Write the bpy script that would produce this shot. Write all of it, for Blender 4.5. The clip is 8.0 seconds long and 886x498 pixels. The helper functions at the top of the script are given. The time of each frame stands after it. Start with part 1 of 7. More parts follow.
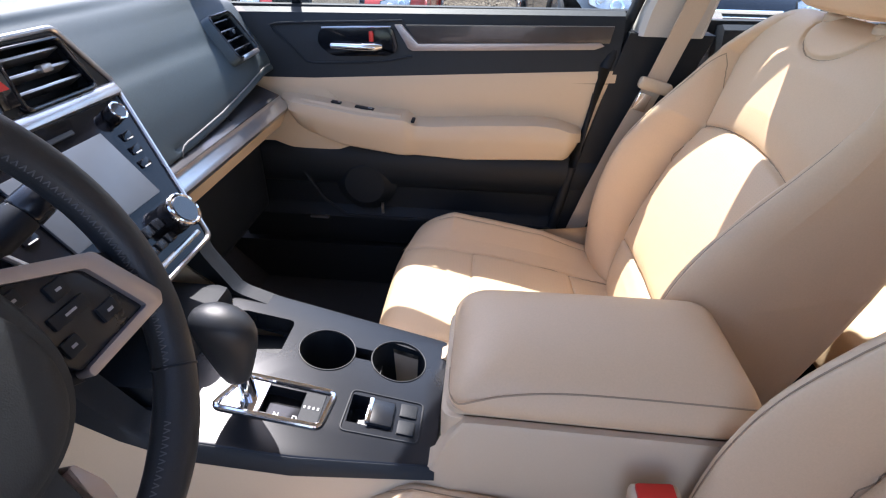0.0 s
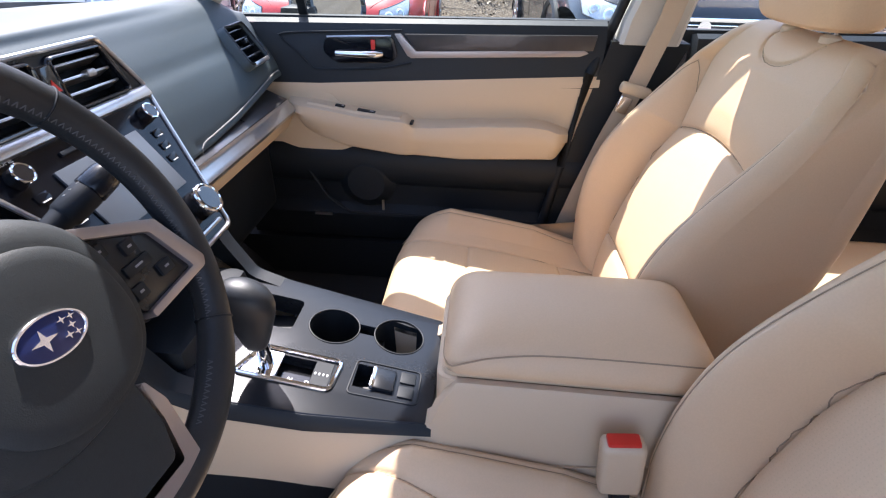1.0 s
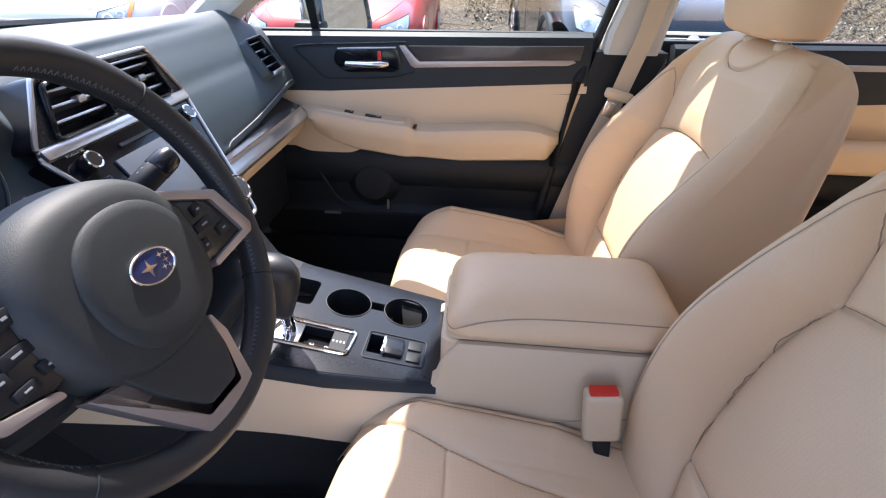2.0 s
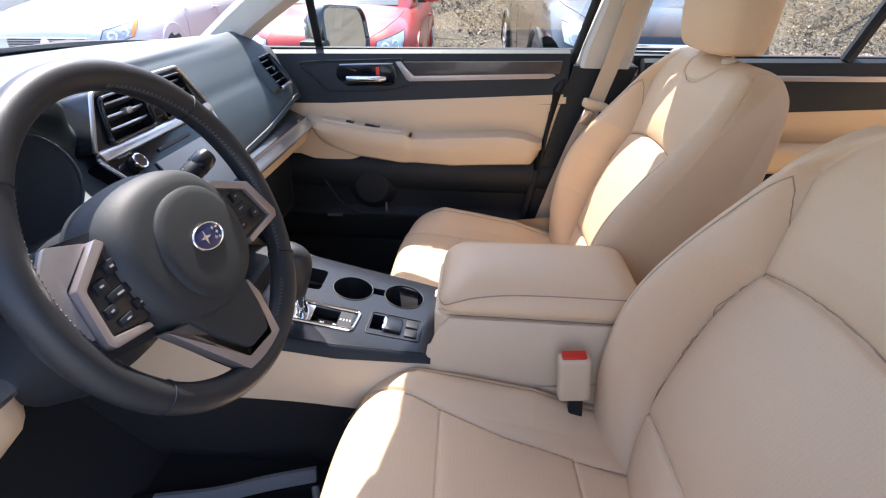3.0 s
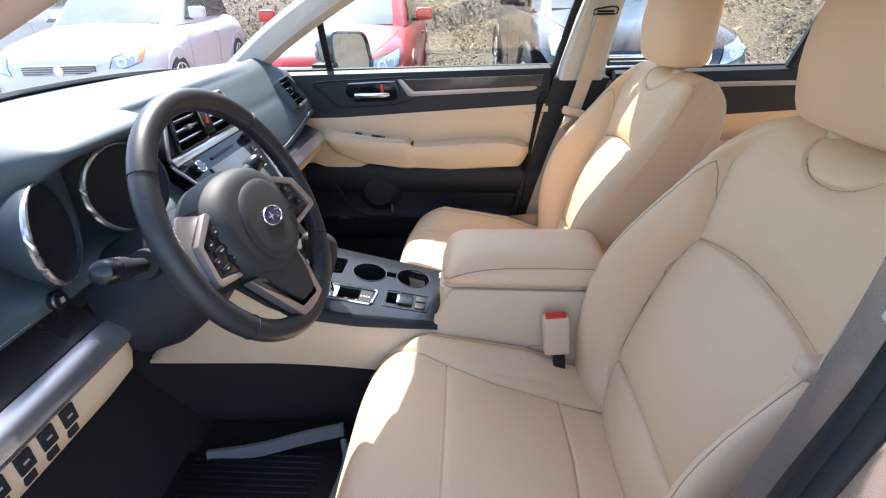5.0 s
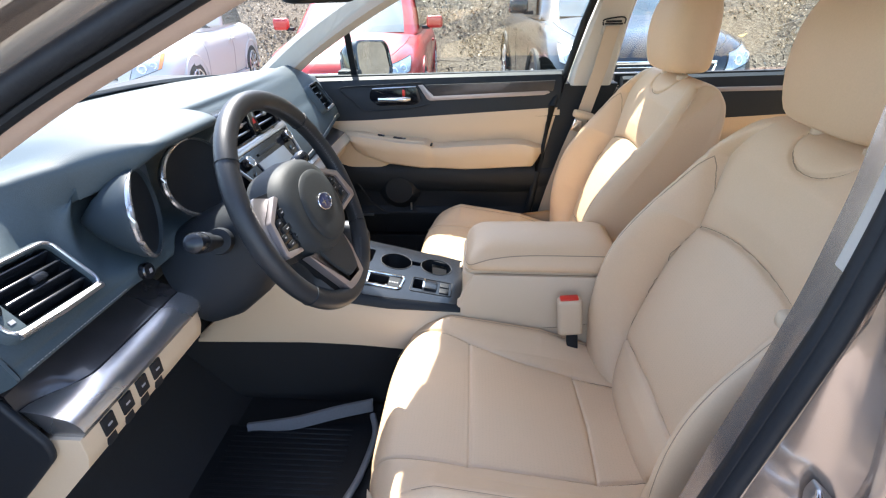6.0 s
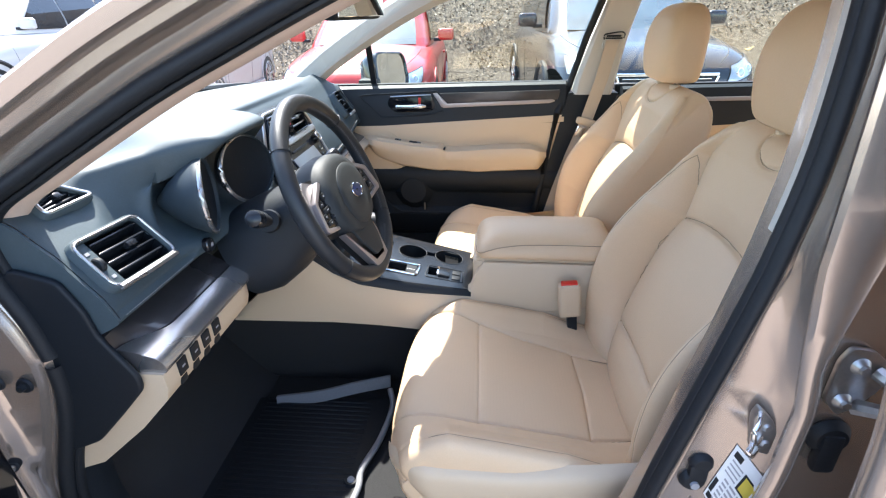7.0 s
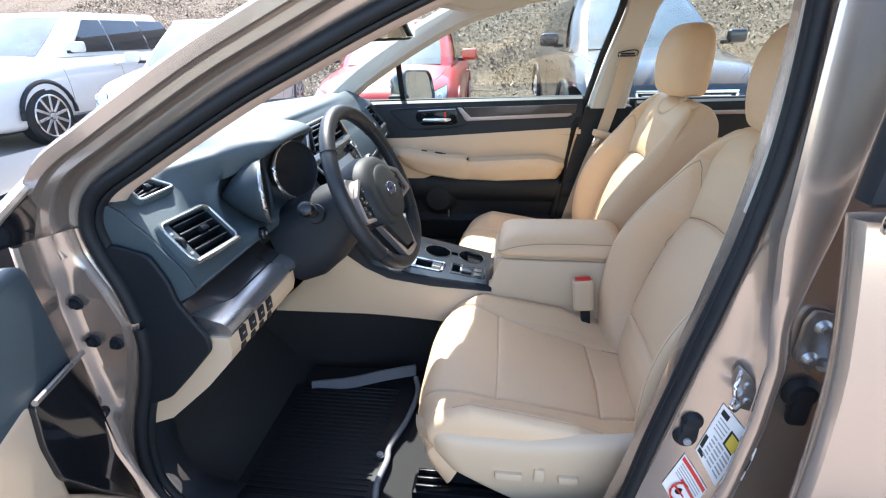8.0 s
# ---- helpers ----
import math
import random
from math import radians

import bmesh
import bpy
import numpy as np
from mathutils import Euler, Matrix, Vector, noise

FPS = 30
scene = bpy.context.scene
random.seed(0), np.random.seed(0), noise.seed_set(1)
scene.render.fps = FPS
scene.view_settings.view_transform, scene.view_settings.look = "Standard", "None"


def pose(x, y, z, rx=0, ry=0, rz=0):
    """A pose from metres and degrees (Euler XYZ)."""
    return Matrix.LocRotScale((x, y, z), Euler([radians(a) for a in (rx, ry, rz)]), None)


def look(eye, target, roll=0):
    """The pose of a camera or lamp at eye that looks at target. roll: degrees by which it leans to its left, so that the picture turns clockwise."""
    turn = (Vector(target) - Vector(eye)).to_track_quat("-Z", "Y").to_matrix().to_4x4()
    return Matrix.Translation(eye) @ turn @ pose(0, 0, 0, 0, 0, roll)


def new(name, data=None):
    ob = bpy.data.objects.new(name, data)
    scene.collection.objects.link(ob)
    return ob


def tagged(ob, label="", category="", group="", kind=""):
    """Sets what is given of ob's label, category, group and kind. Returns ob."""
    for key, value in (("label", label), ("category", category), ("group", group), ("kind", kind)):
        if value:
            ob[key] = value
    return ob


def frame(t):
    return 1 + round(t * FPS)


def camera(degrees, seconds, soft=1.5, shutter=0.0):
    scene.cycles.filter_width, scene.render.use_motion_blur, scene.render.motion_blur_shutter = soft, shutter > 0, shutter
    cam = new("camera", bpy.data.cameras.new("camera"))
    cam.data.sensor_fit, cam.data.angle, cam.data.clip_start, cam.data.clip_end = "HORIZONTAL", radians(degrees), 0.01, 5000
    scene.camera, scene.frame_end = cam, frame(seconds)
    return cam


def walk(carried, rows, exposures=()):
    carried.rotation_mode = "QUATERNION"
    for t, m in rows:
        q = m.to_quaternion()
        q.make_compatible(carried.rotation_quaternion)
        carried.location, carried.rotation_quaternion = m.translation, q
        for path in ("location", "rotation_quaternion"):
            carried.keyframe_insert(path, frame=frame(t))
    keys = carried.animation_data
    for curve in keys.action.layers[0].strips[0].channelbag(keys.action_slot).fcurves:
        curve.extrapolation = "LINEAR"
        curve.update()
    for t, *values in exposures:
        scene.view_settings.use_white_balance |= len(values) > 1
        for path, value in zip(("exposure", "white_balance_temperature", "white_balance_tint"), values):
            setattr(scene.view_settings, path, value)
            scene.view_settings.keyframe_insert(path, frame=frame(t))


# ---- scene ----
cam = camera(82.9, 8.0, soft=1.2)
PATH = [
    (0, (0.254, -0.496, 1.182), (0.13, 1.189, 0.111), 1.5),
    (0.5, (0.262, -0.536, 1.19), (0.14, 1.156, 0.129), 1.6),
    (1, (0.266, -0.585, 1.198), (0.146, 1.114, 0.15), 1.5),
    (1.5, (0.267, -0.643, 1.203), (0.146, 1.068, 0.175), 1.3),
    (2.8, (0.284, -0.802, 1.223), (0.171, 0.945, 0.254), 1.0),
    (3, (0.288, -0.83, 1.231), (0.177, 0.92, 0.268), 0.8),
    (3.5, (0.286, -0.886, 1.242), (0.176, 0.869, 0.29), 0.1),
    (4, (0.295, -0.928, 1.248), (0.184, 0.834, 0.308), -0.4),
    (5.3, (0.292, -1.063, 1.275), (0.177, 0.711, 0.36), -1.2),
    (5.5, (0.285, -1.087, 1.278), (0.16, 0.688, 0.366), -1.2),
    (6, (0.259, -1.143, 1.282), (0.126, 0.64, 0.384), -1.1),
    (6.5, (0.251, -1.217, 1.289), (0.104, 0.572, 0.407), -1.0),
    (7, (0.255, -1.289, 1.294), (0.091, 0.509, 0.433), -0.9),
    (7.5, (0.254, -1.352, 1.297), (0.061, 0.457, 0.468), -1.0),
    (8, (0.262, -1.423, 1.295), (0.011, 0.395, 0.499), -1.4),
]
walk(cam, [(t, look(eye, target, roll)) for t, eye, target, roll in PATH],
     exposures=[(0.0, 2.28, 6450, 23), (1.5, 2.33, 6550, 23), (3.5, 2.40, 6750, 22), (5.5, 2.53, 6700, 16), (7.0, 2.57, 6600, 14), (8.0, 2.46, 6500, 13)])

# ================= light
world = bpy.data.worlds.new("sky")
scene.world = world
world.use_nodes = True
wn = world.node_tree
sky = wn.nodes.new("ShaderNodeTexSky")
sky.sky_type = "NISHITA"
sky.sun_disc = False
SUN_EL, SUN_AZ = 57.2, 115.8   # azimuth: direction towards the sun, counter-clockwise from +x
sky.sun_elevation = radians(SUN_EL)
sky.sun_rotation = radians(90.0 - SUN_AZ)
bg = wn.nodes["Background"]
wn.links.new(sky.outputs[0], bg.inputs[0])
bg.inputs[1].default_value = 0.15
sun = new("sun", bpy.data.lights.new("sun", "SUN"))
sun.data.energy, sun.data.angle, sun.data.color = 3.3, radians(0.6), (1.0, 0.96, 0.90)
sd = Vector((math.cos(radians(SUN_AZ)) * math.cos(radians(SUN_EL)), math.sin(radians(SUN_AZ)) * math.cos(radians(SUN_EL)), math.sin(radians(SUN_EL))))
sun.matrix_world = look(sd * 30, (0, 0, 0))


# ================= materials
def mat(name, base, rough=0.5, metal=0.0, bump=0.0, scale=60.0, var=0.06, big=3.0, coat=0.0, spec=0.5, voro=False, dist=0.002):
    """A surface with colour variation at two scales and a fine bump."""
    m = bpy.data.materials.new(name)
    m.use_nodes = True
    n, l = m.node_tree.nodes, m.node_tree.links
    b = n["Principled BSDF"]
    co = n.new("ShaderNodeTexCoord")
    n1 = n.new("ShaderNodeTexNoise")
    n1.inputs["Scale"].default_value, n1.inputs["Detail"].default_value = big, 4.0
    n2 = n.new("ShaderNodeTexNoise")
    n2.inputs["Scale"].default_value, n2.inputs["Detail"].default_value = scale, 3.0
    l.new(co.outputs["Object"], n1.inputs["Vector"])
    l.new(co.outputs["Object"], n2.inputs["Vector"])
    add = n.new("ShaderNodeMath")
    add.operation = "ADD"
    l.new(n1.outputs["Fac"], add.inputs[0])
    l.new(n2.outputs["Fac"], add.inputs[1])
    ramp = n.new("ShaderNodeMapRange")
    ramp.inputs["From Min"].default_value, ramp.inputs["From Max"].default_value = 0.6, 1.4
    ramp.inputs["To Min"].default_value, ramp.inputs["To Max"].default_value = 1.0 - var, 1.0 + var
    l.new(add.outputs[0], ramp.inputs["Value"])
    mul = n.new("ShaderNodeVectorMath")
    mul.operation = "SCALE"
    mul.inputs[0].default_value = base
    l.new(ramp.outputs["Result"], mul.inputs["Scale"])
    l.new(mul.outputs["Vector"], b.inputs["Base Color"])
    b.inputs["Metallic"].default_value = metal
    rr = n.new("ShaderNodeMapRange")
    rr.inputs["To Min"].default_value, rr.inputs["To Max"].default_value = max(0.02, rough * 0.85), min(1.0, rough * 1.15)
    l.new(n1.outputs["Fac"], rr.inputs["Value"])
    l.new(rr.outputs["Result"], b.inputs["Roughness"])
    b.inputs["Coat Weight"].default_value = coat
    b.inputs["Coat Roughness"].default_value = 0.04
    b.inputs["Specular IOR Level"].default_value = spec
    if bump > 0:
        bp = n.new("ShaderNodeBump")
        bp.inputs["Strength"].default_value, bp.inputs["Distance"].default_value = bump, dist
        if voro:
            v = n.new("ShaderNodeTexVoronoi")
            v.inputs["Scale"].default_value = scale * 3
            l.new(co.outputs["Object"], v.inputs["Vector"])
            l.new(v.outputs["Distance"], bp.inputs["Height"])
        else:
            l.new(n2.outputs["Fac"], bp.inputs["Height"])
        l.new(bp.outputs["Normal"], b.inputs["Normal"])
    return m


def glass(name, tint=(0.9, 0.95, 0.93), rough=0.0, least=0.05):
    """A thin clear pane: mostly see-through, with a Fresnel gloss."""
    m = bpy.data.materials.new(name)
    m.use_nodes = True
    n, l = m.node_tree.nodes, m.node_tree.links
    n.remove(n["Principled BSDF"])
    tr, gl, mx, lw, pw, mr = (n.new("ShaderNode" + k) for k in ("BsdfTransparent", "BsdfGlossy", "MixShader", "LayerWeight", "Math", "MapRange"))
    tr.inputs["Color"].default_value = (*tint, 1)
    gl.inputs["Roughness"].default_value = rough
    pw.operation, pw.inputs[1].default_value = "POWER", 5.0
    mr.inputs["To Min"].default_value, mr.inputs["To Max"].default_value = least, 1.0
    l.new(lw.outputs["Facing"], pw.inputs[0])
    l.new(pw.outputs[0], mr.inputs["Value"])
    l.new(mr.outputs[0], mx.inputs[0])
    l.new(tr.outputs[0], mx.inputs[1])
    l.new(gl.outputs[0], mx.inputs[2])
    l.new(mx.outputs[0], n["Material Output"].inputs["Surface"])
    return m


STEEL = mat("bare_steel", (0.46, 0.45, 0.44), 0.35, 0.9, bump=0.2, scale=120, var=0.2, dist=0.0005)
# pale grey stands for sun falling on the mat's black rubber
MATRIM = mat("sunlit_grey_rubber", (0.20, 0.205, 0.22), 0.5, bump=0.1, scale=200, var=0.10, dist=0.0004)
LEATHER = mat("ivory_leather", (0.680, 0.480, 0.302), 0.48, bump=0.25, scale=420, var=0.05, big=5, voro=True, dist=0.0006)
# thread browner than the leather, so it also paints the creases' shade
SEAM = mat("shaded_seam_thread", (0.34, 0.24, 0.155), 0.8, bump=0.3, scale=900, var=0.15, dist=0.0004)
PERF = mat("perforated_leather", (0.680, 0.480, 0.302), 0.52, bump=0.3, scale=420, var=0.05, big=5, voro=True, dist=0.0006)
BEIGE = mat("beige_plastic", (0.60, 0.462, 0.318), 0.55, bump=0.2, scale=500, var=0.03, dist=0.0004)
ROSECLOTH = mat("rosy_beige_cloth", (0.58, 0.45, 0.37), 0.8, bump=0.2, scale=300, var=0.04, dist=0.0006)
CLOTH = mat("pillar_cloth", (0.52, 0.49, 0.44), 0.8, bump=0.2, scale=300, var=0.04, dist=0.0006)
DASH = mat("charcoal_soft_plastic", (0.047, 0.069, 0.080), 0.60, bump=0.30, scale=330, var=0.12, voro=True, dist=0.0006, spec=0.46)
HUBSKIN = mat("dark_soft_plastic", (0.024, 0.028, 0.030), 0.60, bump=0.22, scale=330, var=0.10, voro=True, dist=0.0006, spec=0.36)
BLACK = mat("black_plastic", (0.009, 0.012, 0.016), 0.55, bump=0.3, scale=300, var=0.15, dist=0.0005, spec=0.3)
PIANO = mat("piano_black_panel", (0.005, 0.006, 0.009), 0.10, scale=40, var=0.1, spec=0.28)
GLOSS = mat("gloss_black", (0.010, 0.010, 0.012), 0.12, scale=40, var=0.1, coat=0.6)
RUBBER = mat("black_rubber", (0.009, 0.011, 0.014), 0.6, bump=0.2, scale=200, var=0.2, spec=0.35)
RIMLEATHER = mat("black_leather", (0.018, 0.020, 0.023), 0.42, bump=0.22, scale=380, var=0.12, voro=True, dist=0.0006, spec=0.4)
CARPET = mat("charcoal_carpet", (0.016, 0.016, 0.017), 0.95, bump=0.8, scale=700, var=0.35, dist=0.002)
WEDGE = mat("grey_satin_plastic", (0.22, 0.21, 0.215), 0.40, 0.5, scale=80, var=0.05)
LIGHTSILVER = mat("lilac_silver_plastic", (0.36, 0.325, 0.325), 0.36, 0.7, scale=80, var=0.04)
SILVER = mat("satin_silver", (0.55, 0.54, 0.54), 0.28, 0.9, scale=80, var=0.05)
CHROME = mat("chrome", (0.85, 0.85, 0.86), 0.07, 1.0, scale=80, var=0.02)
SATIN = mat("dark_satin_panel", (0.011, 0.013, 0.017), 0.24, 0.0, bump=0.05, scale=300, var=0.08, dist=0.0003, spec=0.38)
PAINT = mat("champagne_metallic_paint", (0.460, 0.378, 0.318), 0.24, 0.72, scale=900, var=0.10, big=2, coat=0.8)
REDP = mat("red_button_plastic", (0.62, 0.03, 0.02), 0.35, scale=60, var=0.06)
STITCH = mat("grey_thread", (0.085, 0.085, 0.09), 0.8, scale=200, var=0.1)
PALETHREAD = mat("pale_thread", (0.25, 0.25, 0.25), 0.8, scale=200, var=0.1)
# dash plastic at half brightness: shade under the hood put into the colour
GAUGESHELL = mat("shaded_dash_plastic", (0.024, 0.036, 0.045), 0.55, bump=0.22, scale=330, var=0.10, voro=True, dist=0.0006, spec=0.4)
DOORTRIM = mat("black_soft_trim", (0.010, 0.014, 0.019), 0.55, bump=0.3, scale=260, var=0.12, voro=True, dist=0.0006, spec=0.4)
BELT = mat("beige_webbing", (0.50, 0.40, 0.30), 0.7, bump=0.6, scale=900, var=0.08, dist=0.0006)
# base lifted to grey-blue to stand for the sky mirrored in the displays
SCREEN = mat("sky_toned_display", (0.09, 0.105, 0.125), 0.30, scale=20, var=0.1, spec=0.5)
CLEAR = glass("window_glass", (0.875, 0.935, 0.915))
SCREENPANE = glass("windscreen_pane", (0.93, 0.985, 0.975))
TINT = glass("tinted_glass", (0.28, 0.30, 0.31), 0.0, 0.14)
MIRROR = mat("mirror_glass", (0.8, 0.82, 0.82), 0.02, 1.0, scale=10, var=0.01)
WOOD = mat("dark_wood_grain", (0.034, 0.031, 0.033), 0.28, scale=30, var=0.35, coat=0.5)
WHITE = mat("white_print", (0.75, 0.75, 0.74), 0.5, scale=60, var=0.03)
BLUE = mat("blue_enamel", (0.010, 0.02, 0.09), 0.35, scale=60, var=0.05)
YELLOW = mat("yellow_print", (0.6, 0.45, 0.05), 0.5, scale=60, var=0.05)
GREYPRINT = mat("grey_print", (0.3, 0.3, 0.32), 0.5, scale=60, var=0.05)


def perforate(m, pitch=0.0062):
    """Punches a grid of small dark holes into a leather."""
    n, l = m.node_tree.nodes, m.node_tree.links
    b = n["Principled BSDF"]
    co, sx, ad, cb, sc, fr, sb, ln, lt = (n.new("ShaderNode" + k) for k in ("TexCoord", "SeparateXYZ", "Math", "CombineXYZ", "VectorMath", "VectorMath", "VectorMath", "VectorMath", "MapRange"))
    l.new(co.outputs["Object"], sx.inputs[0])
    l.new(sx.outputs["X"], ad.inputs[0])
    l.new(sx.outputs["Z"], ad.inputs[1])
    l.new(sx.outputs["Y"], cb.inputs["X"])
    l.new(ad.outputs[0], cb.inputs["Y"])
    sc.operation, fr.operation, sb.operation, ln.operation = "SCALE", "FRACTION", "SUBTRACT", "LENGTH"
    sc.inputs["Scale"].default_value = 1.0 / pitch
    sb.inputs[1].default_value = (0.5, 0.5, 0.0)
    l.new(cb.outputs[0], sc.inputs[0])
    l.new(sc.outputs["Vector"], fr.inputs[0])
    l.new(fr.outputs["Vector"], sb.inputs[0])
    l.new(sb.outputs["Vector"], ln.inputs[0])
    lt.inputs["From Min"].default_value, lt.inputs["From Max"].default_value = 0.11, 0.19
    lt.inputs["To Min"].default_value, lt.inputs["To Max"].default_value = 0.93, 1.0
    l.new(ln.outputs["Value"], lt.inputs["Value"])
    old = b.inputs["Base Color"].links[0].from_socket
    mu = n.new("ShaderNodeVectorMath")
    mu.operation = "SCALE"
    l.new(old, mu.inputs[0])
    l.new(lt.outputs["Result"], mu.inputs["Scale"])
    l.new(mu.outputs["Vector"], b.inputs["Base Color"])


perforate(PERF)


# ================= mesh helpers
def part(name, bm, material, parent=None, label="", smooth=True):
    """Links a bmesh as one mesh object under a thing or a part."""
    me = bpy.data.meshes.new(name)
    bm.to_mesh(me)
    bm.free()
    for m in material if isinstance(material, (list, tuple)) else (material,):
        me.materials.append(m)
    if smooth:
        me.shade_smooth()
        me.set_sharp_from_angle(angle=radians(38))
    ob = new(name, me)
    if parent is not None:
        ob.parent = parent
    if label:
        ob["label"] = label
    return ob


def thing(name, label, category, at=(0, 0, 0), group="", kind=""):
    return tagged_at(new(name), at, label, category, group, kind)


def tagged_at(ob, at, label, category, group="", kind=""):
    ob.matrix_basis = at if isinstance(at, Matrix) else Matrix.Translation(at)
    return tagged(ob, label, category, group, kind)


def spline(points, n):
    """n points evenly along a smooth curve through the given points."""
    p = np.array(points, float)
    q = np.vstack([2 * p[0] - p[1], p, 2 * p[-1] - p[-2]])
    out = []
    for i in range(len(p) - 1):
        a, b, c, d = q[i], q[i + 1], q[i + 2], q[i + 3]
        for t in np.linspace(0, 1, 24, endpoint=False):
            out.append(0.5 * (2 * b + (c - a) * t + (2 * a - 5 * b + 4 * c - d) * t * t + (3 * b - a - 3 * c + d) * t ** 3))
    out.append(p[-1])
    out = np.array(out)
    s = np.r_[0, np.cumsum(np.linalg.norm(np.diff(out, axis=0), axis=1))]
    w = np.linspace(0, s[-1], n)
    return np.stack([np.interp(w, s, out[:, k]) for k in range(out.shape[1])], 1)


def box(bm, c, s, bevel=0.0, seg=2, m=None):
    """A box of centre c and size s with rounded edges, turned by m."""
    r = bmesh.ops.create_cube(bm, size=1.0)["verts"]
    for v in r:
        v.co = Vector((v.co.x * s[0], v.co.y * s[1], v.co.z * s[2]))
    if bevel > 0:
        e = list({e for v in r for e in v.link_edges})
        r2 = bmesh.ops.bevel(bm, geom=e, offset=bevel, segments=seg, affect="EDGES", profile=0.6)
        r = list({v for f in r2["faces"] for v in f.verts} | {v for v in r if v.is_valid})
    for v in r:
        v.co = (m @ v.co if m else v.co) + Vector(c)
    return bm


def boxed(c, s, bevel=0.0, seg=2, m=None):
    return box(bmesh.new(), c, s, bevel, seg, m)


def loft(bm, rings, closed=True, cap=True, mats=None):
    """Skins rings of equal length; closed: each ring is a loop."""
    vs = [[bm.verts.new(p) for p in r] for r in rings]
    n = len(vs[0])
    for i in range(len(vs) - 1):
        for j in range(n if closed else n - 1):
            k = (j + 1) % n
            try:
                f = bm.faces.new((vs[i][j], vs[i][k], vs[i + 1][k], vs[i + 1][j]))
                if mats:
                    f.material_index = mats[j]
            except ValueError:
                pass
    if cap and closed:
        for r in (vs[0][::-1], vs[-1]):
            try:
                bm.faces.new(r)
            except ValueError:
                pass
    bmesh.ops.recalc_face_normals(bm, faces=bm.faces)
    return bm


def tube(bm, pts, r, seg=10, closed=False, flat=1.0, up=(0, 0, 1)):
    """A round bar along pts; r: a radius or one for each point; flat: squeeze across up."""
    pts = [Vector(p) for p in pts]
    rs = r if hasattr(r, "__len__") else [r] * len(pts)
    rings = []
    for i, p in enumerate(pts):
        a = pts[(i - 1) % len(pts)] if closed or i else pts[0]
        b = pts[(i + 1) % len(pts)] if closed or i < len(pts) - 1 else pts[-1]
        d = (b - a).normalized()
        u = Vector(up)
        if abs(d.dot(u)) > 0.97:
            u = Vector((1, 0, 0))
        s = d.cross(u).normalized()
        t = s.cross(d)
        rings.append([p + rs[i] * (math.cos(q) * s + flat * math.sin(q) * t) for q in (2 * math.pi * k / seg for k in range(seg))])
    if closed:
        rings.append(rings[0])
        loft(bm, rings, True, False)
        bmesh.ops.remove_doubles(bm, verts=bm.verts, dist=1e-6)
        return bm
    return loft(bm, rings)


def disc(bm, c, axis, r, h, seg=24, r2=None, bevel=0.0):
    """A solid cylinder (or cone) from c along axis, height h."""
    ax = Vector(axis).normalized()
    u = ax.orthogonal().normalized()
    w = ax.cross(u)
    r2 = r if r2 is None else r2

    def ring(rad, z):
        return [Vector(c) + ax * z + rad * (math.cos(a) * u + math.sin(a) * w) for a in (2 * math.pi * k / seg for k in range(seg))]
    if bevel:
        rs = [ring(r - bevel, 0), ring(r, bevel), ring(r2, h - bevel), ring(r2 - bevel, h)]
    else:
        rs = [ring(r, 0), ring(r2, h)]
    return loft(bm, rs)


def prism(bm, poly, axis, a, b, bevel=0.0, seg=2):
    """A plate: the outline poly (two numbers a point) pushed along axis from a to b."""
    def put(p, v):
        return {"x": (v, p[0], p[1]), "y": (p[0], v, p[1]), "z": (p[0], p[1], v)}[axis]
    lo = [bm.verts.new(put(p, a)) for p in poly]
    hi = [bm.verts.new(put(p, b)) for p in poly]
    n = len(poly)
    fs = [bm.faces.new(lo[::-1]), bm.faces.new(hi)]
    fs += [bm.faces.new((lo[i], lo[(i + 1) % n], hi[(i + 1) % n], hi[i])) for i in range(n)]
    bmesh.ops.recalc_face_normals(bm, faces=fs)
    if bevel:
        bmesh.ops.bevel(bm, geom=list(fs[0].edges) + list(fs[1].edges), offset=bevel, segments=seg, affect="EDGES", profile=0.6, clamp_overlap=True)
    return bm


def sheet(name, grid, material, parent, label="", index=None, close=False):
    """A part from a grid of points (rows, columns, 3)."""
    nu, nv = grid.shape[:2]
    idx = np.arange(nu * nv).reshape(nu, nv)
    f = np.stack([idx[:-1, :-1], idx[1:, :-1], idx[1:, 1:], idx[:-1, 1:]], -1).reshape(-1, 4)
    me = bpy.data.meshes.new(name)
    me.from_pydata(grid.reshape(-1, 3).tolist(), [], f.tolist())
    for m in material if isinstance(material, (list, tuple)) else (material,):
        me.materials.append(m)
    if index is not None:
        me.polygons.foreach_set("material_index", index.reshape(-1).astype(np.int32))
    me.shade_smooth()
    me.update()
    ob = new(name, me)
    ob.parent = parent
    if label:
        ob["label"] = label
    return ob


def seam(p, q, lines, depth=0.0035, width=0.0045):
    """How far a stitched seam sinks the points (p, q): lines are polylines in the same two coordinates."""
    d = np.full(p.shape, 9.0)
    for line in lines:
        for (a, b), (c, e) in zip(line[:-1], line[1:]):
            vx, vy = c - a, e - b
            t = np.clip(((p - a) * vx + (q - b) * vy) / (vx * vx + vy * vy + 1e-12), 0, 1)
            d = np.minimum(d, np.hypot(p - a - t * vx, q - b - t * vy))
    if depth == 0:
        return d
    return depth * np.exp(-(d / width) ** 2) + 0.30 * depth * np.exp(-(d / (5 * width)) ** 2)


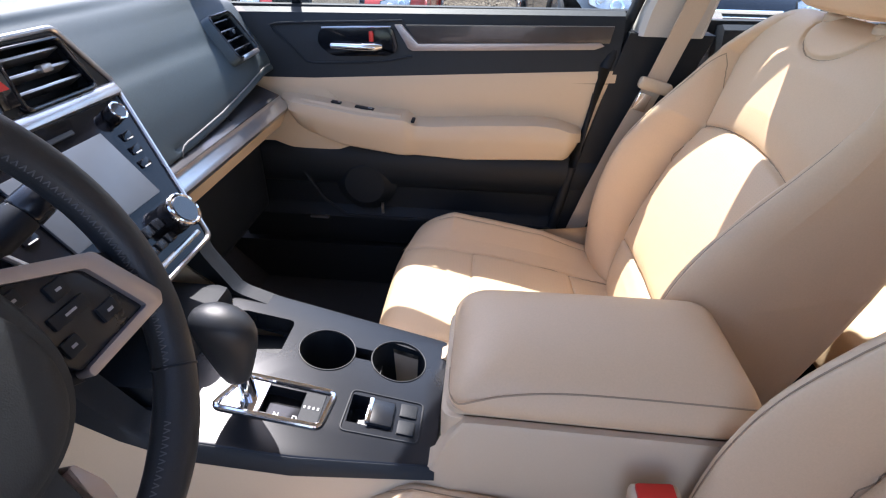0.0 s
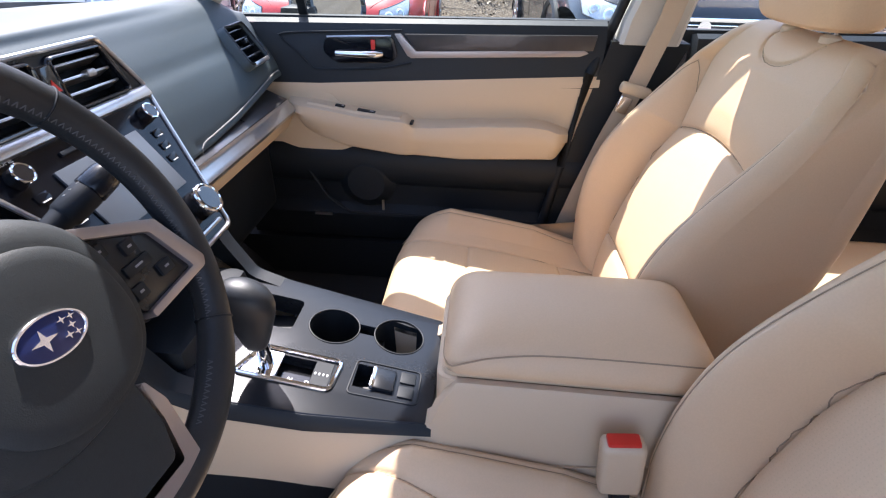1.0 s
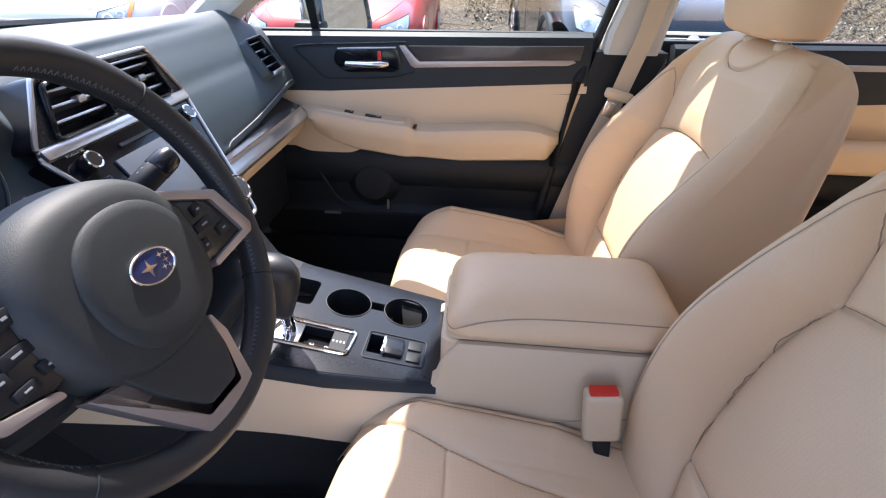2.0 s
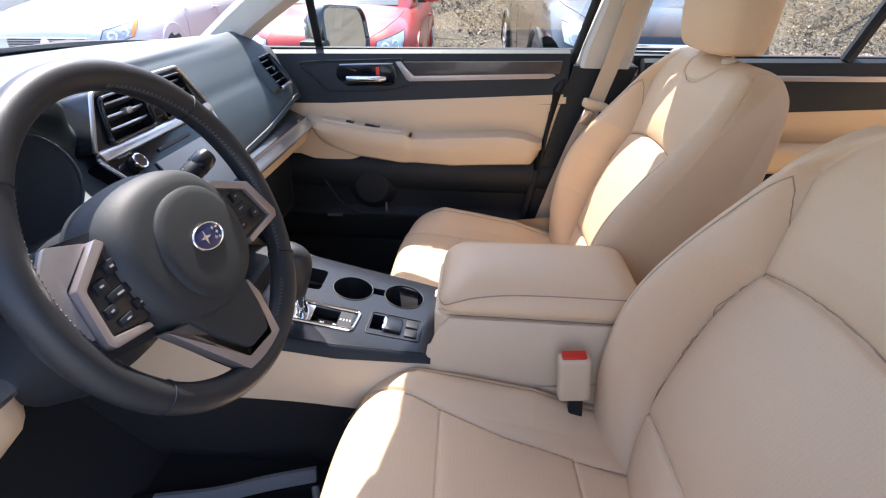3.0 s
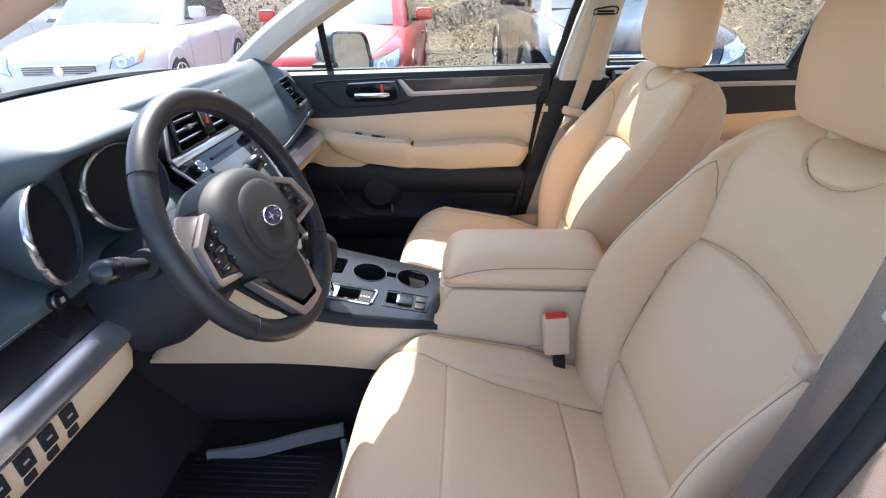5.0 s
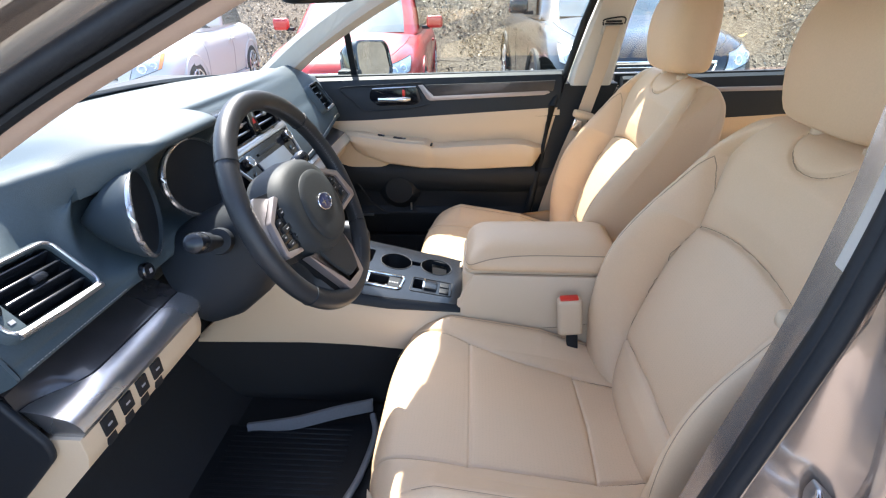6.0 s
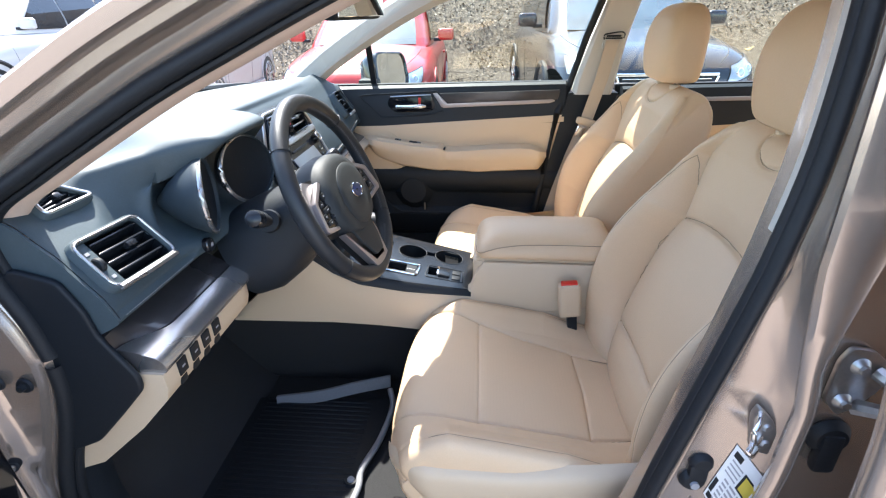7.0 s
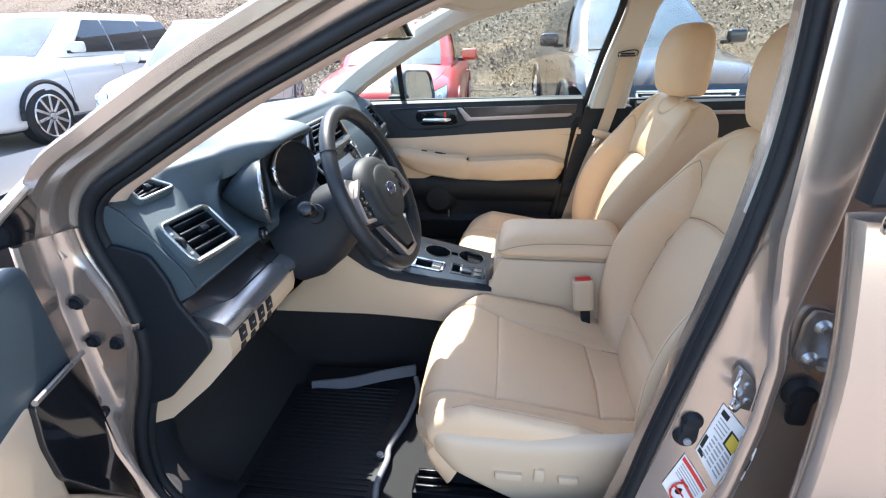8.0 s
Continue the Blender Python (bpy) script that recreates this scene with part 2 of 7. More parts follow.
def cut(ob, cutters):
    """Cuts the meshes of cutters out of ob and removes them."""
    for c in cutters:
        md = ob.modifiers.new("cut", "BOOLEAN")
        md.operation, md.object, md.solver = "DIFFERENCE", c, "EXACT"
    bpy.context.view_layer.update()
    ev = ob.evaluated_get(bpy.context.evaluated_depsgraph_get())
    me = bpy.data.meshes.new_from_object(ev)
    ob.modifiers.clear()
    old, ob.data = ob.data, me
    for c in cutters:
        bpy.data.objects.remove(c)
    me.shade_smooth()
    me.set_sharp_from_angle(angle=radians(35))
    return ob


# ================= ground and bank
def ground_and_bank():
    n = 90
    xs = np.r_[np.linspace(-400, -25, 12), np.linspace(-22, 22, n), np.linspace(25, 400, 12)]
    ys = np.r_[np.linspace(-400, -12, 10), np.linspace(-10, 6.5, 24), np.linspace(6.8, 26, 60), np.linspace(27, 46, 14), np.linspace(50, 400, 8)]
    X, Y = np.meshgrid(xs, ys, indexing="ij")
    edge = 7.6 + 0.35 * np.sin(X * 0.5) - 0.12 * X
    rise = np.clip(Y - edge, 0, 32)
    Z = 0.46 * rise * np.clip(rise / 2.0, 0, 1)
    rough = np.array([[noise.noise((x * 0.9, y * 0.9, 0)) + 0.5 * noise.noise((x * 2.3, y * 2.3, 4)) for y in ys] for x in xs])
    Z += 0.16 * rough * np.clip(rise, 0, 1)
    idx = (0.25 * (edge[:-1, :-1] * 4) < Y[:-1, :-1] + 0.2).astype(int)
    g = sheet("ground", np.stack([X, Y, Z], -1), [ASPHALT, LITTER], None, "", idx)
    return tagged(g, "grey asphalt lot rising into a leaf-covered bank", "ground", kind="structure")


def ramp_mat(name, stops, scale, rough=0.9, bump=0.8, dist=0.02, detail=6.0, stretch=(1, 1, 1), voro=0.0):
    """A surface whose colour runs through stops by noise."""
    m = bpy.data.materials.new(name)
    m.use_nodes = True
    n, l = m.node_tree.nodes, m.node_tree.links
    b = n["Principled BSDF"]
    co, mp, nz, rp, bp = (n.new("ShaderNode" + k) for k in ("TexCoord", "Mapping", "TexNoise", "ValToRGB", "Bump"))
    mp.inputs["Scale"].default_value = stretch
    nz.inputs["Scale"].default_value, nz.inputs["Detail"].default_value, nz.inputs["Roughness"].default_value = scale, detail, 0.7
    l.new(co.outputs["Object"], mp.inputs["Vector"])
    l.new(mp.outputs["Vector"], nz.inputs["Vector"])
    src = nz.outputs["Fac"]
    if voro:
        v = n.new("ShaderNodeTexVoronoi")
        v.inputs["Scale"].default_value = voro
        l.new(mp.outputs["Vector"], v.inputs["Vector"])
        sp = n.new("ShaderNodeSeparateColor")
        l.new(v.outputs["Color"], sp.inputs[0])
        mx = n.new("ShaderNodeMix")
        mx.inputs["Factor"].default_value = 0.5
        l.new(src, mx.inputs[2])
        l.new(sp.outputs[0], mx.inputs[3])
        src = mx.outputs[0]
    while len(rp.color_ramp.elements) < len(stops):
        rp.color_ramp.elements.new(0.5)
    for e, (p, c) in zip(rp.color_ramp.elements, stops):
        e.position, e.color = p, (*c, 1)
    l.new(src, rp.inputs[0])
    l.new(rp.outputs[0], b.inputs["Base Color"])
    b.inputs["Roughness"].default_value = rough
    bp.inputs["Strength"].default_value, bp.inputs["Distance"].default_value = bump, dist
    l.new(src, bp.inputs["Height"])
    l.new(bp.outputs[0], b.inputs["Normal"])
    return m


ASPHALT = ramp_mat("asphalt", [(0.3, (0.17, 0.152, 0.135)), (0.55, (0.24, 0.215, 0.19)), (0.8, (0.34, 0.305, 0.27))], 90, 0.9, 0.6, 0.006)
LITTER = ramp_mat("leaf_litter", [(0.28, (0.060, 0.044, 0.030)), (0.45, (0.105, 0.078, 0.052)), (0.62, (0.150, 0.114, 0.078)), (0.85, (0.25, 0.205, 0.15))], 16.0, 0.95, 1.0, 0.03, 10.0, voro=46.0)
ground_and_bank()


def bank_z(x, y):
    r = np.clip(y - (7.6 + 0.35 * np.sin(x * 0.5) - 0.12 * x), 0, 32)
    return 0.46 * r * np.clip(r / 2.0, 0, 1)


def scatter_leaves():
    rnd = np.random.default_rng(7)
    n = 78000
    x, y = rnd.uniform(-13, 9, n), rnd.uniform(7.2, 17, n)
    z = bank_z(x, y) + 0.03 + rnd.uniform(-0.03, 0.05, n)
    a, b, r = rnd.uniform(0, 6.28, n), rnd.normal(0, 0.55, (2, n)), rnd.uniform(0.012, 0.034, n)
    vs, fs = [], []
    for i in range(n):
        c, s = math.cos(a[i]) * r[i], math.sin(a[i]) * r[i]
        p, q = b[0, i], b[1, i]
        for u, v, w in ((c, s, 0.0), (-s * 0.6, c * 0.6, 0.3), (-c, -s, 0.0), (s * 0.6, -c * 0.6, -0.3)):
            vs.append((x[i] + u, y[i] + v, z[i] + p * u + q * v + w * 0.02 + 0.28 * v))
        fs.append((4 * i, 4 * i + 1, 4 * i + 2, 4 * i + 3))
    me = bpy.data.meshes.new("leaf_litter")
    me.from_pydata(vs, [], fs)
    me.materials.append(DRYLEAF)
    tagged(new("leaf_litter", me), "dry brown leaves scattered over the bank", "leaves", kind="stuff")
    bm = bmesh.new()
    for i in range(120):
        tx, ty = rnd.uniform(-12, 8), rnd.uniform(8.2, 15)
        d, ln = rnd.uniform(0, 3.14), rnd.uniform(0.5, 2.2)
        k = 4
        pts = []
        for j in range(k):
            u = (j / (k - 1) - 0.5) * ln
            px, py = tx + u * math.cos(d) + rnd.normal(0, 0.05), ty + 0.5 * u * math.sin(d) + rnd.normal(0, 0.05)
            pts.append((px, py, float(bank_z(px, py)) + 0.07 + rnd.uniform(0, 0.10)))
        tube(bm, pts, [0.010, 0.008, 0.006, 0.003], 5)
    tagged(part("fallen_twigs", bm, TWIG, None), "pale dry twigs lying on the bank", "twigs", kind="stuff")


def island_mat(name, stops):
    m = bpy.data.materials.new(name)
    m.use_nodes = True
    n, l = m.node_tree.nodes, m.node_tree.links
    g, rp = n.new("ShaderNodeNewGeometry"), n.new("ShaderNodeValToRGB")
    while len(rp.color_ramp.elements) < len(stops):
        rp.color_ramp.elements.new(0.5)
    for e, (p, c) in zip(rp.color_ramp.elements, stops):
        e.position, e.color = p, (*c, 1)
    l.new(g.outputs["Random Per Island"], rp.inputs[0])
    l.new(rp.outputs[0], n["Principled BSDF"].inputs["Base Color"])
    n["Principled BSDF"].inputs["Roughness"].default_value = 0.7
    return m


DRYLEAF = island_mat("dry_leaves", [(0.0, (0.05, 0.033, 0.020)), (0.4, (0.115, 0.080, 0.050)), (0.75, (0.17, 0.125, 0.084)), (1.0, (0.34, 0.28, 0.205))])
TWIG = mat("dry_twig", (0.30, 0.24, 0.18), 0.8, bump=0.4, scale=40, var=0.2)
scatter_leaves()
pk = thing("plank", "pale yellow plank lying on the bank", "plank", pose(5.1, 8.95, 0.66, 12, -22, 35))
part("board", boxed((0, 0, 0.05), (0.75, 0.13, 0.04), 0.006), mat("yellow_wood", (0.55, 0.36, 0.12), 0.7, bump=0.3, scale=30, var=0.15), pk)


# ================= seats
def follow(bm, P, Q, grid, lines, mask, r=0.0010):
    """Lays a thread along lines given in the surface coordinates P, Q."""
    p, q = P[mask], Q[mask]
    g = np.stack([k[mask] for k in grid], -1)
    for ln in lines:
        if len(ln) < 2:
            continue
        w = spline(ln, 2 + int(sum(math.dist(a, b) for a, b in zip(ln, ln[1:])) / 0.004))
        pts = []
        for a, b in w:
            d = (p - a) ** 2 + (q - b) ** 2
            i = np.argpartition(d, 4)[:4]
            k = 1.0 / (d[i] + 1e-8)
            pts.append((g[i] * k[:, None]).sum(0) / k.sum())
        pts = np.array(pts)
        pts[1:-1] = (pts[:-2] + pts[1:-1] * 2 + pts[2:]) / 4
        tube(bm, pts, r, 5)


def seat(name, label, cy, m):
    """A leather front seat with its origin on the floor under the middle of the cushion's front."""
    s = thing(name, label, "car seat", m, group="front seats")
    # cushion: along c from the front's foot over the top to the back; across: bolsters and sides
    c = spline([(0.16, 0.41), (0.080, 0.45), (0.068, 0.505), (0.115, 0.548), (0.25, 0.533), (0.40, 0.508), (0.52, 0.492), (0.64, 0.485)], 340)
    t = np.gradient(c, axis=0)
    t /= np.linalg.norm(t, axis=1)[:, None]
    nx, nz = -t[:, 1], t[:, 0]
    h = spline([(0, 0), (0.06, 0.0), (0.12, 0.002), (0.165, 0.010), (0.205, 0.034), (0.232, 0.049), (0.252, 0.046), (0.262, 0.028), (0.266, 0.0), (0.266, -0.035)], 130)
    y = np.r_[-h[::-1, 0], h[1:, 0]]
    d = np.r_[h[::-1, 1], h[1:, 1]]
    top = np.clip((c[:, 0] - 0.07) / 0.12, 0.12, 1)[:, None] * np.clip((0.66 - c[:, 0]) / 0.25, 0.25, 1)[:, None]
    front = np.clip((0.20 - c[:, 0]) / 0.13, 0, 1)
    Y = y[None, :] * (1 - 0.045 * front ** 2)[:, None]
    D = np.where(d[None, :] > 0, d[None, :] * top, d[None, :])
    D = D - 0.055 * front[:, None] ** 2 * (Y / 0.26) ** 4
    X = c[:, 0][:, None] + nx[:, None] * D
    Z = c[:, 1][:, None] + nz[:, None] * D
    bol = [(0.06, 0.225), (0.15, 0.212), (0.25, 0.187), (0.36, 0.160), (0.48, 0.143), (0.60, 0.118)]
    out = -1 if cy < 0 else 1   # the door's side, where the bolster is broader
    bolster = [(0.075, 0.140), (0.12, 0.143), (0.25, 0.146), (0.36, 0.146), (0.48, 0.142), (0.60, 0.118)]
    lines = [[(a, -out * b) for a, b in bol], [(a, out * b) for a, b in bolster], [(0.247, -out * 0.187), (0.250, 0.0), (0.251, out * 0.146)], [(0.482, -out * 0.143), (0.49, 0), (0.482, out * 0.142)]]
    piping = [(0.07, 0.246), (0.16, 0.244), (0.40, 0.243), (0.60, 0.238)]
    pipes = [[(a, -out * b) for a, b in piping], [(a, out * (b - 0.014)) for a, b in piping]]
    g = seam(X, Y, pipes, 0.003, 0.0026) + seam(X, Y, lines[:2], 0.0065, 0.0024) + seam(X, Y, lines[2:], 0.0040, 0.0020)
    g *= (Z > 0.46)
    puff = 0.007 * np.clip(1 - (Y / 0.18) ** 2, 0, 1) ** 0.5 * np.cos((X - 0.365) / 0.12 * 1.57).clip(0) ** 0.5
    X, Z = X - nx[:, None] * (g - puff), Z - nz[:, None] * (g - puff)
    ins = (-out * Y < np.interp(X, [p[0] for p in bol], [p[1] for p in bol])) & (out * Y < np.interp(X, [p[0] for p in bolster], [p[1] for p in bolster])) & (Z > 0.45)
    sheet("cushion", np.stack([X, Y, Z], -1), [LEATHER, PERF], s, "", ins[:-1, :-1])
    threads = bmesh.new()
    follow(threads, X, Y, (X, Y, Z), [[p for p in ln if p[0] > 0.075] for ln in lines[:2] + pipes], Z > 0.485, 0.0008)
    # plastic shield round the base
    for sy in (-1, 1):
        U, W = np.meshgrid(np.linspace(0, 1, 60), np.r_[np.linspace(0, 0.2, 10), np.linspace(0.23, 1, 22)])
        xf = np.interp(0.60 - 0.24 * W, [0.36, 0.422, 0.464, 0.525, 0.60], [0.240, 0.160, 0.108, 0.082, 0.072])
        sx = xf + (0.60 - xf) * U
        zb = np.interp(sx, [0.07, 0.104, 0.130, 0.156, 0.22, 0.317, 0.46, 0.60], [0.505, 0.530, 0.542, 0.545, 0.543, 0.540, 0.556, 0.578])
        yy = 0.254 + 0.026 * (1 - np.exp(-W / 0.05)) - 0.022 * W ** 2 - 0.075 * (1 - np.clip(U * 6, 0, 1)) ** 2
        gr = np.stack([sx, sy * yy, zb * (1 - W) + 0.36 * W], -1)
        va = sheet("side_shield", gr, BEIGE, s, "beige plastic side shield")
        for bx, bw, bz in ((0.280, 0.056, 0.0), (0.342, 0.022, 0.010), (0.400, 0.040, 0.002)) if sy < 0 else ():
            part("power_switch", boxed((bx, sy * 0.277, 0.449 + bz), (bw, 0.014, 0.020 if bw > 0.03 else 0.034), 0.005), BEIGE, va)
    fr = np.linspace(-0.17, 0.17, 24)
    w = np.linspace(0, 1, 10)
    gr = np.stack([np.stack([0.115 + 0.05 * w + 0.06 * (abs(a) / 0.2) ** 4, np.full(10, a * 0.98), 0.45 - 0.10 * w], -1) for a in fr])
    sheet("front_shield", gr, BLACK, s)
    # backrest: the seam-level skin runs up the front, over the top and down the back; deep bolsters stand proud of it
    N = 520
    c = spline([(0.640, 0.43), (0.574, 0.485), (0.592, 0.575), (0.627, 0.66), (0.667, 0.76), (0.707, 0.858), (0.738, 0.96), (0.766, 1.045), (0.79, 1.077), (0.825, 1.083), (0.856, 1.06), (0.868, 0.99), (0.835, 0.80), (0.79, 0.60), (0.74, 0.43)], N)
    t = np.gradient(c, axis=0)
    t /= np.linalg.norm(t, axis=1)[:, None]
    nx, nz = -t[:, 1], t[:, 0]
    it = int(np.argmax(c[:, 1]))
    k = np.arange(N)
    isback = k > it
    hw = np.interp(c[:, 1], [0.42, 0.55, 0.75, 0.90, 0.96, 1.00, 1.03, 1.055, 1.072, 1.085], [0.240, 0.258, 0.266, 0.263, 0.258, 0.250, 0.239, 0.224, 0.208, 0.185])
    hw = np.minimum(hw, np.where(k > it - 12, 0.195 + 0.067 * np.clip((k - it) / 130.0, 0, 1) ** 0.8, 1.0))
    ridge = spline([(0.575, 0.42), (0.535, 0.49), (0.524, 0.60), (0.529, 0.69), (0.557, 0.79), (0.615, 0.88), (0.673, 0.95), (0.722, 1.015), (0.757, 1.050), (0.79, 1.077)], 400)
    amp = np.zeros(N)
    for i in range(it):
        q = ridge - c[i]
        j = int(np.argmin(np.abs(q[:, 0] * nz[i] - q[:, 1] * nx[i])))
        amp[i] = max(0.0, q[j, 0] * nx[i] + q[j, 1] * nz[i])
    amp = np.convolve(np.pad(amp, 12, mode="edge"), np.ones(25) / 25, "valid")
    amp[isback] = 0.0
    ys = np.interp(c[:, 1], [0.43, 0.495, 0.587, 0.66, 0.76, 0.815, 0.858, 0.90, 0.995, 1.04, 1.083], [0.120, 0.130, 0.176, 0.195, 0.206, 0.203, 0.190, 0.197, 0.218, 0.19, 0.15])
    yc = np.maximum(ys + 0.010, np.interp(c[:, 1], [0.43, 0.50, 0.80, 0.90, 0.97, 1.02, 1.05, 1.083], [0.215, 0.238, 0.242, 0.238, 0.230, 0.212, 0.195, 0.165]))
    yc = np.minimum(yc, hw - 0.012)
    a = np.linspace(-1, 1, 300)
    a = np.sign(a) * (1 - (1 - np.abs(a)) ** 1.15)
    Y = a[None, :] * hw[:, None]
    A = np.abs(Y)
    u = np.clip((A - ys[:, None]) / (yc - ys)[:, None], 0, 1)
    v = np.clip((A - yc[:, None]) / (hw - yc)[:, None], 0, 1)
    drop = 0.050 * (1 - 0.85 * np.exp(-((k - it) / 60.0) ** 2))
    D = amp[:, None] * np.sin(u * 1.5708) ** 0.80 - drop[:, None] * (1 - np.sqrt(np.clip(1 - v * v, 0, 1)))
    X = c[:, 0][:, None] + nx[:, None] * D
    Z = c[:, 1][:, None] + nz[:, None] * D

    def arch(y):
        return 0.858 + 0.029 * (1 - (y / 0.19) ** 2)
    arc = [(b, arch(b)) for b in np.linspace(-0.190, 0.190, 13)]
    up = [(0.130, 0.50), (0.152, 0.540), (0.176, 0.587), (0.195, 0.66), (0.206, 0.76), (0.203, 0.815), (0.190, 0.858), (0.197, 0.90), (0.212, 0.955), (0.222, 0.993)]
    low = [(-0.176, 0.587), (0, 0.598), (0.176, 0.587)]
    crest = [(0.236, 0.52), (0.241, 0.62), (0.243, 0.80), (0.239, 0.90), (0.231, 0.965), (0.222, 0.995)]
    neck = [(0.075 * math.cos(q), 1.075 - 0.045 * math.sin(q)) for q in np.linspace(0, 3.1416, 13)]
    both = [up, [(-p, q) for p, q in up]]
    g = seam(Y, Z, [arc, low, neck] + both, 0.0070, 0.0024) + seam(Y, Z, [crest, [(-p, q) for p, q in crest]], 0.0030, 0.0026)
    g[isback] = 0
    # the panels swell between their seams
    side = np.clip(1 - (A / ys[:, None]) ** 2, 0, 1) ** 0.42
    w = np.clip((Z - 0.595) / (arch(Y) - 0.595), 0, 1)
    puff = 0.022 * (4 * w * (1 - w)) ** 0.45
    puff = puff + np.where(Z > arch(Y), 0.013 * np.clip((Z - arch(Y)) / 0.05, 0, 1) ** 0.5 * np.clip((1.075 - Z) / 0.06, 0, 1), 0)
    puff = puff + np.where(Z < 0.595, 0.012 * np.clip((0.595 - Z) / 0.04, 0, 1) ** 0.5, 0)
    puff = puff * side * (~isback)[:, None]
    X, Z = X - nx[:, None] * (g - puff), Z - nz[:, None] * (g - puff)
    inb = (A < ys[:, None]) & (Z < arch(Y)) & (Z > 0.60) & (~isback)[:, None]
    sheet("backrest", np.stack([X, Y, Z], -1), [LEATHER, PERF], s, "", inb[:-1, :-1])
    follow(threads, Y, Z, (X, Y, Z), [arc, low, neck, crest, [(-p, q) for p, q in crest]] + both, np.broadcast_to(~isback[:, None], Y.shape))
    tagged(part("stitching", threads, SEAM, s), kind="stuff")
    # close the sides between front and back skins
    for sy, col in ((-1, 0), (1, -1)):
        e = np.stack([X[:, col], Y[:, col], Z[:, col]], -1)
        fa, ba = e[8:it - 24], e[N - 4:it - 24:-1]
        ba = np.stack([np.interp(np.linspace(0, 1, len(fa)), np.linspace(0, 1, len(ba)), ba[:, k]) for k in range(3)], -1)
        w = np.linspace(0, 1, 12)[:, None, None]
        gr = fa[None] * (1 - w) + ba[None] * w
        gr[:, :, 1] += sy * 0.006 * np.sin(w[:, :, 0] * 3.14)
        sheet("side_panel", gr, LEATHER, s)
    # headrest
    rings = []
    for z, hwid, dep, cx in ((1.094, 0.050, 0.024, 0.808), (1.095, 0.098, 0.046, 0.806), (1.101, 0.118, 0.057, 0.805), (1.118, 0.128, 0.063, 0.803), (1.17, 0.134, 0.067, 0.800), (1.215, 0.134, 0.067, 0.802), (1.255, 0.127, 0.061, 0.806), (1.284, 0.112, 0.050, 0.811), (1.300, 0.088, 0.036, 0.816), (1.306, 0.050, 0.018, 0.819), (1.307, 0.020, 0.008, 0.820)):
        ring = []
        for k in range(40):
            q = 2 * math.pi * k / 40
            cs, sn = math.cos(q), math.sin(q)
            ring.append((cx + dep * math.copysign(abs(cs) ** 0.7, cs), hwid * math.copysign(abs(sn) ** 0.52, sn), z))
        rings.append(ring)
    hr = part("headrest", loft(bmesh.new(), rings), LEATHER, s)
    md = hr.modifiers.new("round", "SUBSURF")
    md.levels = md.render_levels = 1
    for py in (-0.062, 0.062):
        part("headrest_post", tube(bmesh.new(), [(0.805, py, 1.04), (0.805, py, 1.12)], 0.0055), CHROME, s)
        part("guide", disc(bmesh.new(), (0.803, py, 1.074), (0, 0, 1), 0.015, 0.016, bevel=0.004), BEIGE, s)
    # runners on the floor
    for py in (-0.20, 0.20):
        rl = part("seat_rail", boxed((0.36, py, 0.305), (0.60, 0.060, 0.03), 0.006), RUBBER, s)
        for dy in (-0.022, 0.0, 0.022):
            part("rail_lip", boxed((0.36, py + dy, 0.328), (0.58, 0.007, 0.020), 0.002), GLOSS, rl)
    part("seat_pan", boxed((0.36, 0, 0.36), (0.44, 0.42, 0.05), 0.01), BLACK, s)
    return s


seat("car_seat", "ivory leather driver's seat with perforated centre panels", -0.372, pose(0, -0.372, 0))
seat("car_seat", "ivory leather passenger seat, partly in sunlight", 0.372, pose(0.002, 0.370, -0.004))


# ================= dashboard
def base_x(y):
    return np.interp(abs(y - 0.0), [0, 0.15, 0.3, 0.4, 0.5, 0.6, 0.72], [-0.68, -0.66, -0.62, -0.575, -0.49, -0.44, -0.40])


def smooth(x, a, b):
    t = min(1.0, max(0.0, (x - a) / (b - a)))
    return t * t * (3 - 2 * t)


def pad_drop(y):
    """How far the pad's lower edge sinks towards the middle on the passenger's side."""
    return smooth(y, 0.09, 0.17) * float(np.interp(y, [0.20, 0.30, 0.42, 0.55, 0.66], [0.050, 0.048, 0.040, 0.024, 0.008]))


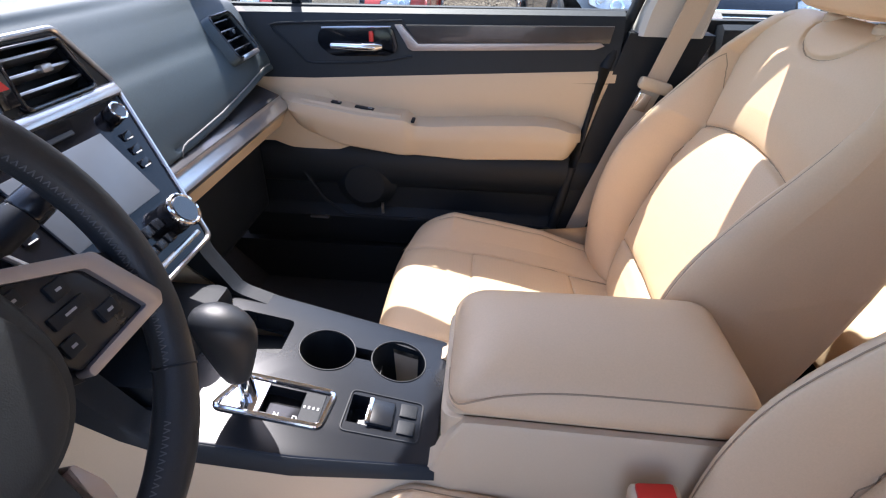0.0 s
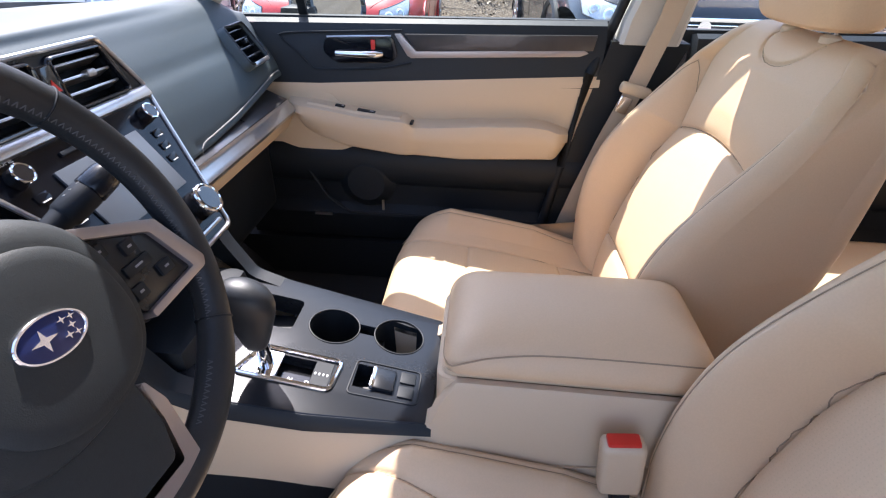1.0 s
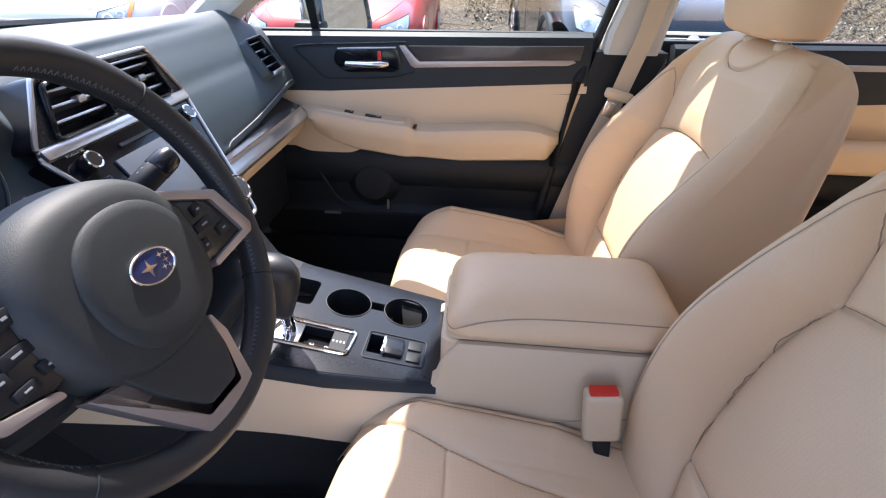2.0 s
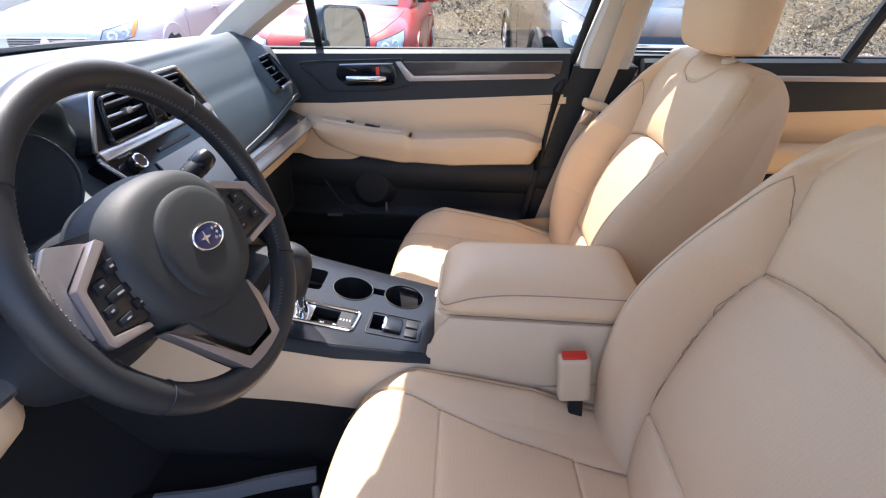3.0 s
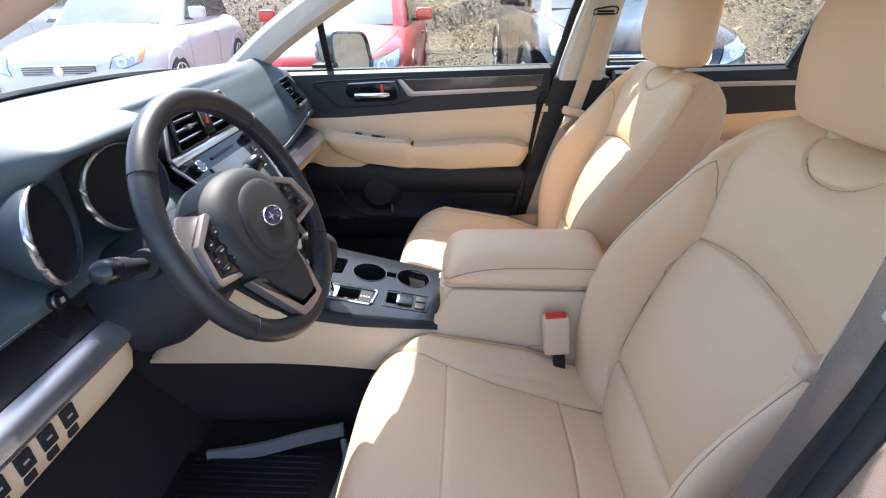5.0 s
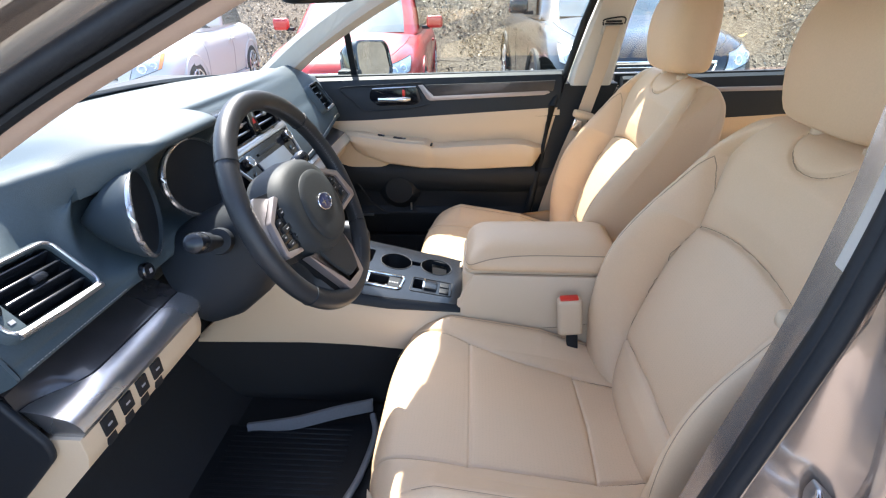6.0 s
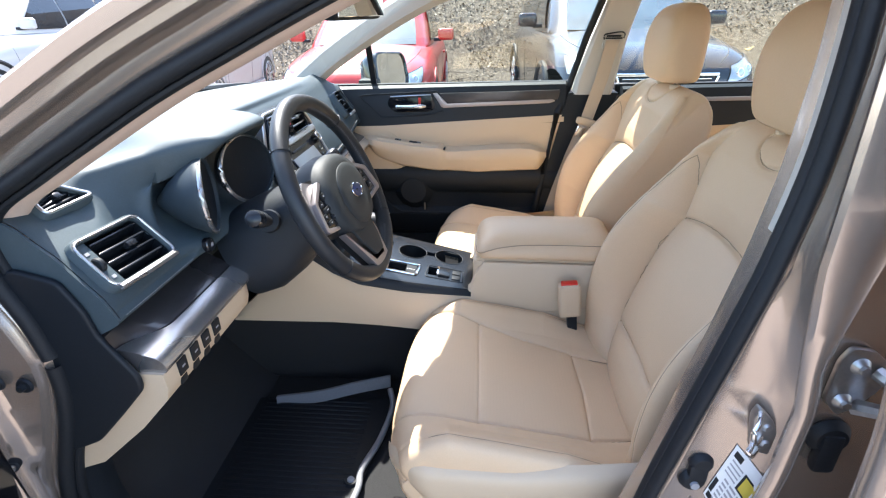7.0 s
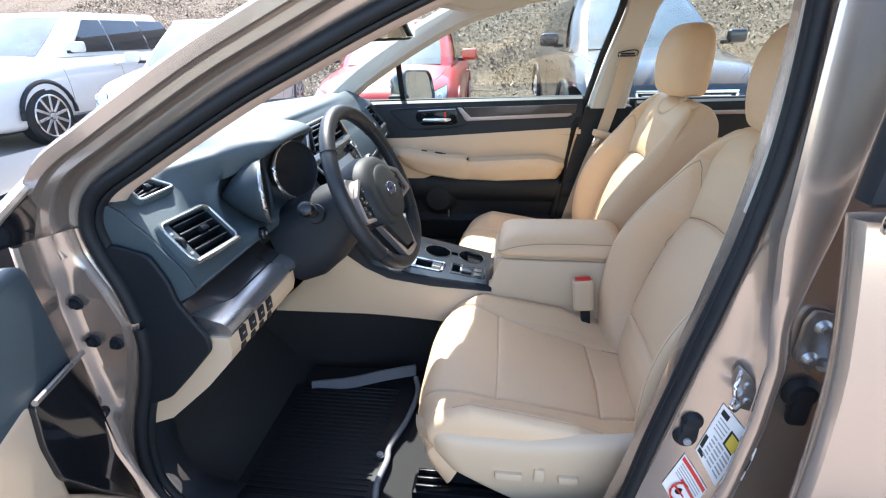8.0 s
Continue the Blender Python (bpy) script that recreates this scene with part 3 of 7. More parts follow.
def dashboard():
    s = thing("dashboard", "charcoal soft-plastic dashboard with silver and dark wood trim", "dashboard")
    rows = []
    for y in np.r_[np.linspace(-0.735, -0.12, 220), np.linspace(-0.116, 0.715, 200)]:
        bx = base_x(y)
        end = np.clip((abs(y) - 0.60) / 0.13, 0, 1)
        h = smooth(y, -0.570, -0.500) * (1 - smooth(y, -0.235, -0.135))
        brow = smooth(y, -0.520, -0.43) * (1 - smooth(y, -0.28, -0.10))
        crest = 1.085 - 0.03 * end ** 2 - 0.022 * smooth(-y, 0.50, 0.64)
        plain = [(bx, 1.078 - 0.05 * end), (min(bx + 0.06, -0.405), crest - 0.010), (-0.395, crest), (-0.357, crest - 0.020), (-0.333, 1.036), (-0.313, 1.008), (-0.300, 0.985), (-0.285, 0.965), (-0.270, 0.945), (-0.262, 0.932), (-0.253, 0.912)]
        we = smooth(-y, 0.50, 0.58)
        steep = {2: (-0.397, 1.076 - 0.02 * end ** 2), 3: (-0.362, 1.048), 4: (-0.334, 1.022), 5: (-0.312, 1.001)}
        plain = [(a[0] + (steep[i][0] - a[0]) * we, a[1] + (steep[i][1] - a[1]) * we) if i in steep else a for i, a in enumerate(plain)]
        # visor edge running from the left vent to the hood over the gauges, with a steep face below it
        ex, ez = (float(np.interp(y, [-0.66, -0.62, -0.56, -0.50, -0.44, -0.10], k)) for k in ([-0.395, -0.375, -0.335, -0.288, -0.235, -0.235], [1.066, 1.072, 1.080, 1.090, 1.102, 1.102]))
        ve = smooth(y, -0.665, -0.585) * (1 - smooth(y, -0.46, -0.40))
        edge = {2: (ex - 0.050, ez + 0.002), 3: (ex - 0.010, ez + 0.001), 4: (ex + 0.003, ez - 0.014), 5: (0.62 * ex + 0.38 * -0.300, 1.034), 6: (0.30 * ex + 0.70 * -0.298, 0.996)}
        plain = [(a[0] + (edge[i][0] - a[0]) * ve, a[1] + (edge[i][1] - a[1]) * ve) if i in edge else a for i, a in enumerate(plain)]
        cave = [(bx, 1.078), (bx + 0.08, 1.092), (-0.36, 1.108), (-0.265, 1.112), (-0.212, 1.100), (-0.218, 1.082), (-0.300, 1.066), (-0.330, 1.005), (-0.300, 0.955), (-0.250, 0.930), (-0.240, 0.910)]
        top = [(a[0] + (b[0] - a[0]) * (brow if i < 6 else h), a[1] + (b[1] - a[1]) * (brow if i < 6 else h)) for i, (a, b) in enumerate(zip(plain, cave))]
        dr = pad_drop(y)
        top = top[:8] + [(a + 0.22 * dr * k, b - dr * k) for (a, b), k in zip(top[8:], (0.35, 0.70, 1.0))]
        low = [(-0.252 + 0.22 * dr, 0.904 - dr), (-0.262 + 0.15 * dr, 0.896 - 0.8 * dr), (-0.300, 0.874), (-0.31, 0.85), (-0.335, 0.82), (-0.42, 0.78), (-0.60, 0.76)]
        c = spline(top + low, 240)
        rows.append(np.stack([c[:, 0], np.full(240, y), c[:, 1]], -1))
    g = np.array(rows)
    d = seam(g[:, :, 1], g[:, :, 2], [[(-0.73, 0.916), (-0.45, 0.916)], [(y, 0.917 - pad_drop(y)) for y in np.linspace(0.25, 0.70, 12)]], 0.003, 0.003)
    g[:, :, 0] -= d
    sheet("pad", g, DASH, s)
    # stitched line along the pad's lower edge
    bm = bmesh.new()
    for y in np.arange(-0.725, -0.46, 0.006):
        tube(bm, [(-0.2502, y, 0.9085), (-0.2502, y + 0.0038, 0.9085)], 0.0007, 4)
    tagged(part("stitching", bm, PALETHREAD, s), kind="stuff")
    # pale piping on the passenger's side, turning down at its inner end
    line = [(-0.2545 + 0.22 * pad_drop(y), y, 0.9175 - pad_drop(y)) for y in np.linspace(0.69, 0.285, 24)]
    end = line[-1]
    line += [(end[0] + 0.001, end[1] - 0.016, end[2] - 0.002), (end[0] + 0.002, end[1] - 0.026, end[2] - 0.008), (end[0] + 0.002, end[1] - 0.029, end[2] - 0.018)]
    part("piping", tube(bmesh.new(), line, 0.0014, 6), PALETHREAD, s)
    # end cap facing the open door
    poly = [(q[0], q[2]) for q in g[0]]
    part("end_cap", prism(bmesh.new(), poly, "y", -0.7365, -0.741, 0.0), DASH, s)
    # shelf trim with silver lip, and the lower panels
    for y0, y1 in ((-0.732, -0.447), (0.150, 0.66)):
        ys = np.linspace(y0, y1, 24)
        shelf, lip = [], []
        for y in ys:
            fl = smooth(-y, 0.65, 0.73) if y < 0 else 0.0
            bk = -0.240 - 0.040 * fl if y < 0 else -0.2255
            zz = 0.845 + 0.004 * fl
            shelf.append([(-0.318, y, 0.884), (-0.29, y, 0.873), (bk - 0.004, y, zz + 0.002), (bk - 0.001, y, zz - 0.008), (-0.318, y, 0.84)])
            lip.append([(bk, y, zz + 0.002), (bk + 0.4 * (-0.2245 - bk), y, zz - 0.001), (-0.2235, y, 0.838), (-0.213, y, 0.829), (-0.209, y, 0.820), (-0.213, y, 0.811), (-0.25, y, 0.808)])
        part("wood_shelf", loft(bmesh.new(), shelf), WOOD, s, "glossy dark wood-grain strip")
        part("silver_lip", loft(bmesh.new(), lip), SILVER, s, "satin silver strip")
    rows = []
    for y in np.linspace(-0.737, -0.420, 18):
        r = 0.04 * smooth(y, -0.46, -0.420) ** 2
        rows.append([(-0.214 - r, y, 0.812), (-0.213 - r, y, 0.785), (-0.219 - r, y, 0.764), (-0.274 - r, y, 0.704), (-0.366, y, 0.622), (-0.42, y, 0.60), (-0.42, y, 0.66), (-0.30, y, 0.79), (-0.25, y, 0.812)])
    part("lower_panel", loft(bmesh.new(), rows), BEIGE, s, "beige lower panel with switches")
    for y in (-0.694, -0.657, -0.622, -0.587):
        for z, hh, ww in ((0.7965, 0.026, 0.022), (0.7715, 0.013, 0.017)):
            x = -0.2125 if z > 0.78 else -0.2165
            sw = part("switch", boxed((x, y, z), (0.004, ww, hh), 0.0012), BLACK, s)
            if z > 0.78:
                part("mark", boxed((x + 0.0022, y, z), (0.0006, 0.008, 0.003)), GREYPRINT, sw)
    prof = [(-0.222, 0.812), (-0.230, 0.79), (-0.245, 0.765), (-0.29, 0.748), (-0.36, 0.76), (-0.36, 0.81)]
    part("glove_panel", loft(bmesh.new(), [[(a, y, b) for a, b in prof] for y in (0.15, 0.4, 0.60, 0.68)]), BEIGE, s, "beige glove-box panel")
    part("glove_box", boxed((-0.42, 0.40, 0.66), (0.26, 0.52, 0.22), 0.03, 3), BLACK, s)
    # black kick panel at the door opening
    poly = [(-0.376, 0.99), (-0.314, 0.973), (-0.290, 0.925), (-0.284, 0.888), (-0.242, 0.816), (-0.243, 0.792), (-0.295, 0.735), (-0.344, 0.684), (-0.39, 0.662), (-0.43, 0.655), (-0.45, 0.80), (-0.42, 0.96)]
    part("kick_panel", prism(bmesh.new(), rounded(poly, 0.010), "y", -0.752, -0.7415, 0.005, 3), BLACK, s)
    return s


def plane_pose(o, right, up):
    """A pose whose x runs right, y up and z out of a face."""
    r = Vector(right).normalized()
    n = r.cross(Vector(up)).normalized()
    u = n.cross(r)
    return Matrix.Translation(o) @ Matrix((r, u, n)).transposed().to_4x4()


def punch(ob, m, o, depth=0.05):
    """Opens a skin where it lies within the outline o of the plane m."""
    bm = bmesh.new()
    bm.from_mesh(ob.data)
    inv = m.inverted()
    n = len(o)

    def inside(p):
        return all((o[(i + 1) % n][0] - o[i][0]) * (p.y - o[i][1]) - (o[(i + 1) % n][1] - o[i][1]) * (p.x - o[i][0]) > 0 for i in range(n)) and abs(p.z) < depth
    gone = [f for f in bm.faces if inside(inv @ f.calc_center_median())]
    bmesh.ops.delete(bm, geom=gone, context="FACES")
    bm.to_mesh(ob.data)
    bm.free()


def vent(parent, m, o, slats=4, frame_mat=None, slat_mat=None, r=0.010, lip=0.006, strip=0.0, surround=None):
    """An air vent in the plane of m with the opening o (four corners, from lower left round): bezel, box, slats, tab; strip: width of a control strip."""
    fm = frame_mat or SILVER

    def grown(d, z):
        q = [(a + math.copysign(d, a), b + math.copysign(d, b)) for a, b in o]
        return [m @ Vector((a, b, z)) for a, b in rounded(q, r + max(0.0, d))]
    bm = bmesh.new()
    loft(bm, [grown(lip + 0.004, -0.030), grown(lip + 0.002, 0.000), grown(lip, 0.0035), grown(0.002, 0.0045), grown(0.0, 0.002), grown(0.0, -0.004)], True, False)
    v = part("vent", bm, surround or DASH, parent, "dark vent with silver surround")
    part("frame", tube(bmesh.new(), grown(lip * 0.45, 0.0042), 0.0024, 8, True), fm, v)
    bm = bmesh.new()
    loft(bm, [grown(0.0002, 0.000), grown(-0.004, -0.034)], True, False)
    bm.faces.new([bm.verts.new(p) for p in grown(-0.004, -0.034)])
    part("housing", bm, BLACK, v)
    (ax, ay), (bx, by), (cx, cy), (dx, dy) = o
    for i in range(slats):
        k = (i + 0.65) / (slats + 0.3)
        x0, x1, y0, y1 = ax + (dx - ax) * k + strip + 0.004, bx + (cx - bx) * k - 0.004, ay + (dy - ay) * k, by + (cy - by) * k
        ob = part("slat", boxed((0, 0, 0), (x1 - x0, 0.0036, 0.024), 0.0013, 2), slat_mat or SATIN, v)
        ob.matrix_basis = m @ Matrix.Translation(((x0 + x1) / 2, (y0 + y1) / 2, -0.012)) @ Matrix.Rotation(math.atan2(y1 - y0, x1 - x0), 4, "Z") @ Matrix.Rotation(radians(-20), 4, "X")
    h = cy - by
    part("tab", boxed((0, 0, 0), (0.15 * (bx - ax), 0.010, 0.012), 0.003), slat_mat or SATIN, v).matrix_basis = m @ Matrix.Translation(((ax + bx + cx + dx) / 4 + strip / 2 + 0.004, by + h * 0.56, 0.000))
    if strip:
        part("control_strip", prism(bmesh.new(), [(ax + 0.001, ay + 0.001), (ax + strip, by + 0.001), (dx + strip, cy - 0.001), (dx + 0.001, dy - 0.001)], "z", -0.020, -0.001, 0.001), surround or DASH, v).matrix_basis = m
        wx = (ax + dx) / 2 + strip / 2
        part("thumbwheel", disc(bmesh.new(), (wx - 0.005, 0.0, -0.004), (1, 0, 0), 0.012, 0.010, 20, None, 0.002), BLACK, v).matrix_basis = m
        for yy in (-0.024, 0.020):
            part("mark", boxed((wx + (0.003 if yy < 0 else -0.002), yy, -0.0005), (0.007, 0.005, 0.0012)), GREYPRINT, v).matrix_basis = m
    return v


def rounded(poly, r, n=4):
    """The outline poly with its corners rounded by r."""
    out = []
    for i, p in enumerate(poly):
        a, b, c = Vector(poly[i - 1]), Vector(p), Vector(poly[(i + 1) % len(poly)])
        p0, p1 = b + (a - b).normalized() * r, b + (c - b).normalized() * r
        for k in range(n + 1):
            t = k / n
            q = p0 * (1 - t) ** 2 + b * 2 * t * (1 - t) + p1 * t * t
            out.append((q.x, q.y))
    return out


def lettering(body, size, m, material, parent):
    """Letters of the built-in font as a thin mesh in the plane of m."""
    cu = bpy.data.curves.new("lettering", "FONT")
    cu.body, cu.size, cu.align_x, cu.align_y, cu.extrude, cu.resolution_u = body, size, "CENTER", "CENTER", 0.0003, 3
    tmp = new("lettering_source", cu)
    bpy.context.view_layer.update()
    me = bpy.data.meshes.new_from_object(tmp.evaluated_get(bpy.context.evaluated_depsgraph_get()))
    bpy.data.objects.remove(tmp)
    me.materials.clear()
    me.materials.append(material)
    ob = new("lettering", me)
    ob.parent = parent
    ob.matrix_basis = m
    return ob


def dash_vents():
    pad = next(c for c in DB.children if c.name == "pad")
    m = plane_pose((-0.283, -0.650, 0.9745), (0.02, 0.99, -0.05), (-0.63, 0.0, 0.77))
    o = [(-0.064, -0.037), (0.069, -0.038), (0.060, 0.038), (-0.067, 0.037)]
    punch(pad, m, [(a * 1.02, b * 1.02) for a, b in o])
    v = vent(DB, m, o, 4, SILVER, SATIN, 0.012, 0.007, 0.022)
    part("vent_lip", tube(bmesh.new(), [m @ Vector(p) for p in ((-0.062, -0.043, 0.004), (0.0, -0.045, 0.005), (0.068, -0.044, 0.004))], 0.0042, 8), SILVER, v)
    m = plane_pose((-0.357, -0.658, 1.0535), (0.06, 0.99, 0.0), (-0.76, 0.05, 0.65))
    o = [(-0.033, -0.0115), (0.047, -0.010), (0.016, 0.0205), (-0.030, 0.0065)]
    punch(pad, m, [(a * 1.02, b * 1.02) for a, b in o])
    vent(DB, m, o, 3, SILVER, SATIN, 0.006, 0.005)
    m = plane_pose((-0.281, 0.600, 0.985), (-0.04, 0.95, 0.0), (-0.55, 0.0, 0.8))
    o = [(-0.055, -0.042), (0.052, -0.042), (0.046, 0.045), (-0.052, 0.045)]
    punch(pad, m, [(a * 1.02, b * 1.02) for a, b in o])
    v = vent(DB, m, o, 4, SATIN, SATIN, 0.010, 0.005)
    part("vent_lip", boxed((0, 0, 0), (0.085, 0.010, 0.010), 0.004), SILVER, v).matrix_basis = m @ Matrix.Translation((0.0, -0.046, 0.003))


def center_stack():
    s = DB
    # lower panel: x to the passenger, y up along the leaning face, z towards the cabin
    m = plane_pose((-0.1975, 0.010, 0.8925), (0, 1, 0), (-0.135, 0, 0.185))
    o = [(-0.088, -0.114), (0.088, -0.114), (0.171, 0.114), (-0.171, 0.114)]

    def put(nm, size, at, mt, par, bev=0.002, lab=""):
        ob = part(nm, boxed((0, 0, 0), size, bev), mt, par, lab)
        ob.matrix_basis = m @ Matrix.Translation(at)
        return ob
    bm = bmesh.new()
    loft(bm, [[m @ Vector((a, b, 0)) for a, b in rounded(o, 0.010)], [m @ Vector((a * 0.98, b, -0.14)) for a, b in rounded(o, 0.010)]])
    st = part("radio_panel", bm, PIANO, s, "gloss black radio panel with silver frame")
    part("bezel", tube(bmesh.new(), [m @ Vector((a, b, 0.001)) for a, b in rounded(o, 0.010)], 0.0036, 8, True), SILVER, st)
    put("screen", (0.160, 0.098, 0.004), (0.0, 0.022, 0.002), SCREEN, st, 0.001, "dark display with the sky's reflection painted in grey-blue")
    put("silver_bar", (0.335, 0.016, 0.014), (0.0, 0.112, 0.003), SILVER, st, 0.005)
    put("slot", (0.10, 0.006, 0.004), (0.0, 0.086, 0.0015), BLACK, st, 0.001)
    ax = m.to_3x3() @ Vector((0, 0, 1))
    for x in (0.121, -0.121):
        k = part("knob", disc(bmesh.new(), m @ Vector((x, 0.083, 0)), ax, 0.0130, 0.018, 28, 0.0118, 0.002), GLOSS, st)
        part("knob_ring", tube(bmesh.new(), [m @ Vector((x + 0.0115 * math.cos(q), 0.083 + 0.0115 * math.sin(q), 0.0172)) for q in np.linspace(0, 6.283, 24, endpoint=False)], 0.0016, 6, True), CHROME, k)
    lettering("VOLUME", 0.0085, m @ Matrix.Translation((-0.121, 0.1035, 0.0012)), WHITE, st)
    for sx in (-1, 1):
        for y in (0.054, 0.034, 0.014):
            w = 0.098 + 0.36 * (y - 0.014) * 0.9
            put("button", (0.020, 0.011, 0.003), (sx * (w + 0.004), y, 0.0006), PIANO, st, 0.001)
            put("button_mark", (0.012, 0.0016, 0.0012), (sx * (w + 0.004), y - 0.005, 0.0024), WHITE, st, 0)
    for x in (0.062, -0.062):
        k = part("climate_knob", disc(bmesh.new(), m @ Vector((x, -0.063, 0)), ax, 0.023, 0.030, 36, 0.021, 0.003), GLOSS, st)
        part("knob_ring", tube(bmesh.new(), [m @ Vector((x + 0.0215 * math.cos(q), -0.063 + 0.0215 * math.sin(q), 0.026)) for q in np.linspace(0, 6.283, 36, endpoint=False)], 0.0036, 8, True), CHROME, k)
    for i in range(4):
        put("climate_button", (0.016, 0.014, 0.008), (-0.030 + 0.020 * i, -0.056, 0.003), SATIN, st)
        put("climate_button", (0.016, 0.012, 0.008), (-0.030 + 0.020 * i, -0.078, 0.003), SATIN, st)
    put("lower_rail", (0.150, 0.007, 0.010), (0.0, -0.098, 0.003), SILVER, st, 0.003)
    # vent housing above it, nearly upright
    m = plane_pose((-0.274, 0.010, 1.030), (0, 1, 0), (-0.020, 0, 0.083))
    o = [(-0.171, -0.040), (0.171, -0.040), (0.118, 0.042), (-0.118, 0.042)]
    bm = bmesh.new()
    loft(bm, [[m @ Vector((a, b, 0)) for a, b in rounded(o, 0.010)], [m @ Vector((a, b, -0.10)) for a, b in rounded(o, 0.010)]])
    vh = part("vent_housing", bm, SATIN, s)
    part("bezel", tube(bmesh.new(), [m @ Vector((a, b, 0.001)) for a, b in rounded(o, 0.010)], 0.0036, 8, True), SILVER, vh)
    cutters = []
    for sx in (-1, 1):
        mv = m @ Matrix.Translation((sx * 0.074, -0.002, 0.002))
        o = [(-0.056, -0.030), (0.056, -0.030), (0.056 - 0.020, 0.031), (-0.056 - 0.002, 0.031)] if sx > 0 else [(-0.056, -0.030), (0.056, -0.030), (0.058, 0.031), (-0.036, 0.031)]
        vent(s, mv, o, 3, GLOSS, SILVER, 0.006, 0.004, 0.0, PIANO)
        c = part("cutter", prism(bmesh.new(), [(a * 1.04, b * 1.04) for a, b in o], "z", -0.045, 0.03), BLACK)
        c.matrix_basis = mv
        cutters.append(c)
    cut(vh, cutters)
    hz = part("hazard_switch", boxed((0, 0, 0), (0.024, 0.052, 0.008), 0.003), GLOSS, vh)
    hz.matrix_basis = m @ Matrix.Translation((0.0, 0.0, 0.004))
    part("triangle", prism(bmesh.new(), [(-0.008, -0.007), (0.008, -0.007), (0, 0.008)], "z", 0.0042, 0.0052), REDP, hz)


def cluster():
    s = DB
    for y, ny, cx, nz, cz in ((-0.325, -0.42, -0.236, 0.16, 1.006), (-0.481, 0.36, -0.240, 0.05, 1.001)):
        c, ax = Vector((cx, y, cz)), Vector((1, ny, nz)).normalized()
        u = ax.orthogonal().normalized()
        w = ax.cross(u)

        def ring(r, h):
            return [c + ax * h + r * (math.cos(q) * u + math.sin(q) * w) for q in np.linspace(0, 6.283, 48, endpoint=False)]
        bm = bmesh.new()
        loft(bm, [ring(0.006, -0.080), ring(0.031, -0.057), ring(0.053, -0.030), ring(0.0655, -0.006), ring(0.0670, 0.005), ring(0.0660, 0.0075), ring(0.0645, 0.006), ring(0.064, -0.004)], True, False)
        g = part("gauge", bm, GAUGESHELL, s, "dark round gauge in a silver ring")
        part("gauge_face", loft(bmesh.new(), [ring(0.0645, 0.001), ring(0.058, -0.004), ring(0.001, -0.006)], True, False), BLACK, g)
        rp = ring(0.0660, 0.0065)
        part("gauge_ring", tube(bmesh.new(), rp, [0.0007 + 0.0042 * smooth(c.y - p.y, -0.020, 0.066) for p in rp], 8, True), SILVER, g)
    k = part("start_switch", disc(bmesh.new(), (-0.247, -0.508, 0.917), (1, 0, 0.15), 0.013, 0.012, 20, None, 0.002), GLOSS, s)
    part("switch_mark", boxed((-0.2335, -0.508, 0.919), (0.001, 0.006, 0.007)), GREYPRINT, k)
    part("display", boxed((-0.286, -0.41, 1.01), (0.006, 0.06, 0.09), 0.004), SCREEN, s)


DB = dashboard()
dash_vents()
center_stack()
cluster()


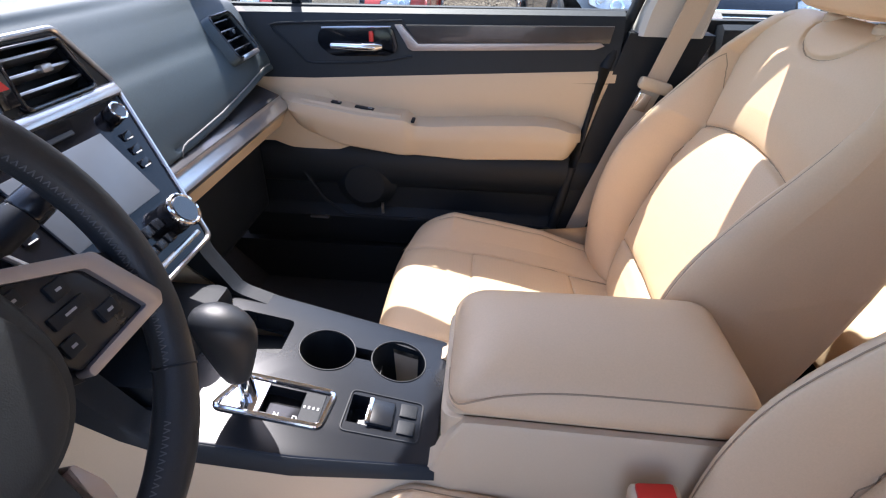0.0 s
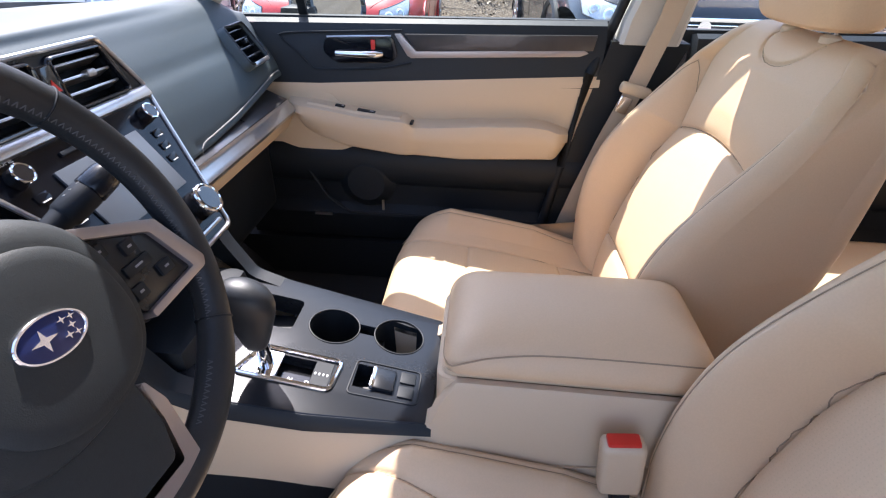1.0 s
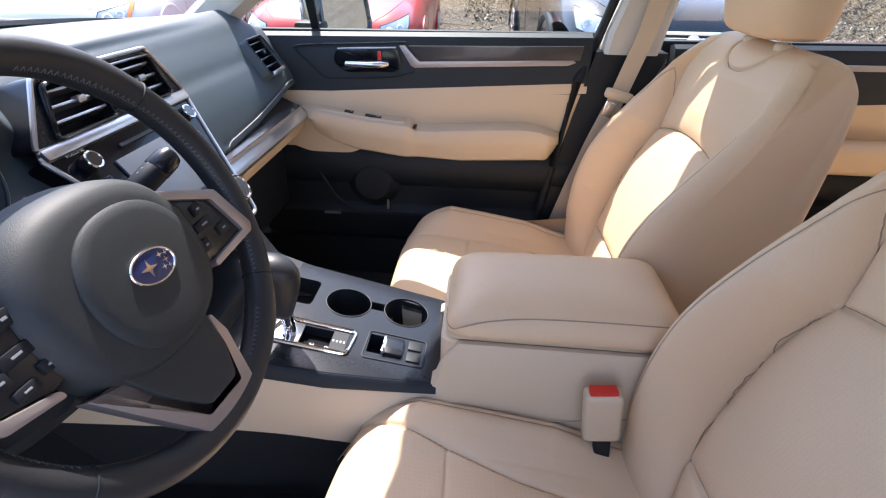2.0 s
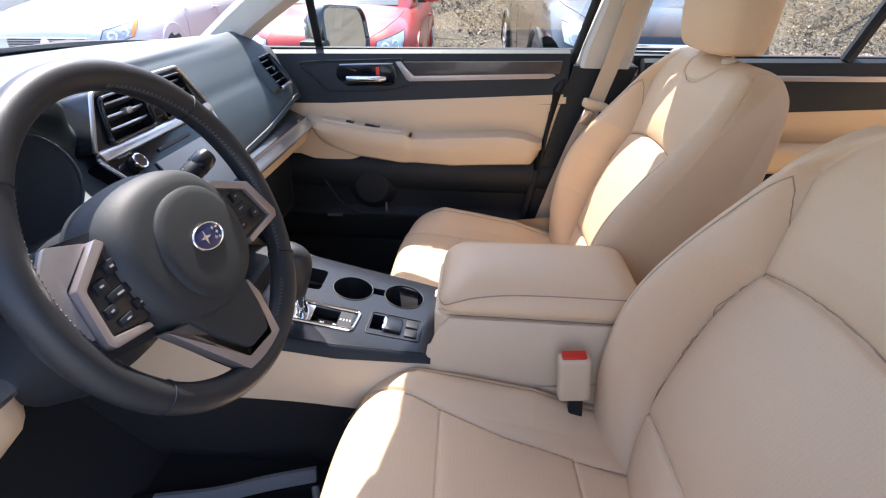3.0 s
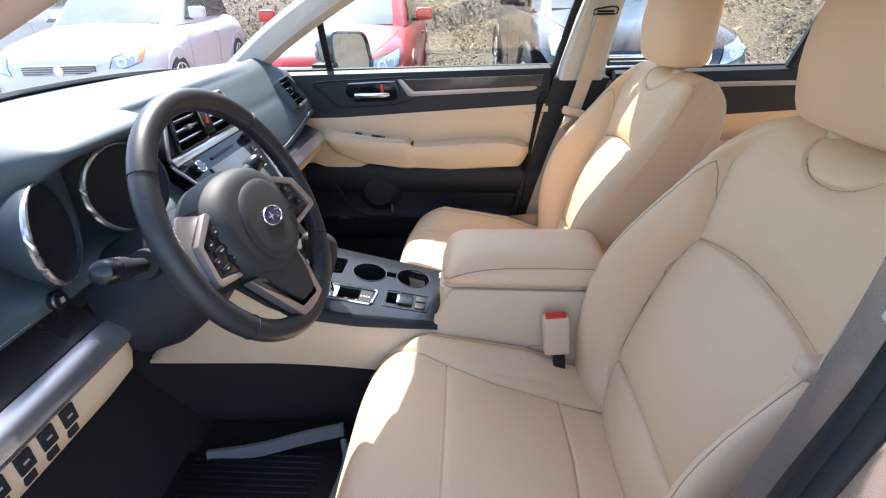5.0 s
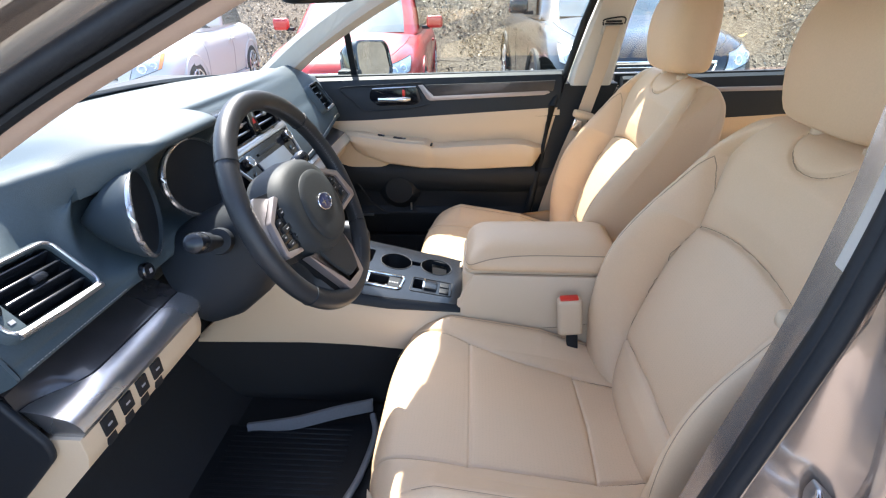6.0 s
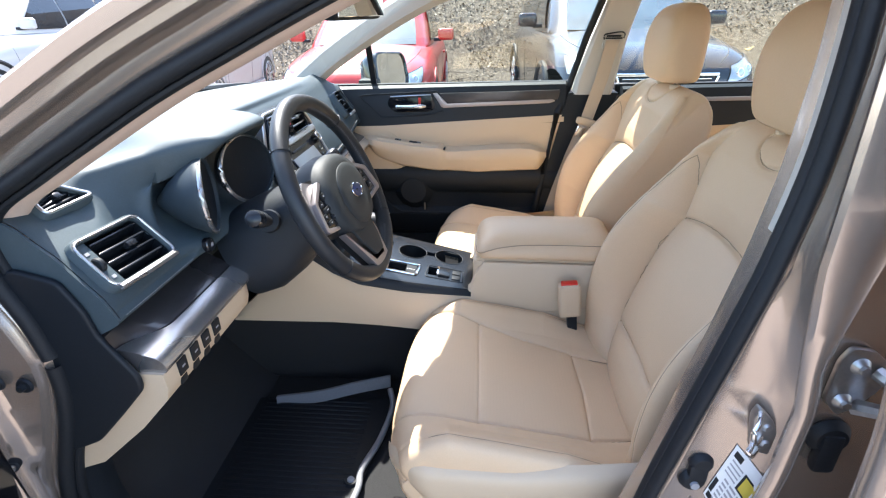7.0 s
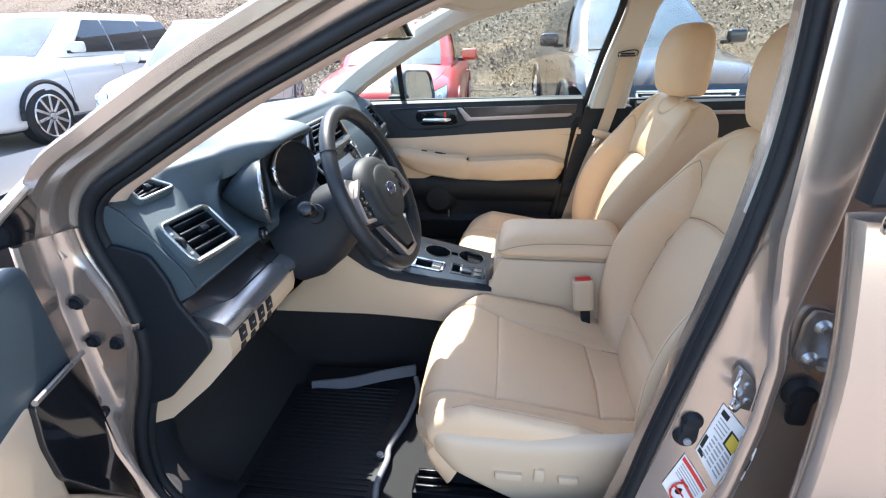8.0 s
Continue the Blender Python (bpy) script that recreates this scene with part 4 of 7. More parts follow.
# ================= steering wheel
def steering_wheel():
    # x to the driver's right, y up, z to the driver
    th, yw = radians(24.1), radians(-2.3)
    ax = Vector((math.cos(th) * math.cos(yw), math.cos(th) * math.sin(yw), math.sin(th)))
    right = Vector((0, 0, 1)).cross(ax).normalized()
    m = plane_pose((-0.0342, -0.3592, 0.9766), right, ax.cross(right))
    s = thing("steering_wheel", "black leather steering wheel with silver spokes", "steering wheel", m)
    R, n = 0.178, 144

    def tube_r(q):
        grip = math.exp(-((abs(math.degrees(q) % 360 - 180) - 125) / 14) ** 2)
        return 0.0160 + 0.0016 * grip
    bm = bmesh.new()
    qs = [2 * math.pi * k / n for k in range(n)]
    tube(bm, [(R * math.cos(q), R * math.sin(q), 0) for q in qs], [tube_r(q) for q in qs], 20, True)
    rim = part("rim", bm, RIMLEATHER, s)
    for q in (140, 40, 218, 322):
        q = radians(q)
        t = tube_r(q) + 0.0003
        pts = [((R + t * math.cos(p)) * math.cos(q), (R + t * math.cos(p)) * math.sin(q), t * math.sin(p)) for p in np.linspace(0, 6.283, 20, endpoint=False)]
        part("rim_joint", tube(bmesh.new(), pts, 0.0011, 6, True), BLACK, rim)
    # cross-stitching along the inner side
    bm = bmesh.new()
    for a0, a1 in ((-38, 78), (142, 216), (-72, -52)):
        for q in np.arange(a0, a1, 1.9):
            for sg in (-1, 1):
                pts = []
                for tt in (-1, 1):
                    qq = radians(q + 0.6 * (tt > 0) * sg)
                    al = 2.62 + 0.13 * tt
                    rr = tube_r(qq) + 0.0004
                    pts.append(((R + rr * math.cos(al)) * math.cos(qq), (R + rr * math.cos(al)) * math.sin(qq), rr * math.sin(al)))
                tube(bm, pts, 0.0005, 4)
    tagged(part("stitching", bm, STITCH, rim), kind="stuff")
    # airbag cover: a broad body and a raised round pad
    def blob(levels, cx, cy, rx, ry, e):
        rings = []
        for z, f, dx, dy in levels:
            ring = []
            for k in range(56):
                q = 2 * math.pi * k / 56
                x, y = math.cos(q), math.sin(q)
                ring.append((cx + dx + f * rx * math.copysign(abs(x) ** e, x), cy + dy + f * ry * math.copysign(abs(y) ** e, y), z))
            rings.append(ring)
        return loft(bmesh.new(), rings)
    hub = part("airbag_cover", blob([(-0.040, 0.90, -0.01, 0.012), (-0.015, 1.03, -0.006, 0.006), (0.004, 1.05, -0.002, 0.0), (0.016, 1.0, 0, 0), (0.024, 0.92, 0.001, -0.002), (0.0265, 0.80, 0.002, -0.003), (0.0265, 0.4, 0.002, -0.003), (0.0265, 0.02, 0.002, -0.003)], -0.013, -0.011, 0.091, 0.078, 0.84), HUBSKIN, s)
    part("cover_pad", blob([(0.024, 1.03, 0, 0), (0.028, 1.02, 0, 0), (0.0305, 0.97, 0, 0), (0.0318, 0.85, 0, 0), (0.0328, 0.5, 0, 0), (0.033, 0.02, 0, 0)], -0.002, -0.018, 0.064, 0.060, 0.90), HUBSKIN, hub)
    # oval badge
    mb = Matrix.Translation((-0.003, -0.014, 0.0325)) @ Matrix.Rotation(radians(-7), 4, "Z")

    def oval(f, z):
        return [mb @ Vector((f * 0.0245 * math.cos(q), f * 0.0140 * math.sin(q), z)) for q in np.linspace(0, 6.283, 40, endpoint=False)]
    bd = part("badge", loft(bmesh.new(), [oval(1.0, -0.001), oval(1.0, 0.0016), oval(0.9, 0.0022), oval(0.1, 0.0023)]), BLUE, hub, "blue oval badge with silver edge")
    part("badge_edge", tube(bmesh.new(), oval(1.0, 0.0019), 0.0012, 6, True), CHROME, bd)
    for x, y, r in ((-0.006, 0.000, 0.0095), (0.010, 0.006, 0.0036), (0.014, 0.000, 0.0036), (0.009, -0.005, 0.0036), (0.0165, 0.0055, 0.0032), (0.015, -0.006, 0.0032)):
        o = []
        for k in range(8):
            q, rr = math.pi * k / 4, r if k % 2 == 0 else r * 0.30
            o.append((x + rr * math.cos(q), y + 0.85 * rr * math.sin(q)))
        ob = part("badge_shape", prism(bmesh.new(), o, "z", 0.002, 0.0030), CHROME, bd)
        ob.matrix_basis = mb
    # side spokes: dark core, satin wedge, silver trim, gloss button panel
    def plate(nm, o, z0, z1, mt, par, bev=0.002, lab="", r=0.003):
        return part(nm, prism(bmesh.new(), rounded(o, r, 3), "z", z0, z1, min(bev, 0.0012)), mt, par, lab)
    sp = plate("spoke", [(-0.060, 0.045), (-0.140, 0.058), (-0.174, 0.030), (-0.172, -0.030), (-0.155, -0.050), (-0.110, -0.062), (-0.060, -0.050)], -0.020, 0.000, BLACK, s, 0.004)
    plate("spoke_wedge", [(-0.140, 0.058), (-0.106, 0.044), (-0.150, 0.020), (-0.158, -0.026), (-0.172, -0.016), (-0.172, 0.030)], -0.006, 0.008, WEDGE, sp, 0.003, "satin grey spoke cover")
    plate("spoke_trim", [(-0.104, 0.0445), (-0.097, 0.037), (-0.1425, 0.0125), (-0.1505, -0.031), (-0.113, -0.042), (-0.112, -0.049), (-0.155, -0.040), (-0.159, -0.033), (-0.150, 0.0175)], 0.002, 0.0165, LIGHTSILVER, sp, 0.0012, "thin silver spoke trim")
    plate("button_panel", [(-0.096, 0.036), (-0.142, 0.012), (-0.150, -0.030), (-0.112, -0.041), (-0.090, -0.038), (-0.085, 0.020)], 0.000, 0.0115, SATIN, sp, 0.002)
    for bx, by, w, h in ((-0.106, 0.017, 0.014, 0.012), (-0.127, 0.008, 0.014, 0.011), (-0.116, -0.006, 0.026, 0.010), (-0.134, -0.014, 0.012, 0.010), (-0.104, -0.024, 0.014, 0.010), (-0.126, -0.028, 0.018, 0.008)):
        part("button", boxed((bx, by, 0.0125), (w, h, 0.004), 0.0014), BLACK, sp)
        part("mark", boxed((bx, by, 0.0148), (w * 0.30, h * 0.16, 0.0006)), GREYPRINT, sp)
    sp = plate("spoke", [(0.050, 0.042), (0.140, 0.004), (0.168, -0.010), (0.168, -0.056), (0.085, -0.066), (0.050, -0.050)], -0.020, 0.000, BLACK, s, 0.004)
    plate("spoke_trim", [(0.050, 0.040), (0.141, 0.002), (0.164, -0.052), (0.158, -0.060), (0.080, -0.062), (0.080, -0.055), (0.146, -0.052), (0.128, -0.004), (0.054, 0.029)], 0.002, 0.016, LIGHTSILVER, sp, 0.0025, "silver spoke trim")
    plate("button_panel", [(0.054, 0.029), (0.128, -0.004), (0.146, -0.052), (0.08, -0.055), (0.060, -0.020)], 0.000, 0.0115, SATIN, sp, 0.002)
    for bx, by, w, h in ((0.078, 0.006, 0.014, 0.012), (0.104, -0.004, 0.014, 0.012), (0.100, -0.020, 0.030, 0.010), (0.086, -0.038, 0.014, 0.012), (0.122, -0.036, 0.016, 0.012)):
        part("button", boxed((bx, by, 0.0125), (w, h, 0.004), 0.0014), BLACK, sp)
        part("mark", boxed((bx, by, 0.0148), (w * 0.30, h * 0.16, 0.0006)), GREYPRINT, sp)
    # lower spoke: two silver limbs round a black middle
    sp = plate("lower_spoke", [(-0.090, -0.066), (0.030, -0.080), (0.026, -0.165), (-0.034, -0.168), (-0.050, -0.140)], -0.020, 0.004, BLACK, s, 0.004)
    plate("lower_trim", [(-0.106, -0.062), (-0.090, -0.068), (-0.070, -0.102), (-0.036, -0.154), (-0.008, -0.156), (0.016, -0.160), (0.027, -0.122), (0.029, -0.090), (0.035, -0.090), (0.040, -0.114), (0.030, -0.174), (0.020, -0.182), (-0.028, -0.184), (-0.042, -0.172), (-0.082, -0.104)], 0.000, 0.014, LIGHTSILVER, sp, 0.003, "silver lower spoke trim")
    part("spoke_filler", prism(bmesh.new(), rounded([(-0.084, -0.058), (0.026, -0.072), (0.022, -0.120), (0.010, -0.150), (-0.032, -0.146), (-0.062, -0.104)], 0.006, 3), "z", -0.010, 0.0195, 0.004, 3), HUBSKIN, sp)
    # column shroud and stalks
    rings = []
    for z, rx, yt, yb in ((-0.245, 0.100, 0.050, -0.135), (-0.20, 0.098, 0.052, -0.138), (-0.14, 0.088, 0.052, -0.120), (-0.09, 0.074, 0.050, -0.092), (-0.060, 0.064, 0.046, -0.074), (-0.050, 0.050, 0.036, -0.058)):
        ring = []
        for k in range(36):
            q = 2 * math.pi * k / 36
            cs, sn = math.cos(q), math.sin(q)
            ring.append((rx * math.copysign(abs(cs) ** 0.7, cs), (yt + yb) / 2 + (yt - yb) / 2 * math.copysign(abs(sn) ** 0.7, sn), z))
        rings.append(ring)
    part("column_shroud", loft(bmesh.new(), rings), DOORTRIM, s)
    part("column_ring", disc(bmesh.new(), (0, 0, -0.06), (0, 0, 1), 0.062, 0.04, 36, 0.055, 0.006), BLACK, s)
    for sx in (-1, 1):
        root, tip = Vector((sx * 0.070, 0.004, -0.124)), Vector((sx * 0.212, 0.0475, -0.061))

        def along(k):
            return root.lerp(tip, k)
        st = part("stalk", tube(bmesh.new(), [along(k) for k in (0.0, 0.30, 0.58, 0.60)], [0.0090, 0.0095, 0.0120, 0.0125], 14), BLACK, s)
        part("stalk_collar", tube(bmesh.new(), [along(k) for k in (0.20, 0.21, 0.30, 0.31)], [0.019, 0.022, 0.020, 0.012], 20), BLACK, st)
        part("stalk_tip", tube(bmesh.new(), [along(k) for k in (0.60, 0.62, 0.80, 0.805)], [0.0125, 0.0145, 0.0150, 0.0140], 18), BLACK, st)
        part("stalk_cap", tube(bmesh.new(), [along(k) for k in (0.807, 0.82, 0.94, 0.98, 1.0)], [0.0140, 0.0155, 0.0150, 0.0130, 0.0080], 18), SATIN, st)
        for k in range(3):
            part("mark", boxed(along(0.66 + 0.05 * k) + Vector((0, 0.0125, 0.006)), (0.003, 0.004, 0.003)), WHITE, st)
    return s


steering_wheel()


# ================= centre console and armrest
def top_z(x):
    return 0.651 - 0.195 * x


def console():
    s = thing("center_console", "beige centre console with dark satin shifter panel", "console")
    tilt = Matrix.Rotation(math.atan(0.195), 4, "Y")
    # dark top panel
    o = [(-0.155, -0.150), (0.05, -0.135), (0.222, -0.108), (0.225, 0.122), (0.05, 0.135), (-0.155, 0.150)]
    pl = part("top_panel", prism(bmesh.new(), rounded(o, 0.012), "z", -0.035, 0.0, 0.004, 3), SATIN, s, "dark satin shifter panel")
    sh = Matrix(((1, 0, 0, 0), (0, 1, 0, 0), (-0.195, 0, 1, 0.651), (0, 0, 0, 1)))
    pl.data.transform(sh)
    cutters = []
    for x, y, r, d in ((0.043, 0.048, 0.041, 0.06), (0.150, 0.056, 0.041, 0.06)):
        c = part("cutter", disc(bmesh.new(), (x, y, top_z(x) - d), (0, 0, 1), r, d + 0.02, 40), BLACK)
        cutters.append(c)
    c = part("cutter", boxed((0.097, 0.055, 0.63), (0.06, 0.022, 0.07)), BLACK)
    cutters.append(c)
    c = part("cutter", boxed((-0.062, 0.055, 0.66), (0.085, 0.075, 0.075), 0.01), BLACK)
    cutters.append(c)
    c = part("cutter", boxed((0.012, -0.060, 0.65), (0.105, 0.044, 0.06), 0.008), BLACK)
    cutters.append(c)
    c = part("cutter", boxed((0.118, -0.046, 0.63), (0.038, 0.046, 0.06)), BLACK)
    cutters.append(c)
    cut(pl, cutters)
    # wells below
    for x, y, r in ((0.043, 0.048, 0.041), (0.150, 0.056, 0.041)):
        bm = bmesh.new()
        ring = lambda rr, z: [(x + rr * math.cos(q), y + rr * math.sin(q), z - 0.195 * (rr * math.cos(q)) * (z > 0.6)) for q in np.linspace(0, 6.283, 40, endpoint=False)]
        loft(bm, [ring(r, top_z(x) - 0.003), ring(r * 0.95, 0.535), ring(r * 0.9, 0.53), ring(0.001, 0.53)], True, False)
        part("cup_holder", bm, BLACK, s)
        part("cup_ring", tube(bmesh.new(), [(x + r * math.cos(q), y + r * math.sin(q), top_z(x + r * math.cos(q)) + 0.0005) for q in np.linspace(0, 6.283, 48, endpoint=False)], 0.0012, 6, True), BLACK, s)
    part("cup_bridge", boxed((0.097, 0.055, 0.59), (0.05, 0.022, 0.02)), BLACK, s)
    part("cubby_floor", boxed((-0.062, 0.055, 0.612), (0.09, 0.08, 0.01)), BLACK, s)
    # chrome shifter gate with lever
    o = [(-0.066, -0.090), (0.070, -0.088), (0.076, -0.030), (-0.045, -0.030)]
    g = part("shifter_gate", tube(bmesh.new(), [(a, b, top_z(a) + 0.002) for a, b in rounded(o, 0.010)], 0.0036, 8, True), CHROME, s, "chrome shifter gate")
    part("gate_floor", boxed((0.005, -0.060, 0.628), (0.12, 0.05, 0.006), 0, 2, tilt), GLOSS, g)
    part("gate_plate", boxed((-0.035, -0.060, top_z(-0.035) - 0.002), (0.05, 0.05, 0.006), 0.001, 1, tilt), CHROME, g)
    for k in range(4):
        part("letter_mark", boxed((0.043 + 0.006 * k, -0.062, top_z(0.043 + 0.006 * k) + 0.0015), (0.0022, 0.004, 0.001), 0, 1, tilt), WHITE, g)
    part("gate_letters", boxed((0.052, -0.060, top_z(0.052) - 0.001), (0.028, 0.048, 0.004), 0.001, 1, tilt), BLACK, g, "dark gate plate with white gear letters")
    for k, ch in enumerate("PRND"):
        lx = -0.036 + 0.024 * k
        lettering(ch, 0.010, plane_pose((lx, -0.083, top_z(lx) + 0.0012), (1, 0, -0.195), (0, 1, 0)), WHITE, g)
    lv = part("shift_lever", tube(bmesh.new(), [(-0.030, -0.062, 0.63), (-0.028, -0.066, 0.70), (-0.026, -0.070, 0.745)], [0.013, 0.010, 0.012], 14), CHROME, s)
    rings = []
    for z, rx, ry, cx in ((0.694, 0.013, 0.012, -0.034), (0.706, 0.019, 0.016, -0.034), (0.730, 0.027, 0.020, -0.034), (0.755, 0.035, 0.024, -0.034), (0.778, 0.040, 0.027, -0.034), (0.795, 0.037, 0.026, -0.036), (0.806, 0.025, 0.019, -0.038), (0.811, 0.008, 0.006, -0.039)):
        rings.append([(cx + rx * math.cos(q), -0.070 + ry * math.sin(q), z + 0.25 * -(rx * math.cos(q)) * 0.5) for q in np.linspace(0, 6.283, 32, endpoint=False)])
    kn = part("knob", loft(bmesh.new(), rings), RIMLEATHER, lv, "black leather gear knob")
    kn.modifiers.new("round", "SUBSURF").render_levels = 1
    # parking brake panel
    o = [(0.094, -0.084), (0.197, -0.081), (0.197, -0.016), (0.097, -0.016)]
    e = part("brake_panel", tube(bmesh.new(), [(a, b, top_z(a) + 0.0005) for a, b in rounded(o, 0.008)], 0.0014, 6, True), BLACK, s)
    part("brake_switch", boxed((0.143, -0.048, top_z(0.143) + 0.001), (0.034, 0.042, 0.012), 0.004, 2, tilt), SATIN, e)
    part("switch_lip", boxed((0.127, -0.048, top_z(0.127) + 0.004), (0.007, 0.042, 0.010), 0.003, 2, tilt), CHROME, e)
    for y in (-0.034, -0.062):
        part("push_button", boxed((0.178, y, top_z(0.178)), (0.024, 0.022, 0.006), 0.002, 2, tilt), BLACK, e)
    # side skirts in beige and dark flanks below the top panel, sweeping up to the radio panel
    def edge(x):
        return np.interp(x, [-0.42, -0.155, 0.05, 0.222, 0.26, 0.60], [0.175, 0.152, 0.137, 0.110, 0.104, 0.108])
    for sy in (-1, 1):
        rows = []
        for x in np.linspace(-0.42, 0.60, 60):
            e = edge(x)
            zt = np.interp(x, [-0.42, -0.30, -0.21, -0.14, -0.075, 0.05, 0.215, 0.245, 0.60], [0.545, 0.655, 0.735, 0.680, 0.645, 0.622, 0.600, 0.688, 0.688])
            zb = np.interp(x, [-0.42, -0.152, 0.073, 0.25, 0.60], [0.535, 0.524, 0.506, 0.45, 0.42])
            fl = 0.014 * math.exp(-((x - 0.15) / 0.12) ** 2)
            rows.append([(x, sy * (e - 0.03), zt), (x, sy * (e - 0.004), zt), (x, sy * e, zt - 0.006), (x, sy * (e + 0.006 + fl), (zt + zb) / 2), (x, sy * (e + 0.010 + fl), zb), (x, sy * (e - 0.03), zb)])
        part("side_skirt", loft(bmesh.new(), rows), BEIGE, s, "beige side panel")
        rows = []
        for x in np.linspace(-0.265, 0.222, 40):
            e = edge(x)
            zt = np.interp(x, [-0.265, -0.20, -0.165, -0.125, -0.06, 0.222], [0.82, 0.83, 0.745, 0.682, 0.661, 0.606])
            zb = np.interp(x, [-0.265, -0.21, -0.14, -0.075, 0.05, 0.222], [0.790, 0.728, 0.672, 0.638, 0.614, 0.590])
            rows.append([(x, sy * (e - 0.03), zt), (x, sy * (e - 0.002), zt), (x, sy * (e + 0.004), zt - 0.006), (x, sy * (e + 0.008), zb + 0.004), (x, sy * (e + 0.004), zb), (x, sy * (e - 0.03), zb)])
        part("flank", loft(bmesh.new(), rows), BLACK, s)
    part("front_tray", boxed((-0.24, 0, 0.66), (0.24, 0.22, 0.10), 0.02), BLACK, s)
    # box under the armrest
    part("box", prism(bmesh.new(), rounded([(0.226, -0.094), (0.60, -0.100), (0.60, 0.112), (0.226, 0.106)], 0.02), "z", 0.45, 0.688, 0.004), BEIGE, s)
    part("lid_gap", prism(bmesh.new(), rounded([(0.232, -0.088), (0.594, -0.094), (0.594, 0.124), (0.232, 0.118)], 0.02), "z", 0.688, 0.696), BEIGE, s)
    rings = []
    prof = [(0.694, -0.004, -0.004), (0.697, 0.003, 0.003), (0.702, 0.005, 0.006), (0.712, 0.004, 0.005), (0.724, 0.000, 0.000), (0.735, -0.006, -0.008),
            (0.745, -0.015, -0.019), (0.752, -0.030, -0.038), (0.7555, -0.048, -0.056), (0.7575, -0.070, -0.076), (0.758, -0.085, -0.088)]
    for z, gx, gy in prof:
        o = rounded([(0.238 - gx, -0.092 - gy), (0.600 + gx, -0.098 - gy), (0.600 + gx, 0.118 + gy), (0.238 - gx, 0.112 + gy)], 0.035 if gx > -0.05 else 0.015, 6)
        rings.append([(a, b, z - 0.16 * max(0, 0.285 - a) * max(0, (z - 0.705) / 0.05)) for a, b in o])
    ld = part("armrest_lid", loft(bmesh.new(), rings), LEATHER, s, "padded ivory leather armrest lid")
    ld.modifiers.new("round", "SUBSURF").render_levels = 1
    line = spline([(0.2335, -0.030, 0.7055), (0.2355, -0.070, 0.7075), (0.2455, -0.0945, 0.7130), (0.268, -0.0950, 0.7205), (0.30, -0.0910, 0.7280), (0.36, -0.0865, 0.7340), (0.45, -0.0860, 0.7358), (0.585, -0.0880, 0.7358)], 60)
    part("lid_seam", tube(bmesh.new(), line, 0.0012, 5), SEAM, ld)
    return s


console()


# ================= passenger-side door
def door_panel(name, x0, x1, label, rear=False):
    s = thing(name, label, "car door")
    def strip(nm, prof, mt, a=x0, b=x1, lab="", slope=0.02, cut_=0.0):
        xs = np.linspace(a, b, 16)
        rows = []
        for x in xs:
            k = slope * (x - x0) / (x1 - x0)
            rows.append([(x, y, z + k) for y, z in prof])
        return part(nm, loft(bmesh.new(), rows), mt, s, lab)
    strip("upper_trim", [(0.765, 1.018), (0.735, 1.024), (0.718, 1.015), (0.708, 0.985), (0.704, 0.93), (0.700, 0.875), (0.765, 0.875)], DOORTRIM, lab="charcoal upper trim")
    strip("middle_panel", [(0.765, 0.872), (0.702, 0.874), (0.698, 0.86), (0.708, 0.80), (0.712, 0.70), (0.765, 0.70)], BEIGE, lab="beige middle panel", slope=0.05)
    strip("lower_panel", [(0.765, 0.72), (0.712, 0.715), (0.698, 0.700), (0.692, 0.675), (0.694, 0.645), (0.704, 0.615), (0.722, 0.598), (0.726, 0.56), (0.724, 0.535), (0.706, 0.520), (0.698, 0.508), (0.702, 0.485), (0.72, 0.42), (0.765, 0.40)], BLACK, lab="black lower panel", slope=0.0)
    return s


PD = door_panel("passenger_door", -0.405, 0.548, "closed passenger door with beige panel and dark trim")
# armrest with switch pod
rows = []
for i, x in enumerate(np.linspace(-0.235, 0.49, 90)):
    k = (x + 0.235) / 0.725
    edge = min(1, (x + 0.245) / 0.05, (0.50 - x) / 0.04) ** 0.5
    pod = 1 / (1 + math.exp((x - 0.080) / 0.006))
    yi = 0.708 - (0.052 + 0.010 * pod) * edge
    zt = float(np.interp(x, [-0.235, -0.182, -0.096, -0.033, 0.070, 0.090, 0.13, 0.256, 0.383, 0.43, 0.49], [0.842, 0.838, 0.825, 0.815, 0.808, 0.794, 0.793, 0.802, 0.808, 0.804, 0.786]))
    zb = float(np.interp(x, [-0.235, -0.174, -0.083, 0.05, 0.215, 0.464, 0.49], [0.800, 0.755, 0.723, 0.705, 0.697, 0.710, 0.73])) + 0.03 * (1 - edge)
    rows.append([(x, 0.715, zt + 0.004), (x, yi + 0.02, zt), (x, yi + 0.006, zt - 0.006), (x, yi, zt - 0.025), (x, yi + 0.004, (zt + zb) / 2), (x, yi + 0.020, zb + 0.008), (x, yi + 0.035, zb), (x, 0.715, zb - 0.004)])
part("armrest", loft(bmesh.new(), rows), BEIGE, PD, "padded beige armrest")
part("grab_gap", boxed((0.088, 0.676, 0.797), (0.008, 0.030, 0.006), 0.002), BLACK, PD)
part("switch_plate", loft(bmesh.new(), [[(x, 0.703, z + 0.0035), (x, 0.664, z + 0.0030), (x, 0.661, z - 0.002), (x, 0.703, z - 0.004)] for x, z in ((-0.178, 0.8385), (-0.096, 0.8255), (-0.033, 0.8155), (0.060, 0.8085))]), BEIGE, PD, "beige switch plate")
